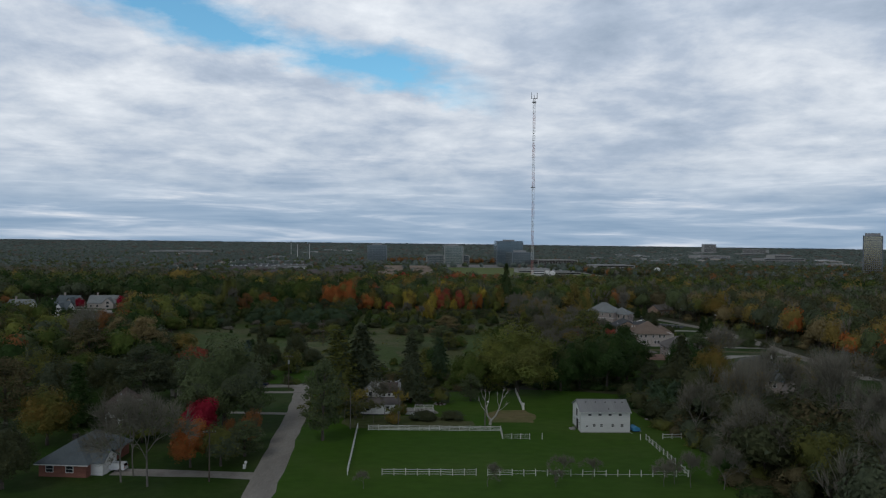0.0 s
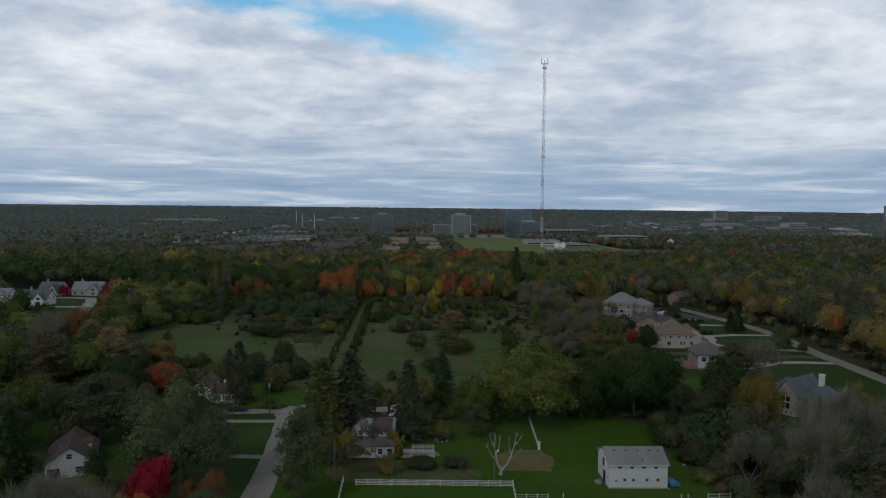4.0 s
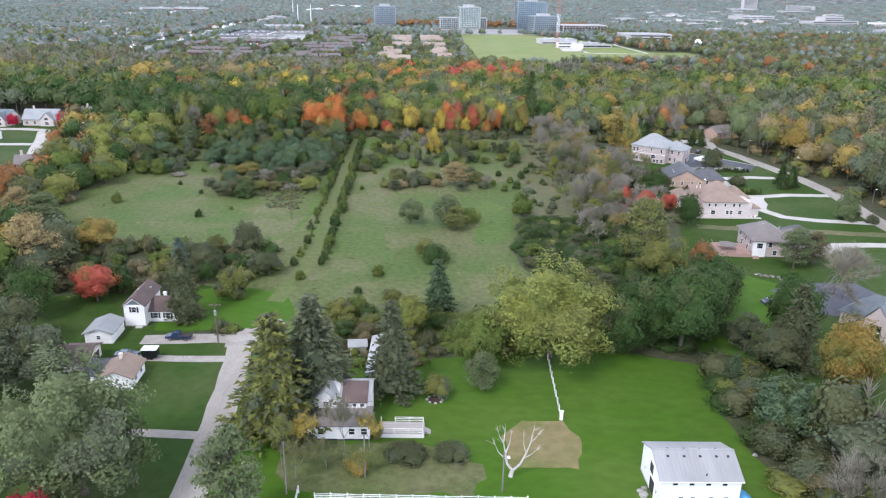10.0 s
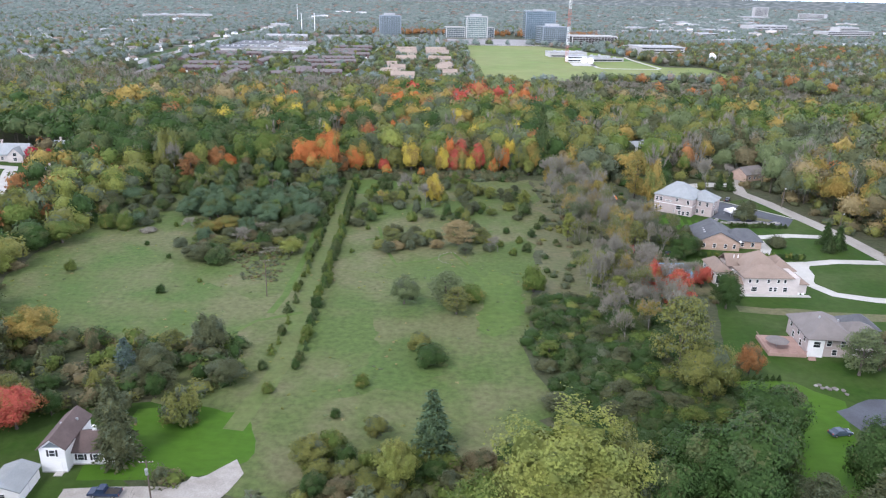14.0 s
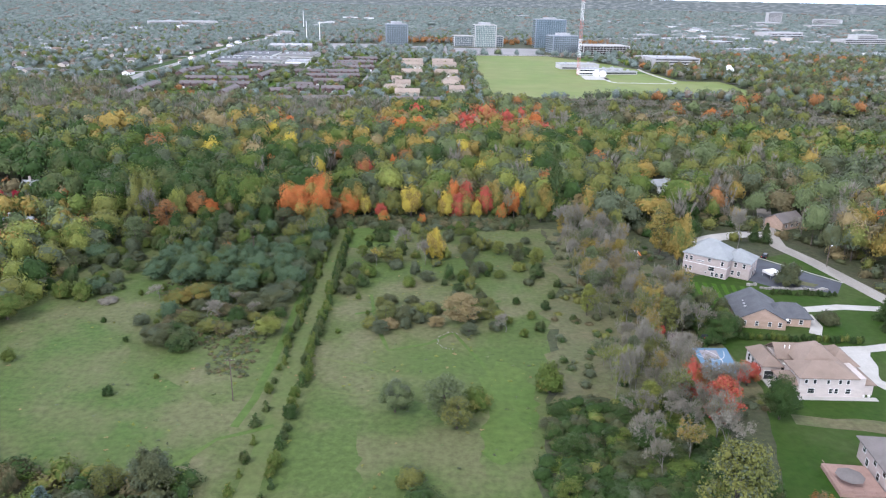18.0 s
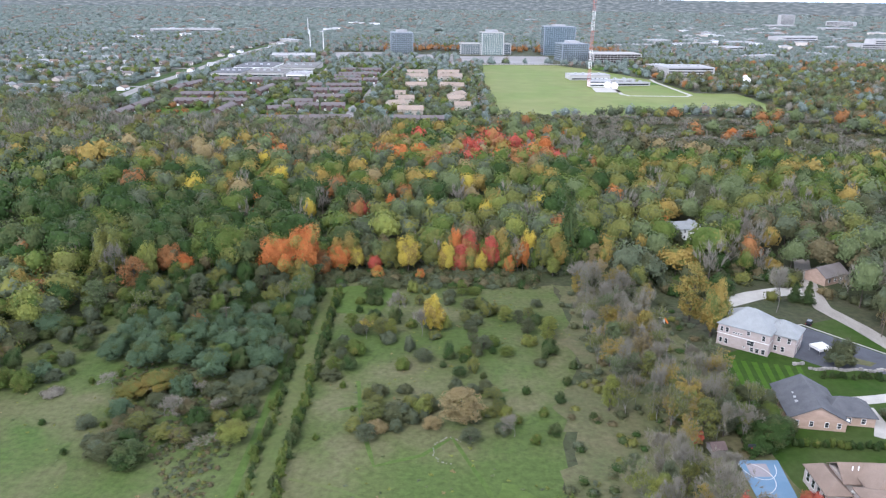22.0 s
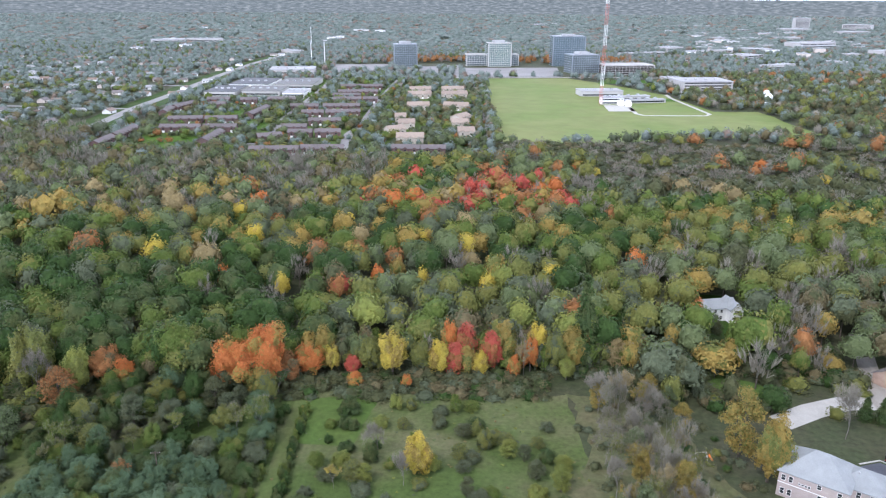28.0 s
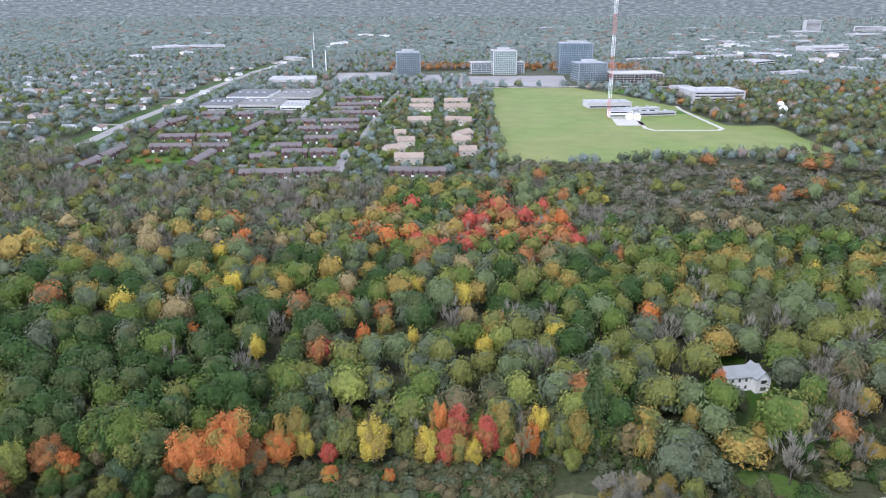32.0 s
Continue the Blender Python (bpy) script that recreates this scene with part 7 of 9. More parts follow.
for row in ((135, 1268, 191, 1276, 7, 30, PRECAST, FLAT_ROOF), (157, 1222, 220, 1245, 5, 10, PRECAST, FLAT_ROOF), (151, 1194, 178, 1197, 8, 12, WHITE, FLAT_ROOF), (181, 1204, 234, 1218, 4, 10, PRECAST, FLAT_ROOF), (287, 1350, 360, 1360, 12, 55, PRECAST, FLAT_ROOF), (288, 1454, 316, 1458, 6, 30, PRECAST, FLAT_ROOF)):
    flat_building(*row, "white flat-roofed broadcasting station building")
DULL_ROOF = mat("grey_gravel_roof", (0.185, 0.185, 0.18), (0.145, 0.145, 0.14), var=0.15, scale=0.3, scale2=0.03, bump=0.05)
flat_building(-358, 1226, -318, 1228, 6, 70, PRECAST, GREY_ROOF, "shopping hall with a dark grey flat roof")
flat_building(-312, 1238, -262, 1240, 6, 58, PRECAST, DULL_ROOF, "shopping hall with a grey gravel roof")
flat_building(-354, 1312, -298, 1314, 6, 84, WHITE, GREY_ROOF, "large shopping hall with a dark grey flat roof")
flat_building(-290, 1318, -236, 1320, 6, 84, PRECAST, DULL_ROOF, "long shopping hall with a grey gravel roof")
flat_building(-256, 1232, -228, 1233, 5, 50, WHITE, FLAT_ROOF, "small shop building with a pale flat roof")
for row in ((-354, 1513, -280, 1525, 7, 60), (-407, 1986, -451, 2029, 6, 30), (-849, 2189, -778, 2230, 14, 36), (-778, 2235, -691, 2246, 15, 36), (175, 2099, 215, 2107, 8, 40), (549, 1899, 606, 1949, 8, 50), (631, 2132, 693, 2143, 8, 50), (782, 2205, 890, 2254, 18, 50), (507, 1678, 591, 1732, 7, 18), (675, 1800, 710, 1784, 7, 18)):
    flat_building(*row, PRECAST, FLAT_ROOF, "pale low commercial building in the suburb")
for row in ((1050, 3035, 1148, 3043, 14, 60), (1148, 3192, 1202, 3196, 45, 25), (1295, 3141, 1373, 3087, 25, 50), (872, 2596, 939, 2604, 10, 40), (436, 2991, 556, 3067, 8, 40), (780, 3427, 873, 3365, 8, 40), (881, 3107, 942, 3054, 8, 30), (198, 3413, 319, 3512, 8, 40)):
    flat_building(*row, PRECAST, FLAT_ROOF, "pale building in the far suburb")
for row in ((439, 2115, 488, 2157, 10, 40), (480, 2074, 597, 2127, 6, 20), (230, 2547, 319, 2608, 8, 30), (314, 1996, 423, 2047, 5, 20), (865, 1970, 1004, 2020, 16, 40), (777, 2184, 882, 2222, 12, 40), (1175, 2866, 1276, 2893, 14, 40), (905, 1990, 960, 2010, 26, 30)):
    flat_building(*row, PRECAST, FLAT_ROOF, "pale office building beyond the woods")
for x, y, r, z in ((357, 1212, 5.0, 9.0), (372, 1262, 4.2, 8.0), (344, 1180, 3.6, 4.5)):
    d = thing("satellite_dome", x, y, 0, 0, "round white satellite dome on a steel stand", "dome", "satellite domes")
    part("dome", Shape().tube([(0, 0, z + r * math.sin(a)) for a in [math.pi * (k / 8 - 0.5) for k in range(9)]], [max(0.05, r * math.cos(math.pi * (k / 8 - 0.5))) for k in range(9)], 14), WHITE, d)
    part("stand", Shape().tube([(0, 0, 0), (0, 0, z - r + 0.4)], [r * 0.6, r * 0.4], 8), STEEL, d)
for x, y in ((172, 1183), (180, 1178)):
    d = thing("satellite_dish", x, y, 0.5, 0, "white satellite dish on the station pad", "dish", "satellite dishes")
    part("reflector", Shape().tube([(0, 0.5, 2.2), (0, -0.4, 3.0), (0, -1.4, 3.6)], [0.5, 3.2, 4.6], 16), WHITE, d)
    part("mount", Shape().tube([(0, 0.5, 0), (0, 0.5, 2.4)], [0.6, 0.4], 8), STEEL, d)
for x, y, h in ((-292, 1670, 42), (-329, 1722, 40), (-447, 2238, 46)):
    p = thing("tall_pole", x, y, ground_height(x, y), 0, "tall slim white lighting pole", "pole", "tall poles")
    part("pole", Shape().tube([(0, 0, 0), (0, 0, h)], [0.9, 0.6], 8), WHITE, p)
    part("head", Shape().tube([(0, 0, h), (0, 0, h + 1.5)], [1.6, 1.6], 8), STEEL, p)


def terrace(x0, y0, x1, y1, wall, roof, label, group, h=5.2, d=10.0, rise=2.4):
    """A row of joined two-storey homes."""
    w, ang = math.hypot(x1 - x0, y1 - y0), math.degrees(math.atan2(y1 - y0, x1 - x0))
    b = thing("terrace", x0, y0, 0.2, ang, label, "terrace", group)
    part("wall", Shape().gable_wall(0, 0, w, d, 0, h, rise, "x"), wall, b)
    part("roof", Shape().gable(0, 0, w, d, h, rise, "x", 0.6, 0.3), roof, b)
    n = max(2, int(w / 7))
    for k in range(n):
        u = (k + 0.5) * w / n
        part("gable_bay", Shape().gable_wall(u - 1.6, -0.8, u + 1.6, 3, 0, h - 0.2, 1.3, "y"), wall, b)
        part("bay_roof", Shape().gable(u - 1.6, -0.8, u + 1.6, 4, h - 0.2, 1.4, "y", 0.3, 0.2), roof, b)
        part("garage_door", Shape().box(u - 1.2, -0.95, 0, u + 1.2, -0.8, 2.2), WHITE, b, "white garage door")
        part("window", Shape().box(u - 0.8, -0.92, 3.2, u + 0.8, -0.8, 4.4), GLASS, b)
    ROOFS.append((min(x0, x1) - 2, max(x0, x1) + 2, min(y0, y1) - 5, max(y0, y1) + d + 2))


MAROON = "maroon brick terrace with brown roof and white garage doors"
for row in ((-179, 823, -136, 827), (-134, 828, -99, 831), (-185, 859, -145, 864), (-144, 868, -109, 872), (-222, 818, -192, 821), (-319, 876, -321, 910), (-321, 915, -324, 962), (-303, 959, -265, 963), (-262, 963, -231, 967), (-315, 1008, -282, 1015), (-278, 1012, -247, 1019), (-335, 1056, -342, 1092), (-339, 1093, -332, 1131)):
    terrace(*row, TOWN_BRICK, TOWN_ROOF, MAROON, "maroon terraces")
for row in ((-310, 1117, -294, 1119), (-329, 1157, -303, 1161), (-239, 1047, -236, 1106), (-233, 897, -234, 945), (-194, 917, -175, 927), (-174, 942, -152, 944), (-149, 945, -126, 948), (-187, 970, -164, 972), (-170, 1009, -138, 1013), (-190, 1063, -167, 1066), (-164, 1066, -128, 1075), (-214, 1109, -183, 1113), (-177, 1113, -136, 1119)):
    terrace(*row, TOWN_BRICK, TOWN_ROOF, MAROON, "maroon terraces")
for row in ((-177, 1173, -144, 1177), (-141, 1178, -124, 1181), (-185, 1245, -134, 1253), (-185, 1210, -151, 1214), (-194, 1306, -136, 1315), (-69, 876, -46, 875), (-44, 875, -24, 877), (-288, 1158, -269, 1161), (-257, 1167, -224, 1171)):
    terrace(*row, TOWN_BRICK, TOWN_ROOF, MAROON, "maroon terraces")
COND_WALL = mat("cream_terrace_stucco", (0.46, 0.41, 0.35), (0.40, 0.355, 0.30), var=0.1, scale=1, scale2=0.1, bump=0.1)
COND_ROOF = mat("pinkish_tan_shingles", (0.33, 0.27, 0.22), (0.28, 0.225, 0.185), var=0.12, scale=0.6, scale2=0.05, bump=0.1)
for row in ((-70, 920, -46, 922), (-80, 955, -66, 965), (-77, 997, -61, 999), (-85, 1036, -74, 1037), (-81, 1122, -56, 1125), (-40, 1127, -12, 1123), (-24, 1003, -8, 1005), (-17, 1034, -6, 1052), (-16, 955, -1, 957), (-90, 1223, -61, 1227), (-47, 1228, -15, 1233), (-93, 1274, -65, 1278), (-50, 1280, -21, 1284)):
    terrace(*row, COND_WALL, COND_ROOF, "cream stucco terrace with a tan roof", "cream terraces", 6.0, 13.0, 3.4)


# small houses of the western and eastern suburb
rng = random.Random(33)
SUB = []
for k, (wall, roof) in enumerate(((SIDING, GREY_SHINGLE), (SIDING, FLAT_ROOF), (CREAM, TAUPE_SHINGLE), (SIDING, TAN_SHINGLE))):
    SUB.append((Shape().gable_wall(-6, -4.5, 6, 4.5, 0, 3.2, 2.0, "x").mesh("wall", wall), Shape().gable(-6, -4.5, 6, 4.5, 3.2, 2.2, "x", 0.5, 0.25).mesh("roof", roof), Shape().box(-4.5, -4.65, 1.0, -2.5, -4.5, 2.3).mesh("window", GLASS), Shape().box(1.5, -4.65, 0, 4.5, -4.5, 2.3).mesh("garage_door", WHITE)))
for k in range(330):
    if k < 240:
        x, y = rng.uniform(-950, -398), rng.choice((925, 1000, 1075, 1150, 1225, 1300, 1385, 1470, 1560, 1660, 1780, 1900)) + rng.uniform(-8, 8)
    else:
        x, y = rng.uniform(420, 1250), rng.uniform(1750, 2900)
    if abs(x) > 0.62 * y + 20 or any(x0 - 10 < x < x1 + 10 and y0 - 10 < y < y1 + 10 for x0, x1, y0, y1 in ROOFS):
        continue
    h = thing("suburban_house", x, y, ground_height(x, y), rng.choice((0, 90, 5, -4)) + rng.uniform(-4, 4), "small pale house with a gabled roof among trees", "house", "suburban houses", scale=(1.1, 1.05, 1.05))
    for me in rng.choice(SUB):
        part(me.name.split(".")[0], me, None, h)
    ROOFS.append((x - 6, x + 6, y - 12, y + 5))
# pale flat-roofed buildings scattered through the far suburb
for k in range(64):
    x, y = (rng.uniform(330, 1250), rng.uniform(1640, 3000)) if k < 50 else (rng.uniform(-1100, -300), rng.uniform(2000, 3200))
    if abs(x) > 0.6 * y:
        continue
    b = thing("commercial_building", x, y, ground_height(x, y), rng.uniform(-12, 12), "pale flat-roofed commercial building in the far suburb", "building", "far commercial buildings")
    w, d, h = rng.uniform(22, 60), rng.uniform(16, 34), rng.uniform(6, 13)
    part("wall", Shape().box(-w / 2, -d / 2, 0, w / 2, d / 2, h), rng.choice((PRECAST, WHITE, CREAM, SIDING)), b)
    part("roof", Shape().box(-w / 2 - 0.3, -d / 2 - 0.3, h, w / 2 + 0.3, d / 2 + 0.3, h + 0.6), FLAT_ROOF, b)
    part("window_band", Shape().box(-w * 0.45, -d / 2 - 0.1, 1.6, w * 0.45, -d / 2, 3.4), GLASS, b)
    part("roof_unit", Shape().box(-w * 0.1, -2, h + 0.6, w * 0.12, 3, h + 2.6), STEEL, b)
    ROOFS.append((x - w / 2, x + w / 2, y - d / 2 - 22, y + d / 2))
for ob in bpy.data.objects:
    if ob not in EARLIER and ob.parent is None:
        ob.location.z -= DIP

# ---- named trees, from the roadside northwards ----
for row in (
    ("round", "crimson", -55.3, 173.2, 11.3, 9.2, "on the lawn"), ("round", "orange", -52, 157, 11.4, 8.6, "beside the drive"), ("oval", "rust", -43.8, 173.6, 8.4, 5.8, "by the road"), ("oval", "rust", -48.6, 174.3, 6.6, 4.2, "on the lawn"),
    ("round", "olive", -46.1, 158, 9.0, 9.0, "beside the drive"), ("airy", "sage", -43, 165, 7.6, 8.6, "by the road"), ("spread", "sage", -54, 188, 22.5, 22.0, "on the lawn"), ("airy", "moss", -84, 213, 16.5, 15, "behind the house"),
    ("round", "moss", -77, 219, 14, 13, "behind the house"), ("spruce", "pine", -70.5, 182.5, 9.2, 7.0, "beside the house"), ("round", "lime", -69, 175, 6.5, 9.0, "beside the house"), ("feathery", "sage", -56, 145, 17, 15, "beside the drive"), ("feathery", "tan", -61, 151, 14, 12, "beside the drive"),
    ("airy", "sage", -28.4, 178.3, 18.5, 10, "on the verge"), ("spruce", "olive", -28.6, 206, 23, 17, "beside the farmhouse"), ("spruce", "moss", -23, 212, 24, 16, "behind the farmhouse"), ("spruce", "spruce", -31, 214, 17, 10, "beside the farmhouse"),
    ("spruce", "moss", -9.4, 219.5, 20, 11, "behind the farmhouse"), ("round", "lime", -7.4, 246, 10, 8.5, "at the edge of the meadow"), ("spruce", "pine", -1.2, 255, 15, 9.0, "at the edge of the meadow"), ("spread", "lime", 23, 236, 21, 26, "over the paddock"),
):
    tree(*row)
for row in (
    ("spread", "olive", 32, 239, 17, 13, "over the paddock"), ("round", "green", 7.5, 231, 14, 12, "at the lawn's edge"), ("round", "dark", 37, 238, 16, 13, "at the lawn's edge"), ("round", "scrub", 45, 244, 15, 12, "at the lawn's edge"),
    ("round", "dark", 52, 240, 20, 16, "at the lawn's edge"), ("round", "scrub", 59, 252, 15, 12, "at the lawn's edge"), ("round", "bronze", 78.5, 222, 18, 12, "beside the tudor house"), ("pine", "pine", 62.5, 211, 11, 12, "at the hedge"),
    ("feathery", "tan", 64, 167, 20, 17, "along the hedge"), ("feathery", "brown", 59.5, 181, 14, 11, "along the hedge"), ("feathery", "scrub", 73, 178, 21, 17, "along the hedge"), ("feathery", "brown", 63, 152, 15, 13, "along the hedge"),
    ("round", "olive", 70, 140, 15, 13, "along the hedge"), ("feathery", "tan", 76, 196, 17, 13, "along the hedge"), ("feathery", "twig", 86, 168, 22, 16, "along the hedge"), ("feathery", "brown", 96, 186, 20, 15, "along the hedge"), ("feathery", "twig", 84, 148, 20, 15, "along the hedge"), ("feathery", "olive", 74, 133, 17, 14, "along the hedge"), ("round", "red", -85, 260, 10.5, 10.5, "in the garden"), ("spruce", "scrub", -60.2, 251.0, 18, 8.5, "beside the white house"),
    ("oval", "scrub", -57, 294.6, 11, 8.5, "at the edge of the meadow"), ("pine", "olive", -52.9, 264, 9.6, 8, "behind the white house"), ("airy", "tan", -107, 273, 18, 14, "at the edge of the meadow"), ("round", "gold", -102, 298, 10, 12, "at the edge of the meadow"),
):
    tree(*row)
for row in (
    ("round", "gold", -126, 272, 13, 12, "in the gardens"), ("spruce", "blue", -73, 284, 9, 6.5, "behind the white house"), ("round", "dark", -96, 250, 14, 12, "in the gardens"), ("round", "scrub", -66, 284, 8, 9, "behind the white house"),
    ("round", "scrub", -48, 280, 7, 8, "behind the white house"), ("airy", "olive", 55, 288, 21, 14, "at the edge of the scrub"),
    ("round", "olive", 58, 280, 15, 12, "at the edge of the scrub"), ("oval", "red", 61.4, 338, 12, 7.5, "among bare trees"), ("airy", "red", 65, 327, 13, 9, "beside the court"), ("round", "red", 78.4, 347, 8, 6.5, "beside the mansion"), ("round", "dark", 80.5, 331, 12, 9, "beside the mansion"), ("bare", "twig", 72, 334, 13, 9, "beside the mansion"),
    ("round", "rust", 72.5, 291, 9, 7, "beside the deck"), 
    
):
    tree(*row)
for row in (
    
    ("column", "olive", -133, 470, 26, 12, "at the edge of the woods"), ("spruce", "spruce", 44, 502, 33, 11, "at the edge of the woods"), ("oval", "yellow", -8.3, 435, 13, 8.5, "in the meadow"), 
    ("feathery", "twig", 113.6, 459, 16, 11, "beside the mansion"), ("round", "sage", -12, 328, 9, 9, "in the meadow"), ("airy", "sage", 0, 328, 10, 11, "in the meadow"),
    ("airy", "olive", 3, 322, 8, 8, "in the meadow"), ("shrub", "green", 7, 332, 6, 9, "in the meadow"), ("pine", "green", 26, 340, 9, 8, "at the edge of the meadow"), ("shrub", "dark", -3, 292, 6, 9, "in the meadow"),
    ("shrub", "olive", -6, 300, 5, 7, "in the meadow"), ("pine", "scrub", 118, 420, 10, 9, "beside the forecourt"), ("spruce", "spruce", 128, 468, 9, 5, "beside the lane"), ("spruce", "spruce", 124, 470, 8, 5, "beside the lane"),
):
    tree(*row)
for row in (
    ("spruce", "dark", 137, 392, 9, 6, "on the lawn"), ("spruce", "dark", 139, 387, 9, 6, "on the lawn"), ("spruce", "spruce", 134.5, 384, 6, 5, "on the lawn"), ("shrub", "scrub", 118, 388, 5, 8, "on the lawn"),
    ("airy", "sage", 99.5, 293, 12, 10, "beside the deck"), ("airy", "brown", 106, 296, 10, 9, "beside the deck"), ("airy", "scrub", 72, 270, 9, 9, "on the lawn"), ("feathery", "tan", 92, 262, 17, 18, "beside the yard"),
    ("round", "dark", 78, 246, 17, 12, "beside the tudor house"), ("spruce", "scrub", 73.5, 234, 19, 11, "beside the tudor house"), ("airy", "moss", 66, 240, 9, 8, "on the lawn"), ("round", "dark", 44, 243, 18, 14, "at the lawn's edge"), ("round", "dark", 57, 247, 19, 15, "at the lawn's edge"), ("round", "dark", 63, 258, 17, 14, "at the lawn's edge"), ("round", "scrub", 70, 232, 11, 11, "beside the tudor house"), ("sparse", "gold", 104, 222, 14, 9, "beside the tudor house"), ("spruce", "pine", 58.5, 226, 7, 4.5, "at the hedge"),
    ("shrub", "lime", 55.5, 222, 3.5, 5, "at the hedge"), ("shrub", "scrub", 57, 203, 6, 9, "along the hedge"), ("shrub", "scrub", 60, 196, 6, 9, "along the hedge"), ("shrub", "dark", 66, 222, 6, 8, "at the hedge"),
    ("pine", "sage", 139, 342, 11, 8, "on the lawn"), ("shrub", "scrub", 146, 338, 4, 5, "by the lane"), ("round", "scrub", -99, 224, 13, 12, "in the gardens"), ("round", "green", -112, 232, 12, 13, "in the gardens"),
):
    tree(*row)
for row in (
    ("round", "scrub", -92, 236, 13, 12, "in the gardens"), ("pine", "scrub", -88, 206, 10, 8, "behind the house"), ("shrub", "scrub", -5, 199, 3, 8, "below the deck"), ("shrub", "scrub", 2, 199.5, 2.6, 7, "below the deck"),
    ("shrub", "olive", -0.5, 219, 5, 6, "on the lawn"), ("airy", "sage", 8, 222, 8, 7, "at the lawn's edge"), ("sapling", "yellow", -21, 198, 8, 5, "before the farmhouse"), ("feathery", "olive", -15.5, 199, 9.5, 7, "before the farmhouse"), ("sapling", "lime", -25.5, 196, 9, 4.5, "before the farmhouse"), ("sapling", "olive", -18, 194.5, 6, 4.5, "before the farmhouse"), ("sapling", "yellow", -11.5, 199, 8, 4, "before the farmhouse"), ("sapling", "olive", -22.5, 193, 6, 5, "before the farmhouse"), ("sapling", "lime", -12.5, 193.5, 5, 4, "before the farmhouse"),
    ("shrub", "olive", -26.5, 200.5, 5, 4.5, "before the farmhouse"), ("shrub", "gold", -13, 195, 4, 4.5, "before the farmhouse"), ("shrub", "gold", -10.8, 204.5, 3.4, 2.6, "beside the farmhouse"),
):
    tree(*row)
for row in (
    ("oval", "lime", -118, 470, 17, 9, "at the edge of the woods"), ("oval", "orange", 88, 527, 15, 7, "beside the woodland house"), ("round", "moss", 92, 521, 13, 9, "before the woodland house"), ("round", "green", 104, 510, 11, 12, "before the woodland house"),
):
    tree(*row)
for row in (
    ("round", "bronze", -89, 172, 14, 12, "beside the brick house"), ("round", "scrub", -82, 143, 13, 12, "beside the brick house"), ("spruce", "dark", -90, 188, 16, 10, "behind the brick house"), ("airy", "brown", -107, 187, 17, 15, "in the gardens"),
    ("round", "olive", -119, 222, 16, 14, "in the gardens"), ("feathery", "twig", -130, 284, 19, 16, "in the gardens"), ("airy", "brown", -122, 262, 18, 15, "in the gardens"), ("round", "moss", -103, 205, 15, 14, "in the gardens"), ("feathery", "twig", -62, 147.5, 16, 13, "beside the drive"),
):
    tree(*row)
for row in (
    ("round", "rust", -157.8, 351, 13, 13, "beside the estate houses"), ("round", "lime", -143.3, 353, 9, 10.6, "beside the estate houses"), ("round", "olive", -157.5, 386, 15, 17, "beside the estate houses"), ("oval", "gold", -162.9, 464, 12, 8.5, "at the edge of the woods"), ("round", "dark", -188, 378, 12, 11, "beside the estate houses"), ("airy", "tan", -135.5, 317, 13, 11, "at the edge of the meadow"),
    ("airy", "sage", -126, 314, 12, 13, "at the edge of the meadow"), ("round", "green", -133.6, 372, 9, 13, "at the edge of the meadow"), ("oval", "lime", -133.8, 474, 20, 13, "at the edge of the woods"), ("airy", "rust", -119.9, 462, 13, 11, "at the edge of the woods"), ("round", "scrub", -137.5, 416, 7, 14, "at the side of the meadow"), ("round", "pine", -129.6, 424, 7, 12, "at the side of the meadow"), ("round", "dark", -137.9, 364, 7, 10, "at the side of the meadow"),
):
    tree(*row)
# the bright row along the front of the woods
for row in (
    ("round", "orange", -67.5, 475, 22, 15), ("round", "orange", -60.5, 479, 25, 15), ("oval", "gold", -61, 473.5, 12, 8), ("oval", "rust", -54.3, 481, 12, 7.5), ("round", "rust", -112, 477, 15, 11), ("oval", "orange", -106, 476, 11, 7), ("round", "green", -88, 481, 24, 17), ("oval", "rust", -76, 474, 8, 5), ("round", "orange", -48.4, 486, 14, 9.5),
    ("oval", "gold", -44.5, 494, 16, 6.5), ("oval", "yellow", -41, 489, 11, 4.5), ("round", "red", -34.1, 488, 8, 5.6), ("oval", "orange", -31.6, 479, 7, 4.4), ("oval", "olive", -29, 492, 14, 8), ("oval", "yellow", -20.7, 489, 17, 8.5), ("oval", "orange", -15, 480, 5.5, 2.8), ("oval", "olive", -11, 492, 13, 7.5), ("oval", "yellow", -4.5, 490, 14, 7),
):
    kind, hue, x, y, h, w = row
    tree(kind, hue, x, y, h * 0.93, w * (1.3 if kind == "oval" else 1.05), "at the edge of the woods")
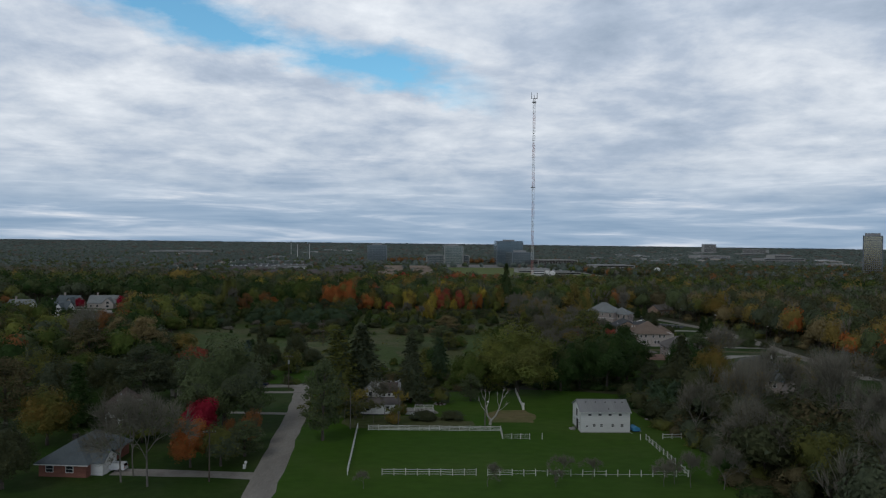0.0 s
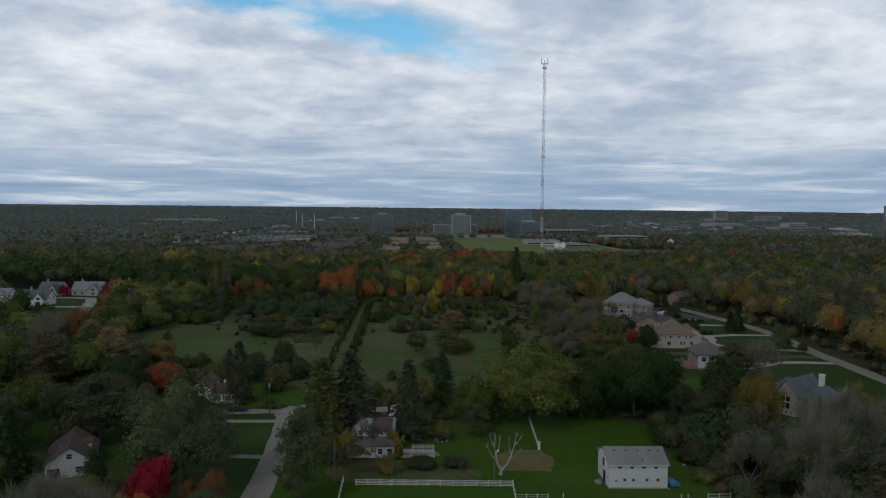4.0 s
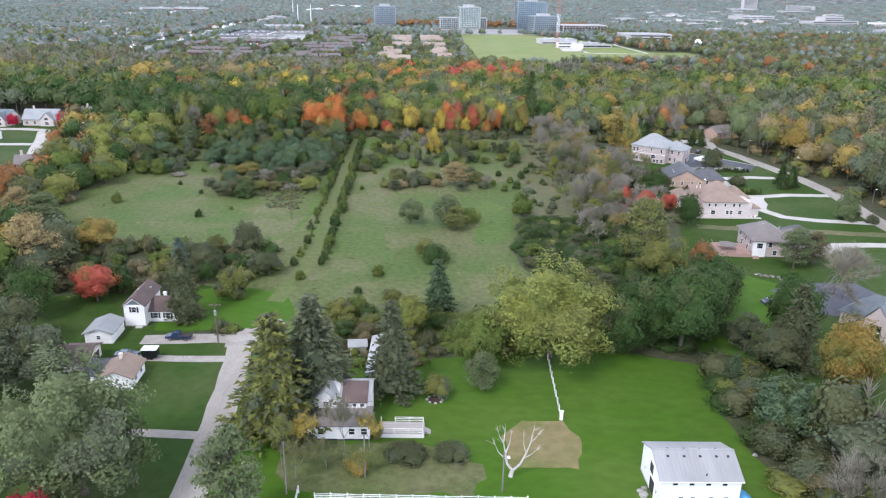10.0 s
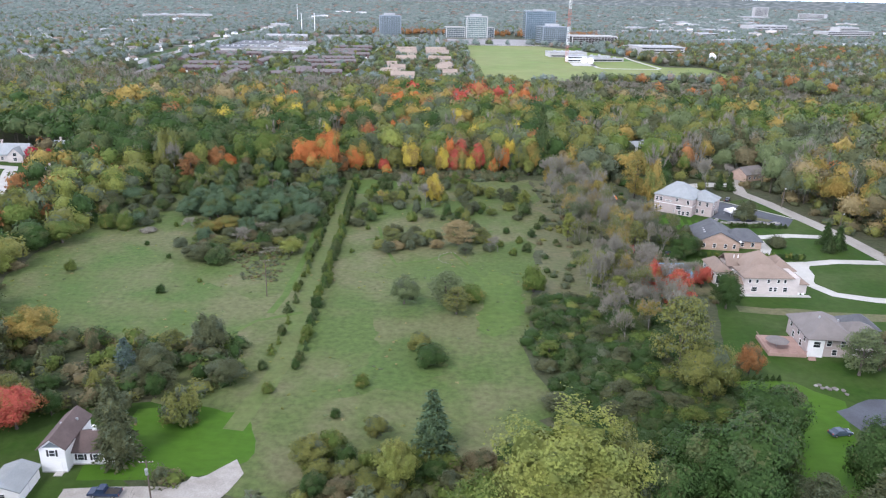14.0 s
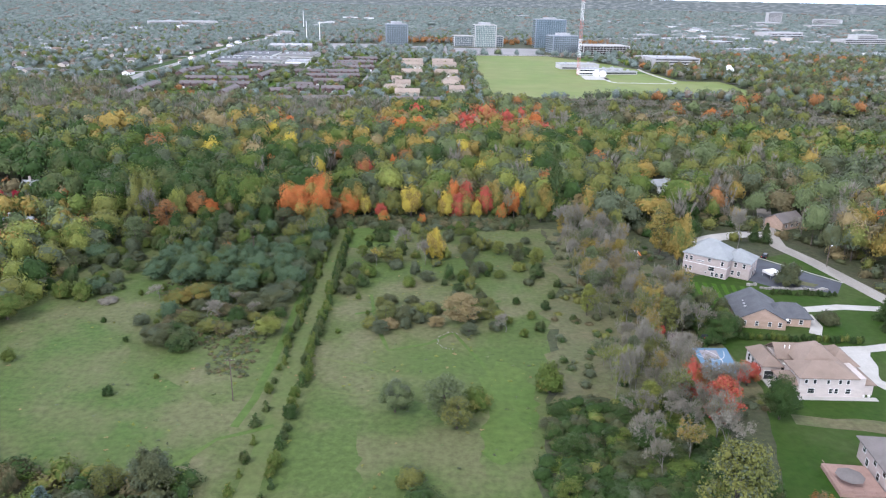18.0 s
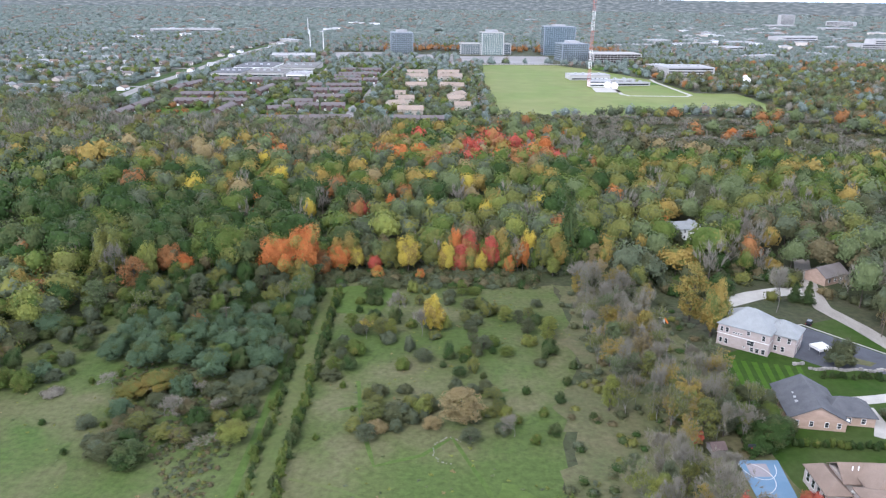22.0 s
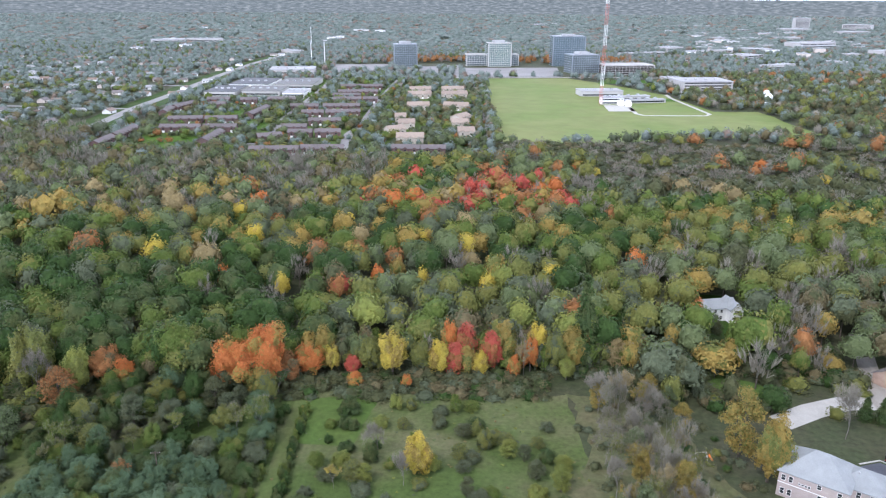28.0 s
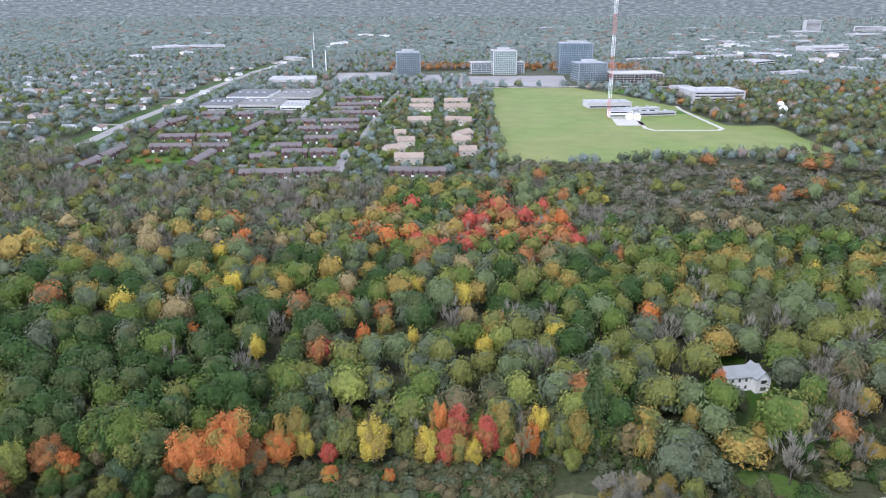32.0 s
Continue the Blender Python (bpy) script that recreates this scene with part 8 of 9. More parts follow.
for row in (
    ("oval", "red", 0.8, 491, 13, 7), ("oval", "red", 2.5, 497, 17, 8), ("oval", "orange", -2, 498, 18, 5.5), ("oval", "gold", 4.2, 490.5, 12, 5.5), ("oval", "yellow", 8.2, 490, 10, 5), ("oval", "red", 12.6, 495, 16, 6.2), ("oval", "gold", 15.5, 499, 18, 8.5), ("oval", "orange", 19.5, 490, 9, 4), ("oval", "yellow", 27.8, 498, 18, 6.2), ("oval", "orange", 25.3, 494, 15, 5.2),
    ("sapling", "tan", 23, 491, 13, 5), ("round", "olive", 33.5, 494, 17, 8.5), ("oval", "gold", 39.2, 496, 17, 8), ("oval", "lime", 37, 489, 9, 5), ("airy", "tan", 54.5, 497, 12, 7), ("oval", "gold", 57, 500, 12, 5.5), ("oval", "green", -100, 484, 19, 12), ("round", "dark", -124, 480, 19, 14),
):
    kind, hue, x, y, h, w = row
    tree(kind, hue, x, y, h * 0.93, w * (1.3 if kind == "oval" else 1.05), "at the edge of the woods")
# thin fruit trees before the front fence
for x, y, h in ((8, 147, 4.2), (23, 152, 4.5), (29, 152, 4), (21, 147, 3.6), (42, 148, 5), (47, 147.5, 6), (44.5, 149.5, 4.6), (53, 146.5, 8), (-15.5, 145, 3.0)):
    tree("feathery", "twig", x, y, h, h * 1.0, "before the paddock fence", "young trees by the fence")

# the two rows of evergreen shrubs along the track
rng = random.Random(5)
for side in (0, 1):
    y = 287.0 + side
    while y < 464:
        x = (-41.6, -34.4)[side] - (y - 291) * (0.055, 0.054)[side]
        s = rng.uniform(2.1, 3.7) if side == 0 else rng.uniform(2.6, 4.4)
        gap = 1.9 if y < 345 else 1.0
        tree(rng.choice(("cone_shrub", "pine")), rng.choice(("green", "spruce", "green", "dark", "spruce")), x + rng.uniform(-0.9, 0.9), y, s, s * rng.uniform(0.7, 0.95), "along the mown track", "shrubs along the track", seed=int(y * 3 + side))
        y += gap * (rng.uniform(2.2, 4.4) if side == 0 else rng.choice((1.5, 1.8, 2.0, 3.0)))

# single junipers in the meadow
for x, y, h in ((-117.7, 346.5, 4), (-83.4, 331, 2.8), (-18, 281, 3.6), (-101.8, 393.4, 2.2), (-30.7, 396, 2.2), (-104, 372, 2), (-92, 360, 1.8), (-88, 372, 2), (-38.5, 277, 3), (-21, 428, 2), (-96, 398, 2.4), (-110, 398, 2.4), (-75, 340, 1.6), (-98, 412, 4.5), (-103, 420, 3), (-22, 268, 2.4), (22, 372, 3), (27, 376, 3.6), (18, 381, 2.6), (25, 385, 3)):
    tree("pine", rng.choice(("spruce", "dark", "green")), x, y, h, h * 0.95, "standing alone in the meadow", "meadow junipers", seed=int(x * 5 + y))
for x, y, h in ((30, 392, 3.6), (14, 390, 2.4), (21, 396, 2.8), (33, 402, 3), (9, 404, 2.4), (-3, 410, 2.6), (3, 414, 3), (-14, 408, 2.4), (-26, 384, 1.8), (-33, 370, 2.0), (12, 420, 2.6), (-20, 446, 3), (-28, 455, 4), (-34, 448, 3), (-10, 450, 3.4), (36, 412, 3), (28, 418, 2.6), (38, 384, 2.6), (-49.5, 283, 2.2)):
    tree("pine", rng.choice(("spruce", "dark", "green")), x, y, h, h * 0.95, "standing alone in the meadow", "meadow junipers", seed=int(x * 5 + y))


# shrub masses, planted by area
def plant(kinds, hues, count, area, h, w, where, group, seed, hole=None):
    rng, done = random.Random(seed), []
    (x0, x1), (y0, y1) = area
    for _ in range(count * 12):
        if len(done) >= count:
            break
        x, y = rng.uniform(x0, x1), rng.uniform(y0, y1)
        if hole and hole(x, y):
            continue
        k = rng.uniform(*w)
        if any((x - a) ** 2 + (y - b) ** 2 < (0.5 * (k + c) * 0.62) ** 2 for a, b, c in done):
            continue
        done.append((x, y, k))
        tree(rng.choice(kinds), rng.choice(hues), x, y, rng.uniform(*h), k, where, group, seed=rng.randrange(9999))


# the blue-green pine clump and the scrub before it
for row in (
    ("round", "lime", -53, 368, 6, 8.5), ("pine", "pine", -73.7, 389, 7, 7.2), ("pine", "pine", -85.7, 377, 6, 7), ("pine", "dark", -64.2, 374, 5.5, 6.2), ("round", "bronze", -81.8, 391, 5.5, 12), ("round", "bronze", -87, 386.5, 5, 9.5), ("round", "moss", -56.8, 391, 6, 11), ("round", "scrub", -53.3, 396, 6, 9),
    ("shrub", "scrub", -61, 385, 4.2, 8), ("feathery", "twig", -74.5, 378, 5, 7.6), ("feathery", "twig", -94.8, 391, 4, 6), ("pine", "pine", -117.8, 395, 6, 8.3), ("shrub", "twig", -109.5, 386.5, 2, 7), ("round", "scrub", -82, 360, 6, 10.4), ("pine", "spruce", -75.2, 357.5, 6.2, 9.2), ("round", "moss", -86.5, 362.5, 4, 5), ("round", "dark", -79, 363, 5.5, 7),
    ("airy", "sage", -124, 441, 12, 9), ("feathery", "twig", -129, 466, 15, 8), ("sapling", "olive", -106.4, 430.5, 8, 4), ("shrub", "moss", -92.5, 372, 3.6, 6), ("shrub", "brown", -70, 381, 4, 7), ("shrub", "scrub", -66, 390, 4.5, 8), ("sapling", "lime", -77, 445.5, 9, 4.5), ("oval", "rust", -82, 424, 9, 5), ("round", "dark", -52.5, 379, 4, 5),
    ("airy", "brown", -66, 367, 3.5, 6), ("shrub", "olive", -60, 377, 3.2, 6),
):
    tree(*row, "in the scrub beside the meadow", "meadow scrub")
for row in ((-69.5, 400, 9.5, 11), (-90.4, 407, 10, 12.5), (-101.7, 410, 8, 10), (-59.2, 415, 9.5, 10.5), (-67.4, 412, 10, 10.5), (-81, 419, 10, 11), (-91.7, 425, 9, 9.5), (-79.5, 406, 9, 9.5), (-55.5, 405, 8, 8.5), (-97, 417, 8.5, 9), (-73, 424, 9.5, 9), (-63, 424, 9, 9)):
    tree("round", "pine", *row, "in a clump beside the meadow", "pines beside the meadow", "pine_tree")
plant(("round", "oval", "pine", "round"), ("pine", "pine", "spruce", "pine", "green", "moss"), 40, ((-104, -51), (399, 452)), (6.0, 9.0), (6.0, 9.0), "in a clump beside the meadow", "pines beside the meadow", 41, lambda x, y: y > 424 + (x + 103) * 0.5 or y < 404 - (x + 103) * 0.12)
plant(("round", "oval", "round", "sapling", "airy"), ("pine", "dark", "scrub", "dark", "moss", "spruce", "green", "olive"), 52, ((-112, -52), (430, 476)), (6, 12), (5.5, 9), "behind the pine clump", "meadow scrub", 61, lambda x, y: y < 426 + (x + 103) * 0.5)
plant(("shrub", "round", "airy", "feathery"), ("scrub", "olive", "green", "moss", "brown", "scrub"), 26, ((-88, -53), (366, 398)), (2.4, 4.6), (4, 7.5), "in the scrub beside the meadow", "meadow scrub", 42, lambda x, y: y > 404 - (x + 103) * 0.12)
plant(("shrub", "airy"), ("scrub", "moss", "olive", "tan"), 26, ((-24, 14), (370, 398)), (2.4, 4.6), (4, 7), "among dead weeds", "meadow scrub", 43)
plant(("shrub", "airy", "pine"), ("scrub", "green", "olive", "moss", "lime", "spruce"), 60, ((-36, 32), (400, 470)), (2.5, 6.5), (4, 7), "at the top of the meadow", "meadow scrub", 44, lambda x, y: abs(x + 22) < 7 and y < 430)
plant(("shrub", "shrub", "airy"), ("dark", "spruce", "green", "dark", "scrub"), 90, ((24, 66), (246, 330)), (2.0, 4.5), (4, 8), "in the bramble thicket", "bramble thicket", 45, lambda x, y: x < 22 + (300 - y) * 0.1 or x > 70)
plant(("feathery", "feathery", "feathery", "sapling", "bare_tan", "sapling", "sapling", "airy", "bare"), ("olive", "gold", "moss", "lime", "sage", "olive"), 80, ((42, 78), (335, 472)), (8, 14.5), (4.6, 7.2), "in the bare thicket", "bare thicket trees", 46, lambda x, y: x < 40 and y < 360 or (x > 66 and y > 415) or (x > 54 and y < 346) or (x > 58 and 338 < y < 374))
for row in (
    ("airy", "gold", 50.7, 434, 10, 5.5), ("airy", "lime", 29.8, 430, 8, 5.5), ("oval", "gold", 61, 381, 15, 9), ("airy", "olive", 64, 376, 12, 8), ("airy", "gold", 67.3, 460.5, 9, 6), ("airy", "gold", 60.2, 474, 11, 6), ("airy", "lime", 46, 344, 12, 7), ("airy", "lime", 49, 331, 9, 6.5), ("bare", "twig", 59.6, 345.5, 14, 10),
    ("bare", "twig", 52, 352, 13, 9), ("bare", "twig", 64, 352, 12, 8), ("oval", "red", 62, 373.5, 5, 3.5), ("feathery", "twig", 16.7, 374.5, 5, 6), ("shrub", "lime", 14.6, 385, 3.2, 5), ("airy", "tan", 3.0, 381, 9, 12), ("shrub", "scrub", -13.6, 381.5, 5, 10), ("shrub", "lime", -7, 384, 5, 6.5), ("feathery", "twig", -19.2, 443, 10, 6), ("feathery", "twig", -10.8, 430, 9, 6), ("shrub", "moss", -21.2, 426, 4, 7),
    ("sapling", "yellow", -28.6, 427.5, 7, 4), ("pine", "green", -30.5, 418, 4.5, 6), ("pine", "dark", -31.5, 463.5, 4.5, 5.5), ("round", "dark", 81, 375, 9, 10), ("shrub", "dark", 76, 372, 6, 9), ("oval", "gold", 84, 437.5, 21, 10), ("airy", "gold", 79.5, 447, 22, 11),
):
    tree(*row, "at the edge of the thicket", "bare thicket trees")
plant(("feathery", "bare", "sapling"), ("twig", "gold", "olive", "brown"), 16, ((46, 66), (300, 345)), (8, 13), (6, 9), "at the edge of the thicket", "bare thicket trees", 47)
plant(("feathery", "bare", "feathery", "sapling"), ("twig", "olive", "tan", "gold"), 18, ((42, 76), (384, 470)), (10, 15), (5, 7), "in the bare thicket", "bare thicket trees", 62, lambda x, y: x > 66 and y > 415)
plant(("shrub", "round", "airy"), ("scrub", "olive", "dark", "brown"), 40, ((-122, -60), (262, 300)), (2.5, 7), (4, 8), "between the gardens and the meadow", "garden hedge", 48, lambda x, y: -66 < x and y < 272)
plant(("shrub", "round"), ("scrub", "olive", "dark", "brown", "green"), 24, ((-34, 16), (238, 268)), (2.5, 6), (4, 8), "at the bottom of the meadow", "meadow edge", 49, lambda x, y: -8 < x < 16 and y > 256 or y > 262 - abs(x + 10) * 0.3 or x < -25)
plant(("shrub", "pine", "round"), ("dark", "spruce", "moss", "green"), 26, ((-134, -112), (388, 456)), (3, 8), (4, 7), "at the side of the meadow", "meadow side shrubs", 59)
plant(("spruce",), ("spruce", "dark"), 20, ((108, 131), (410.5, 413.5)), (1.6, 2.0), (1.6, 2.0), "in a clipped hedge below the forecourt", "forecourt hedge", 53)
for k in range(7):
    tree("spruce", "dark", 70.3 + 1.45 * k, 289.2, 1.7, 1.2, "in a short row below the deck", "little conifers")
plant(("shrub",), ("green", "dark"), 34, ((86, 122), (374.4, 375.6)), (2.5, 2.9), (2.0, 2.4), "in a clipped hedge between lawns", "clipped hedge", 54)
plant(("shrub", "round"), ("scrub", "green", "dark"), 14, ((70, 86), (377, 396)), (3, 7), (5, 8), "behind the mansions", "mansion shrubs", 55)


# ---- the woods ----
SINGLE = {          # crowns that stand out in the woods: x, y, width
    "gold": [(-150, 701, 13), (-224, 652, 17), (-212, 640, 15), (-223, 634, 17), (-192, 636, 12), (-184, 630, 13), (-174, 682, 8.4), (-43, 623, 10.5), (-24, 653, 15), (-123, 572, 8), (-28, 567, 8), (-28, 600, 14), (14, 566, 11), (48, 613, 12), (99, 625, 7), (63, 629, 9), (159, 610, 9.6), (188, 645, 15), (200, 640, 15), (57, 539, 7), (132, 520, 8), (75, 507, 6), (58, 491, 6), (75, 525, 6), (-108, 599, 10), (-78, 602, 10)],
    "yellow": [(-122, 644, 11), (-61, 621, 14), (1, 596, 10.5), (-140, 577, 11), (-72, 543, 7), (-16, 555, 7), (11, 550, 7.5), (38, 560, 9), (163, 638, 9), (-19, 604, 9), (-100, 600, 9), (237, 768, 13), (88, 787, 7)],
    "orange": [(-118, 667, 11), (-40, 670, 11), (-101, 555, 6), (-35, 556, 7), (77, 582, 9.5), (90, 548, 8), (214, 822, 10), (77, 808, 9)],
    "rust": [(-134, 697, 14), (-98, 629, 9), (-174, 580, 15), (-63, 575, 13), (75, 650, 8), (118, 502, 9), (30, 646, 11), (202, 798, 10), (226, 813, 14), (-69, 588, 8)],
    "tan": [(-160, 649, 15), (-1, 631, 12), (-115, 573, 13), (-49, 604, 12), (41, 651, 11), (149, 709, 13), (156, 700, 14), (130, 717, 14), (3, 575, 9)],
    "red": [(-48, 541, 9.5)],
    "twig": [(-70, 563, 12.5), (-73, 530, 12), (-2, 572, 13), (31, 537, 14), (126, 578, 12), (113, 762, 14), (122, 739, 14), (-118, 590, 12), (104, 600, 12), (150, 560, 13), (-100, 535, 10)],
    "sage": [(142, 603, 15), (138, 636, 14), (28, 536, 8), (-39, 577, 9), (20, 530, 11), (-30, 540, 11)],
    "olive": [(140, 569, 15), (150, 572, 14), (86, 542, 13), (65, 540, 13), (74, 545, 12), (176, 810, 14), (152, 808, 10), (282, 829, 14), (-12, 528, 11), (-4, 541, 11)],
    "green": [(101, 506, 17), (40, 596, 13), (28, 610, 14), (52, 600, 13), (10, 660, 13), (22, 668, 13), (34, 664, 13)],
}
SINGLE = [(x, y, w, hue) for hue, rows in SINGLE.items() for x, y, w in rows]


def woods_hue(x, y, r):
    """Which leaf colour grows where in the woods."""
    n = noise.noise(Vector((x * 0.013, y * 0.013, 3.1))) + 0.25 * noise.noise(Vector((x * 0.05, y * 0.05, 7.7)))
    group = (1.2 * noise.noise(Vector((x * 0.035, y * 0.035, 9.3))) + 0.8 * r) % 1.0     # like trees stand together

    def pick(*hues):
        return hues[int(group * len(hues))]

    edge = 10 * noise.noise(Vector((x * 0.03, y * 0.03, 2.7)))
    if -62 < x < 60 and 662 + edge < y < 748 + edge + 0.12 * x and not (-32 < x < -6 and y > 690):
        return pick("red", "rust", "red", "tan", "gold", "red", "twig", "orange", "twig", "red", "olive", "rust", "gold")
    if x > 14 and y > 715 + edge and n < 0.1 or x > 90 and y > 690 + edge and n < 0.3:
        return pick("scrub", "twig", "scrub", "twig", "moss", "scrub", "brown", "scrub")
    if x > 14 and y > 715 + edge:
        return pick("olive", "moss", "sage", "brown", "scrub", "twig", "sage", "olive", "scrub", "rust", "twig")
    if x < -52 + edge and y < 578 + edge * 2:
        return pick("dark", "dark", "green", "dark", "dark", "spruce", "dark", "dark", "green", "dark", "dark", "dark", "spruce", "moss")
    if y < 550 + edge and -52 < x < 36:
        return pick("sage", "olive", "sage", "olive", "green", "sage", "olive", "lime", "sage", "olive", "brown")
    if x < -64 and y > 700 + edge * 3:
        return pick("twig", "moss", "twig", "brown", "twig", "sage", "twig", "olive", "twig", "moss", "brown")
    if x < -50 and y > 640 + edge * 2:
        return pick("moss", "sage", "twig", "olive", "brown", "gold", "sage", "twig", "olive", "tan", "moss", "green")
    if x < -50:
        return pick("green", "sage", "green", "dark", "olive", "green", "moss", "sage", "dark", "olive", "gold", "green", "dark")
    if x > 64 + edge * 2 and y < 600:
        return pick("olive", "sage", "twig", "moss", "sage", "brown", "moss", "sage", "gold", "twig", "brown", "green", "twig")
    if x > 14 + edge and y > 570:
        return pick("green", "dark", "olive", "green", "dark", "green", "sage", "bronze", "dark", "twig", "green", "olive", "gold")
    return pick("green", "olive", "dark", "sage", "gold", "green", "dark", "olive", "dark", "lime", "sage", "rust", "green", "moss")


def twiggy_template(seed):
    """A leafless crown: pale limbs and a haze of fine upright twigs."""
    rng, g = random.Random(seed), np.random.default_rng(seed)
    pts, ways = [], []
    for k in range(30):
        a, u = 2.4 * k, rng.uniform(0.15, 1.0)
        r = 0.36 * u
        pts.append((r * math.cos(a), r * math.sin(a), rng.uniform(0.3, 0.9 - 0.45 * u * u)))
        ways.append((0.8 * math.cos(a) * u, 0.8 * math.sin(a) * u, 1.0))
    v, f = sprays(g, pts, ways, 15, 0.24, 0.0075)
    q, e = sprays(g, [(0, 0, 0.2 + 0.03 * k) for k in range(9)], [(1.1 * math.cos(2.4 * k), 1.1 * math.sin(2.4 * k), 0.9) for k in range(9)], 1, 0.62, 0.014)
    return np.concatenate([v, q]), np.concatenate([f, e + len(v)])


TWIGGY = [twiggy_template(s) for s in (31, 32, 33)]
HUE_LIST = list(LEAF)


def wood_mesh(name, spots, templates, label, category, trunks=True):
    """One joined mesh of many trees: spots are (x, y, z, height, width, hue)."""
    vs, fs, ix, base = [], [], [], 0
    rng, g = random.Random(77), np.random.default_rng(77)
    for x, y, z, h, w, hue in spots:
        kind = rng.choice(TWIGGY if hue == "twig" and trunks else templates)
        v, f = kind[:2]
        a = rng.uniform(0, 6.2832)
        ca, sa = math.cos(a), math.sin(a)
        q = np.empty_like(v)
        q[:, 0] = x + w * (v[:, 0] * ca - v[:, 1] * sa)
        q[:, 1] = y + w * (v[:, 0] * sa + v[:, 1] * ca)
        q[:, 2] = z + h * v[:, 2]
        vs.append(q)
        fs.append(f + base)
        second = g.random(len(f)) < 0.025
        if len(kind) > 2:
            second |= (g.random(kind[2].max() + 1) < rng.choice((0.0, 0.1, 0.3, 0.6)))[kind[2]]
        ix.append(np.where(second, HUE_LIST.index(PARTNER[hue]), HUE_LIST.index(hue)))
        base += len(v)
        if trunks:
            t = 0.13 + h * 0.008
            vs.append(np.array([(x - t, y - t, z), (x + t, y - t, z), (x, y + t, z), (x, y, z + 0.75 * h)]))
            fs.append(np.array([(0, 1, 3), (1, 2, 3), (2, 0, 3)]) + base)
            ix.append(np.full(3, len(HUE_LIST)))
            base += 4
    me = quads_mesh(name, np.concatenate(vs), np.concatenate(fs), [LEAF[h] for h in HUE_LIST] + [BARK], np.concatenate(ix))
    return tagged(new(name, me), label, category, kind="stuff")


def estate_yard(x, y):
    """Street, lawns and drives before the estate houses, and the low growth south of them."""
    return 372 < y < 504 and -266 < x < -166 - (y - 384) * 0.36


def cleared(x, y):
    """Where no wood grows: roads, yards, the field and the buildings."""
    if 88 < x < 113 and 508 < y < 552 or 98 < x < 156 and y < 497 or 66 < x < 98 and 474 < y < 512 and abs((x - 66) - (512 - y) * 0.8) < 5:
        return True
    return False


rng = random.Random(9)
fine = [dome(s, 17, 880, 0.033, 1, rng.uniform(1.0, 1.15), 0.34, 0.38, fine=0.14, belly=rng.uniform(0.2, 0.4)) for s in range(101, 109)]
coarse = [dome(s, 11, 170, 0.058, 0, rng.uniform(1.0, 1.15), 0.34, 0.38, fine=0.13, belly=rng.uniform(0.2, 0.4)) for s in range(111, 117)]
near_crowns = [dome(s, 15, 520, 0.042, 1, rng.uniform(0.85, 1.05), 0.06, 0.5, fine=0.16) for s in range(121, 126)]
bush = [dome(s, 8, 230, 0.052, 0, 1.0, -0.15, 0.46, fine=0.14, belly=0.4) for s in range(161, 166)]
bush_fine = [dome(s, 10, 560, 0.034, 1, 1.0, -0.15, 0.48, fine=0.16, belly=0.4) for s in range(171, 176)]
near_spots, far_spots = [], []
for x, y, w, hue in SINGLE:
    low = y > 740
    h = (10.5 + 0.55 * w) * rng.uniform(0.95, 1.1) if not low else rng.uniform(9, 12)
    (near_spots if y < 660 and abs(x) < 200 else far_spots).append((x, y, -DIP * min(1, max(0, (y - 680) / 180)), h, w * 1.06, hue))
y = 484.0
while y < 935:
    step = 10.6
    half = 0.64 * y + 30
    x = -half
    while x < half:
        px, py = x + rng.uniform(-3.3, 3.3), y + rng.uniform(-3.3, 3.3)
        x += step
        if cleared(px, py) or (py < 504 and -62 < px < 60) or (py < 492 and -80 < px < -60) or (py < 520 and px < -190) or (px > 20 and py > 925) or (py > 820 + px * 0.02 and -340 < px < 20 and py > 815):
            continue
        if any((px - a) ** 2 + (py - b) ** 2 < (0.34 * c + 3.6) ** 2 for a, b, c, _ in SINGLE):
            continue
        hue = woods_hue(px, py, rng.random())
        low = px > 20 and py > 735 and hue in ("scrub", "moss", "brown")
        h = rng.uniform(13, 19.5) if not low else rng.uniform(3.5, 7)
        if hue == "twig" and px > 20 and py > 735:
            h *= 0.6
        if -48 < px < 58 and 652 < py < 738:
            h *= 0.9
        w = rng.uniform(11, 16.5) if not low else rng.uniform(7, 11)
        (near_spots if py < 660 and abs(px) < 200 else far_spots).append((px, py, -DIP * min(1, max(0, (py - 680) / 180)), h, w, hue))
    y += step
wood_mesh("woodland", near_spots, fine, "dense autumn wood of green, olive and gold crowns", "woodland")
wood_mesh("woodland", far_spots, coarse, "dense autumn wood further off in mixed colours", "woodland")
# lower trees and saplings along the front of the woods
spots = [(x, 478 + x * 0.05 + (rng.uniform(15, 32) if -62 < x < 60 else rng.uniform(7, 30)), -0.5, rng.uniform(7, 14), rng.uniform(6, 10), woods_hue(x, 500, rng.random()) if rng.random() < 0.6 else rng.choice(("olive", "gold", "moss", "brown", "green", "twig"))) for x in (rng.uniform(-190, 66) for _ in range(400))]
wood_mesh("understorey", spots, near_crowns, "young trees along the front of the woods", "trees")
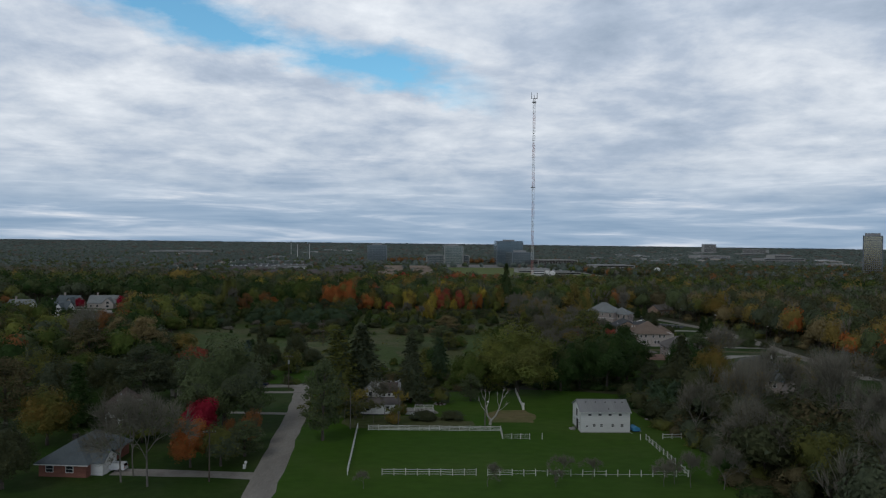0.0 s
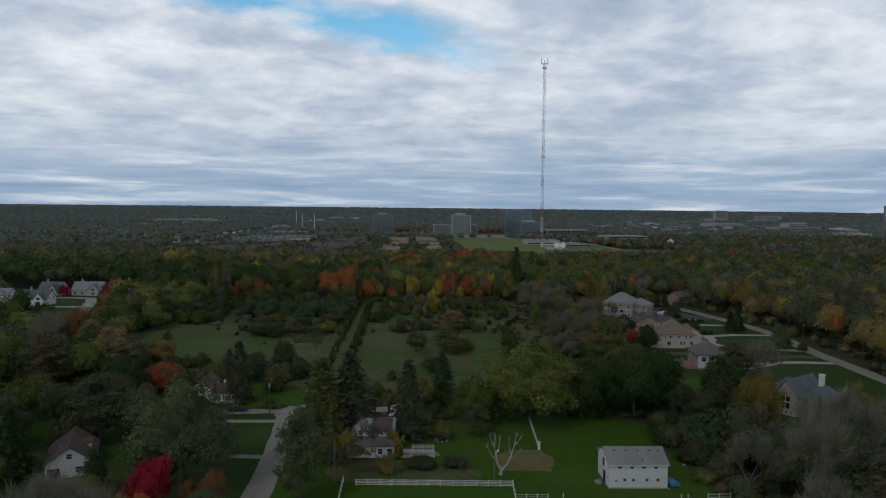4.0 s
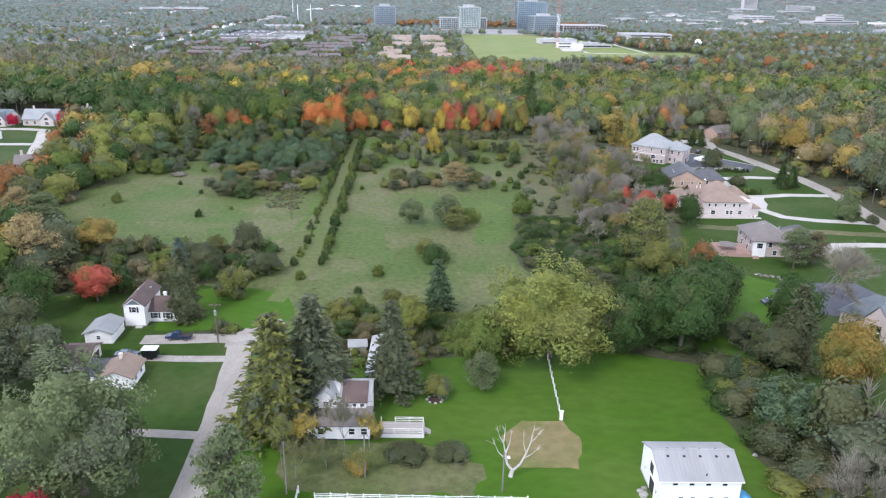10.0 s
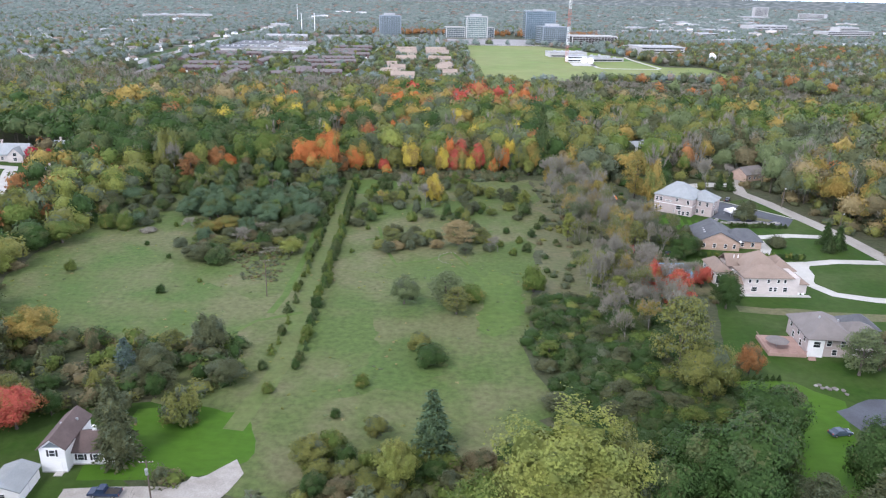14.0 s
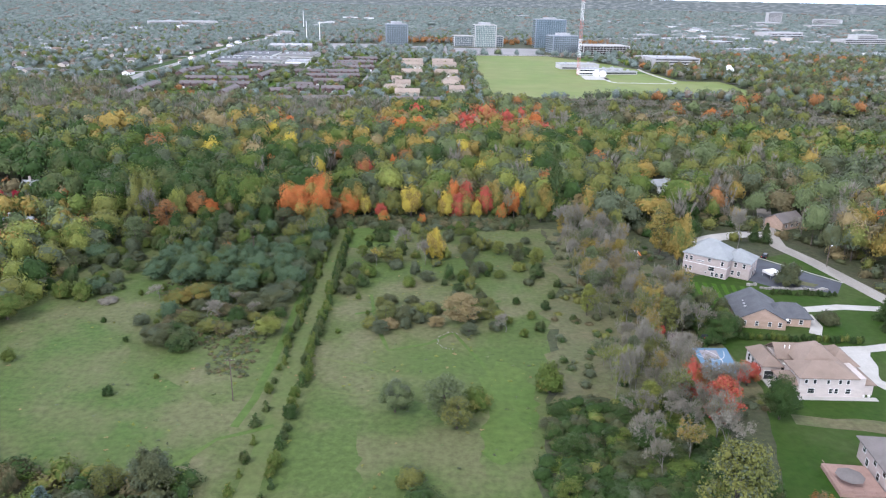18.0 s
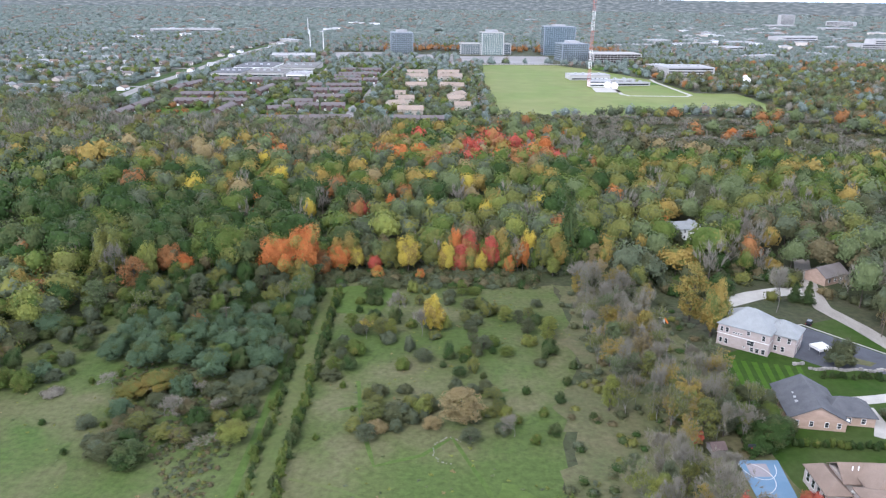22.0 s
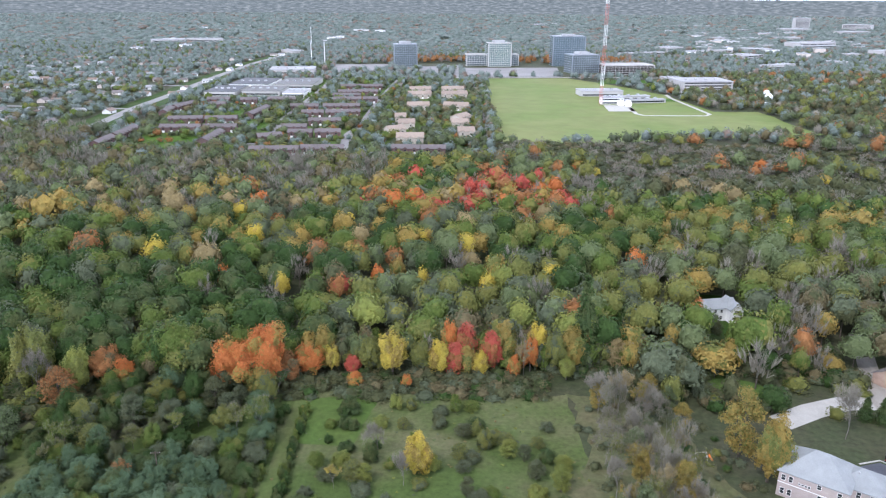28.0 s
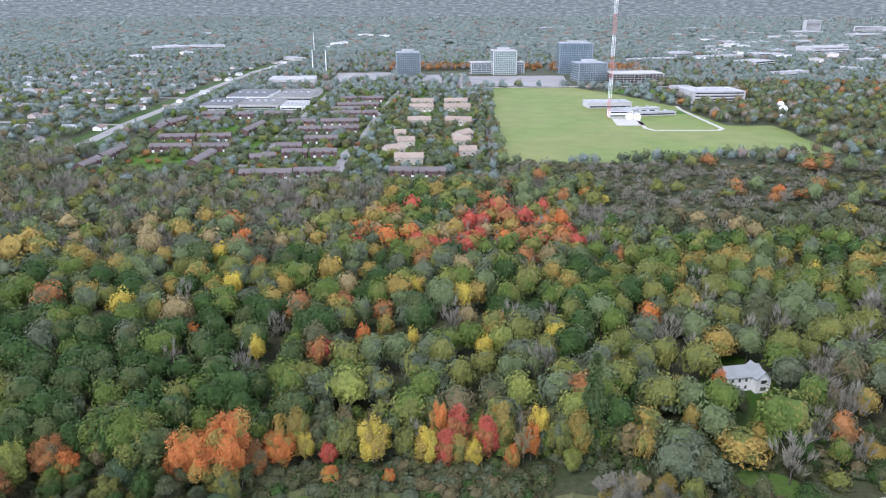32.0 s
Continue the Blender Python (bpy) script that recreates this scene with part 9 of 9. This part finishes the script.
# low scrub between the woods and the field
spots = []
for k in range(1700):
    x, y = rng.uniform(14, 560), rng.uniform(762, 934)
    if x < 0.64 * y + 20:
        spots.append((x, y, -0.8 - DIP * min(1, max(0, (y - 680) / 180)), rng.uniform(3.4, 6.5), rng.uniform(6, 10), rng.choice(("scrub", "scrub", "brown", "scrub", "moss", "twig", "scrub", "brown") if x > 90 or rng.random() < 0.9 else ("gold", "olive"))))
wood_mesh("scrubland", spots, coarse, "low dense grey-brown scrub before the field", "scrub", False)
# brush along the foot of the woods
spots = []
for k in range(560):
    x = rng.uniform(-190, 100)
    y0 = 470 + x * 0.06 + (14 if x > 30 else 0)
    spots.append((x, y0 + rng.uniform(4, 20), -1.0, rng.uniform(2.5, 5), rng.uniform(5, 9), rng.choice(("scrub", "moss", "scrub", "dark", "brown", "scrub"))))
wood_mesh("brush", spots, bush, "low brown-green brush along the foot of the woods", "brush", False)
# east of the lane and west of the gardens the woods go on
spots = []
for k in range(1300):
    x, y = rng.uniform(118, 420), rng.uniform(240, 560)
    lane = 160 if y < 400 else 160 - (y - 400) * 0.3
    if y > 484 or x > 0.64 * y + 40 or x < lane:
        continue
    spots.append((x, y, 0, rng.uniform(12, 19), rng.uniform(9, 14), rng.choice(("moss", "olive", "brown", "brown", "gold", "scrub", "sage", "gold", "bronze", "twig", "orange", "twig", "moss", "tan") if x < 200 else ("brown", "moss", "scrub", "twig", "gold", "sage", "brown"))))
wood_mesh("woodland", spots, fine, "autumn wood along the lane in green, brown and gold", "woodland")
spots = []
for k in range(900):
    x, y = rng.uniform(-420, -150), rng.uniform(200, 500)
    if x < -0.64 * y - 60 or estate_yard(x, y) or (-225 < x < -140 and 335 < y <= 372):
        continue
    spots.append((x, y, 0, rng.uniform(9, 16), rng.uniform(9, 13), rng.choice(("green", "olive", "olive", "brown", "gold", "dark", "sage", "rust"))))
wood_mesh("woodland", spots, coarse, "mixed garden and hedgerow trees in autumn colour", "woodland")


def thicket(name, hues, count, area, h, w, label, seed, keep=None, kinds=None):
    """Low growth that fills an area but for its open ground."""
    rng = random.Random(seed)
    (x0, x1), (y0, y1) = area
    pts = [(rng.uniform(x0, x1), rng.uniform(y0, y1)) for _ in range(count)]
    spots = [(x, y, -0.3, rng.uniform(*h), rng.uniform(*w), rng.choice(hues)) for (x, y), shut in zip(pts, open_ground(pts)) if not shut and (keep is None or keep(x, y))]
    wood_mesh(name, spots, kinds or bush, label, "brush", False)


thicket("bramble_thicket", ("dark", "spruce", "green", "dark", "scrub", "dark", "dark"), 780, ((14, 68), (240, 336)), (1.6, 3.6), (4, 8), "dense green and brown bramble thicket", 71, lambda x, y: x > 25 + 13 * noise.noise(Vector((x * 0.1, y * 0.06, 5.2))), bush_fine)
thicket("bare_thicket", ("brown", "scrub", "olive", "moss", "dark", "scrub"), 330, ((18, 84), (330, 478)), (0.8, 2.6), (2.5, 5), "grey leafless thicket beside the meadow", 72, lambda x, y: 30 + 14 * noise.noise(Vector((x * 0.1, y * 0.06, 2.2))) < x < 84 - max(0, y - 415) * 0.1)
thicket("pine_undergrowth", ("scrub", "olive", "pine", "scrub", "brown"), 520, ((-140, -50), (384, 486)), (1.5, 4), (4, 8), "low undergrowth round the pines", 73, lambda x, y: x > -108 or y > 452)
spots, rng = [], random.Random(83)
for k in range(1500):
    x, y = rng.uniform(-98, -48), rng.uniform(342, 404)
    edge = 6 * noise.noise(Vector((x * 0.1, y * 0.1, 1.2)))
    if -52 - (y - 342) * 0.05 > x > -64 - max(0, y - 350) * 0.75 + edge:
        spots.append((x, y, -0.2, rng.uniform(0.35, 1.0), rng.uniform(0.9, 2.4), rng.choice(("scrub", "moss", "brown", "brown", "scrub", "olive"))))
wood_mesh("scrub_growth", spots, bush, "low brown and dull green weeds between the shrubs", "brush", False)
thicket("hedge_growth", ("scrub", "brown", "dark", "olive", "dark"), 700, ((54, 150), (80, 262)), (2.5, 6), (5, 10), "tangled brown-green growth along the hedge", 74, None, bush_fine)
thicket("garden_growth", ("scrub", "olive", "dark", "brown", "green"), 900, ((-230, -44), (236, 330)), (2, 5), (4, 8), "garden shrubs and rough growth behind the houses", 75)
thicket("west_growth", ("green", "olive", "scrub", "dark", "brown", "lime"), 900, ((-260, -126), (296, 500)), (3, 8), (5, 10), "bushy trees west of the meadow", 76, lambda x, y: not estate_yard(x, y))
thicket("lane_growth", ("scrub", "brown", "olive", "tan"), 700, ((80, 260), (250, 500)), (2, 6), (5, 9), "brown-green growth along the lane", 77, lambda x, y: x > 154 - max(0, y - 400) * 0.25 or y > 470)
thicket("meadow_scrub", ("scrub", "brown", "moss", "dark", "scrub"), 420, ((-42, 36), (404, 480)), (0.8, 2.4), (1.8, 4.2), "low brown scrub scattered over the top of the meadow", 80, lambda x, y: noise.noise(Vector((x * 0.06, y * 0.06, 6.6))) > 0.05 - (y - 404) * 0.003)
thicket("meadow_edge", ("scrub", "olive", "green", "brown"), 260, ((-48, 26), (230, 272)), (1.2, 3), (3, 6), "rough growth at the bottom of the meadow", 78, lambda x, y: y < 256 and x > -25)


thicket("glade_brush", ("scrub", "dark", "moss", "scrub", "dark", "brown"), 420, ((50, 134), (472, 524)), (2, 6), (4, 8), "brown-green brush round the glade", 79, lambda x, y: x < 104 or y > 490)


def grove(name, hues, count, area, h, w, label, seed, hole=None):
    """Trees of the background, joined."""
    rng = random.Random(seed)
    (x0, x1), (y0, y1) = area
    pts = [(rng.uniform(x0, x1), rng.uniform(y0, y1)) for _ in range(count)]
    spots = [(x, y, -0.3, rng.uniform(*h), rng.uniform(*w) * 1.2, rng.choice(hues)) for (x, y), shut in zip(pts, open_ground(pts)) if not shut and not (hole and hole(x, y))]
    wood_mesh(name, spots, fine, label, "trees")


grove("hedge_trees", ("twig", "brown", "scrub", "scrub", "dark", "twig", "moss", "moss"), 110, ((60, 120), (90, 205)), (7, 16), (8, 13), "brown and olive trees along the paddock hedge", 50, lambda x, y: x < 62 + max(0, (150 - y)) * 0.02)
grove("boundary_trees", ("olive", "green", "scrub", "lime", "dark"), 73, ((-200, -136), (300, 470)), (8, 15), (8, 12), "green and olive trees west of the meadow", 51, estate_yard)
grove("estate_trees", ("olive", "green", "moss", "dark", "gold", "sage", "rust"), 110, ((-262, -140), (376, 505)), (7, 12), (6, 10), "garden trees round the estate houses", 56, lambda x, y: estate_yard(x, y) or any(abs(x - a) < 11 and -26 < y - b < 9 for a, b in ((-200, 503), (-174, 446), (-168, 382))))
grove("garden_edge_trees", ("dark", "olive", "green", "moss", "brown", "scrub"), 46, ((-275, -198), (336, 386)), (12, 17), (9, 13), "tall mixed trees south of the estate houses", 63)
grove("garden_trees", ("dark", "scrub", "olive", "green", "gold"), 96, ((-200, -92), (150, 300)), (8, 15), (9, 14), "mixed trees of the gardens west of the road", 52, lambda x, y: x > -104 and y > 236 or (x > -112 and y < 215))


grove("lane_trees", ("brown", "scrub", "twig", "tan", "olive", "twig", "rust"), 70, ((116, 196), (150, 262)), (11, 18), (8, 12), "brown and bare trees south of the mansions", 57)

grove("glade_trees", ("olive", "scrub", "gold", "moss", "green", "dark", "twig", "brown"), 60, ((56, 136), (470, 530)), (7, 14), (5, 8), "slender autumn trees round the glade", 58, lambda x, y: x > 100 and y < 492 or 86 < x < 114 and y > 512)


# tufts of weeds all over the meadow
rng = random.Random(88)
spots = []
for k in range(1500):
    x, y = rng.uniform(-136, 40), rng.uniform(262, 478)
    if noise.noise(Vector((x * 0.05, y * 0.05, 4.4))) + rng.uniform(-0.35, 0.35) > 0.0:
        spots.append((x, y))
shut = open_ground(spots)
spots = [(x, y, -0.1, rng.uniform(0.3, 0.8), rng.uniform(0.8, 1.8), rng.choice(("sage", "olive", "sage", "moss", "lime", "tan"))) for (x, y), o in zip(spots, shut) if o]
wood_mesh("weed_tufts", spots, [leaves(np.random.default_rng(s), [(0, 0, 0.3), (0.25, 0.1, 0.25)], [0.3, 0.24], 7, 0.16, 0.9, 0.8, True) for s in (17, 18, 19)], "tufts of tan and green weeds in the meadow", "weeds", False)

# ---- trees of the suburb and the far country ----
rng = random.Random(21)
blob = [dome(s, 9, 52, 0.074, 0, 1.0, 0.1, 0.40, fine=0.12, heart=0.88) for s in range(131, 136)]
blob_near = [dome(s, 11, 150, 0.054, 0, 1.0, 0.1, 0.42, fine=0.14, heart=0.86) for s in range(141, 146)]
spots, pts = [], []
for k in range(16500):
    y = 815 + 1420 * rng.random() ** 0.8
    pts.append((rng.uniform(-1, 1) * (0.64 * y + 30), y))
for (x, y), shut in zip(pts, open_ground(pts)):
    if shut or y < 930 and x > 15 or (130 < x < 260 and 1500 < y < 1620) or (-160 < x < 200 and 1630 < y < 1750):
        continue
    if any(x0 - 3 < x < x1 + 3 and y0 - 3 < y < y1 + 2 for x0, x1, y0, y1 in ROOFS):
        continue
    homes = -340 < x < 8 and y < 1300
    if homes and rng.random() < 0.12:
        continue
    open_ = x < -380 and y < 2000
    if open_ and rng.random() < 0.1:
        continue
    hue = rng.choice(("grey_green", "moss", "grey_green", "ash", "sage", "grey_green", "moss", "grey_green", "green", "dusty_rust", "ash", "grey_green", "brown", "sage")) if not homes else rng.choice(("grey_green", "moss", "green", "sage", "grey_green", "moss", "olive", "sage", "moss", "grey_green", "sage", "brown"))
    # beyond here nearly all leaves take the colours with haze mixed in
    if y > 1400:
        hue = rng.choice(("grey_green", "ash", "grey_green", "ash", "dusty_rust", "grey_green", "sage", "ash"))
    if x > 255 and y < 1560:
        hue = rng.choice(("brown", "scrub", "olive", "moss", "sage", "brown", "sage", "moss", "scrub", "olive", "grey_green", "sage", "twig", "rust", "brown", "grey_green"))
    if 1720 < y < 1850 and -200 < x < 300:
        hue = rng.choice(("rust", "rust", "rust", "dusty_rust"))
    h = rng.uniform(8, 13.5) if open_ or homes else rng.uniform(10, 16)
    spots.append((x, y, ground_height(x, y) - 1 - DIP, h, rng.uniform(8, 13) * 1.2, hue))
for k in range(13):           # red maples before the nearest terraces
    spots.append((-196 + 7 * k + rng.uniform(-3, 3), 846 + 0.2 * 7 * k + rng.uniform(-3, 22), -0.5 - DIP, rng.uniform(5, 8), rng.uniform(5, 8), rng.choice(("red", "red", "rust", "moss"))))
for k in range(190):          # the lines of trees along the avenue beside the field
    y = 945 + 2.75 * k
    for x in (15.5 - (y - 945) * 0.021, 4.0 - (y - 945) * 0.021):
        if rng.random() < 0.7:
            spots.append((x + rng.uniform(-2, 2), y + rng.uniform(-2, 2), -0.5 - DIP, rng.uniform(6, 11), rng.uniform(6, 9), rng.choice(("moss", "grey_green", "brown", "sage", "dark", "twig"))))
pts = [(rng.uniform(-345, 10), rng.uniform(826, 1330)) for _ in range(1900)]
for (x, y), shut in zip(pts, open_ground(pts)):
    if shut and rng.random() < 0.75 or any(x0 + 1 < x < x1 - 1 and y0 - 2 < y < y1 for x0, x1, y0, y1 in ROOFS):
        continue
    spots.append((x, y, -1 - DIP, rng.uniform(5, 9.5), rng.uniform(6, 10), rng.choice(("moss", "grey_green", "moss", "sage", "green", "sage", "moss", "olive", "grey_green", "rust"))))
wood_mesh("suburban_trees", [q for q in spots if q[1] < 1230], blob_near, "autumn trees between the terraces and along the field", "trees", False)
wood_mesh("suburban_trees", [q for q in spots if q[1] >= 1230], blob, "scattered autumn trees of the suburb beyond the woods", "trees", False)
clump = [dome(s, 8, 26, 0.085, 0, 1.0, 0.1, 0.40, fine=0.12, heart=0.9) for s in range(151, 155)]
spots = []
for k in range(15000):
    y = 2150 + 2600 * rng.random() ** 1.0
    x = rng.uniform(-1, 1) * (0.64 * y + 60)
    if math.hypot(x, y - 200) > 4760:
        continue
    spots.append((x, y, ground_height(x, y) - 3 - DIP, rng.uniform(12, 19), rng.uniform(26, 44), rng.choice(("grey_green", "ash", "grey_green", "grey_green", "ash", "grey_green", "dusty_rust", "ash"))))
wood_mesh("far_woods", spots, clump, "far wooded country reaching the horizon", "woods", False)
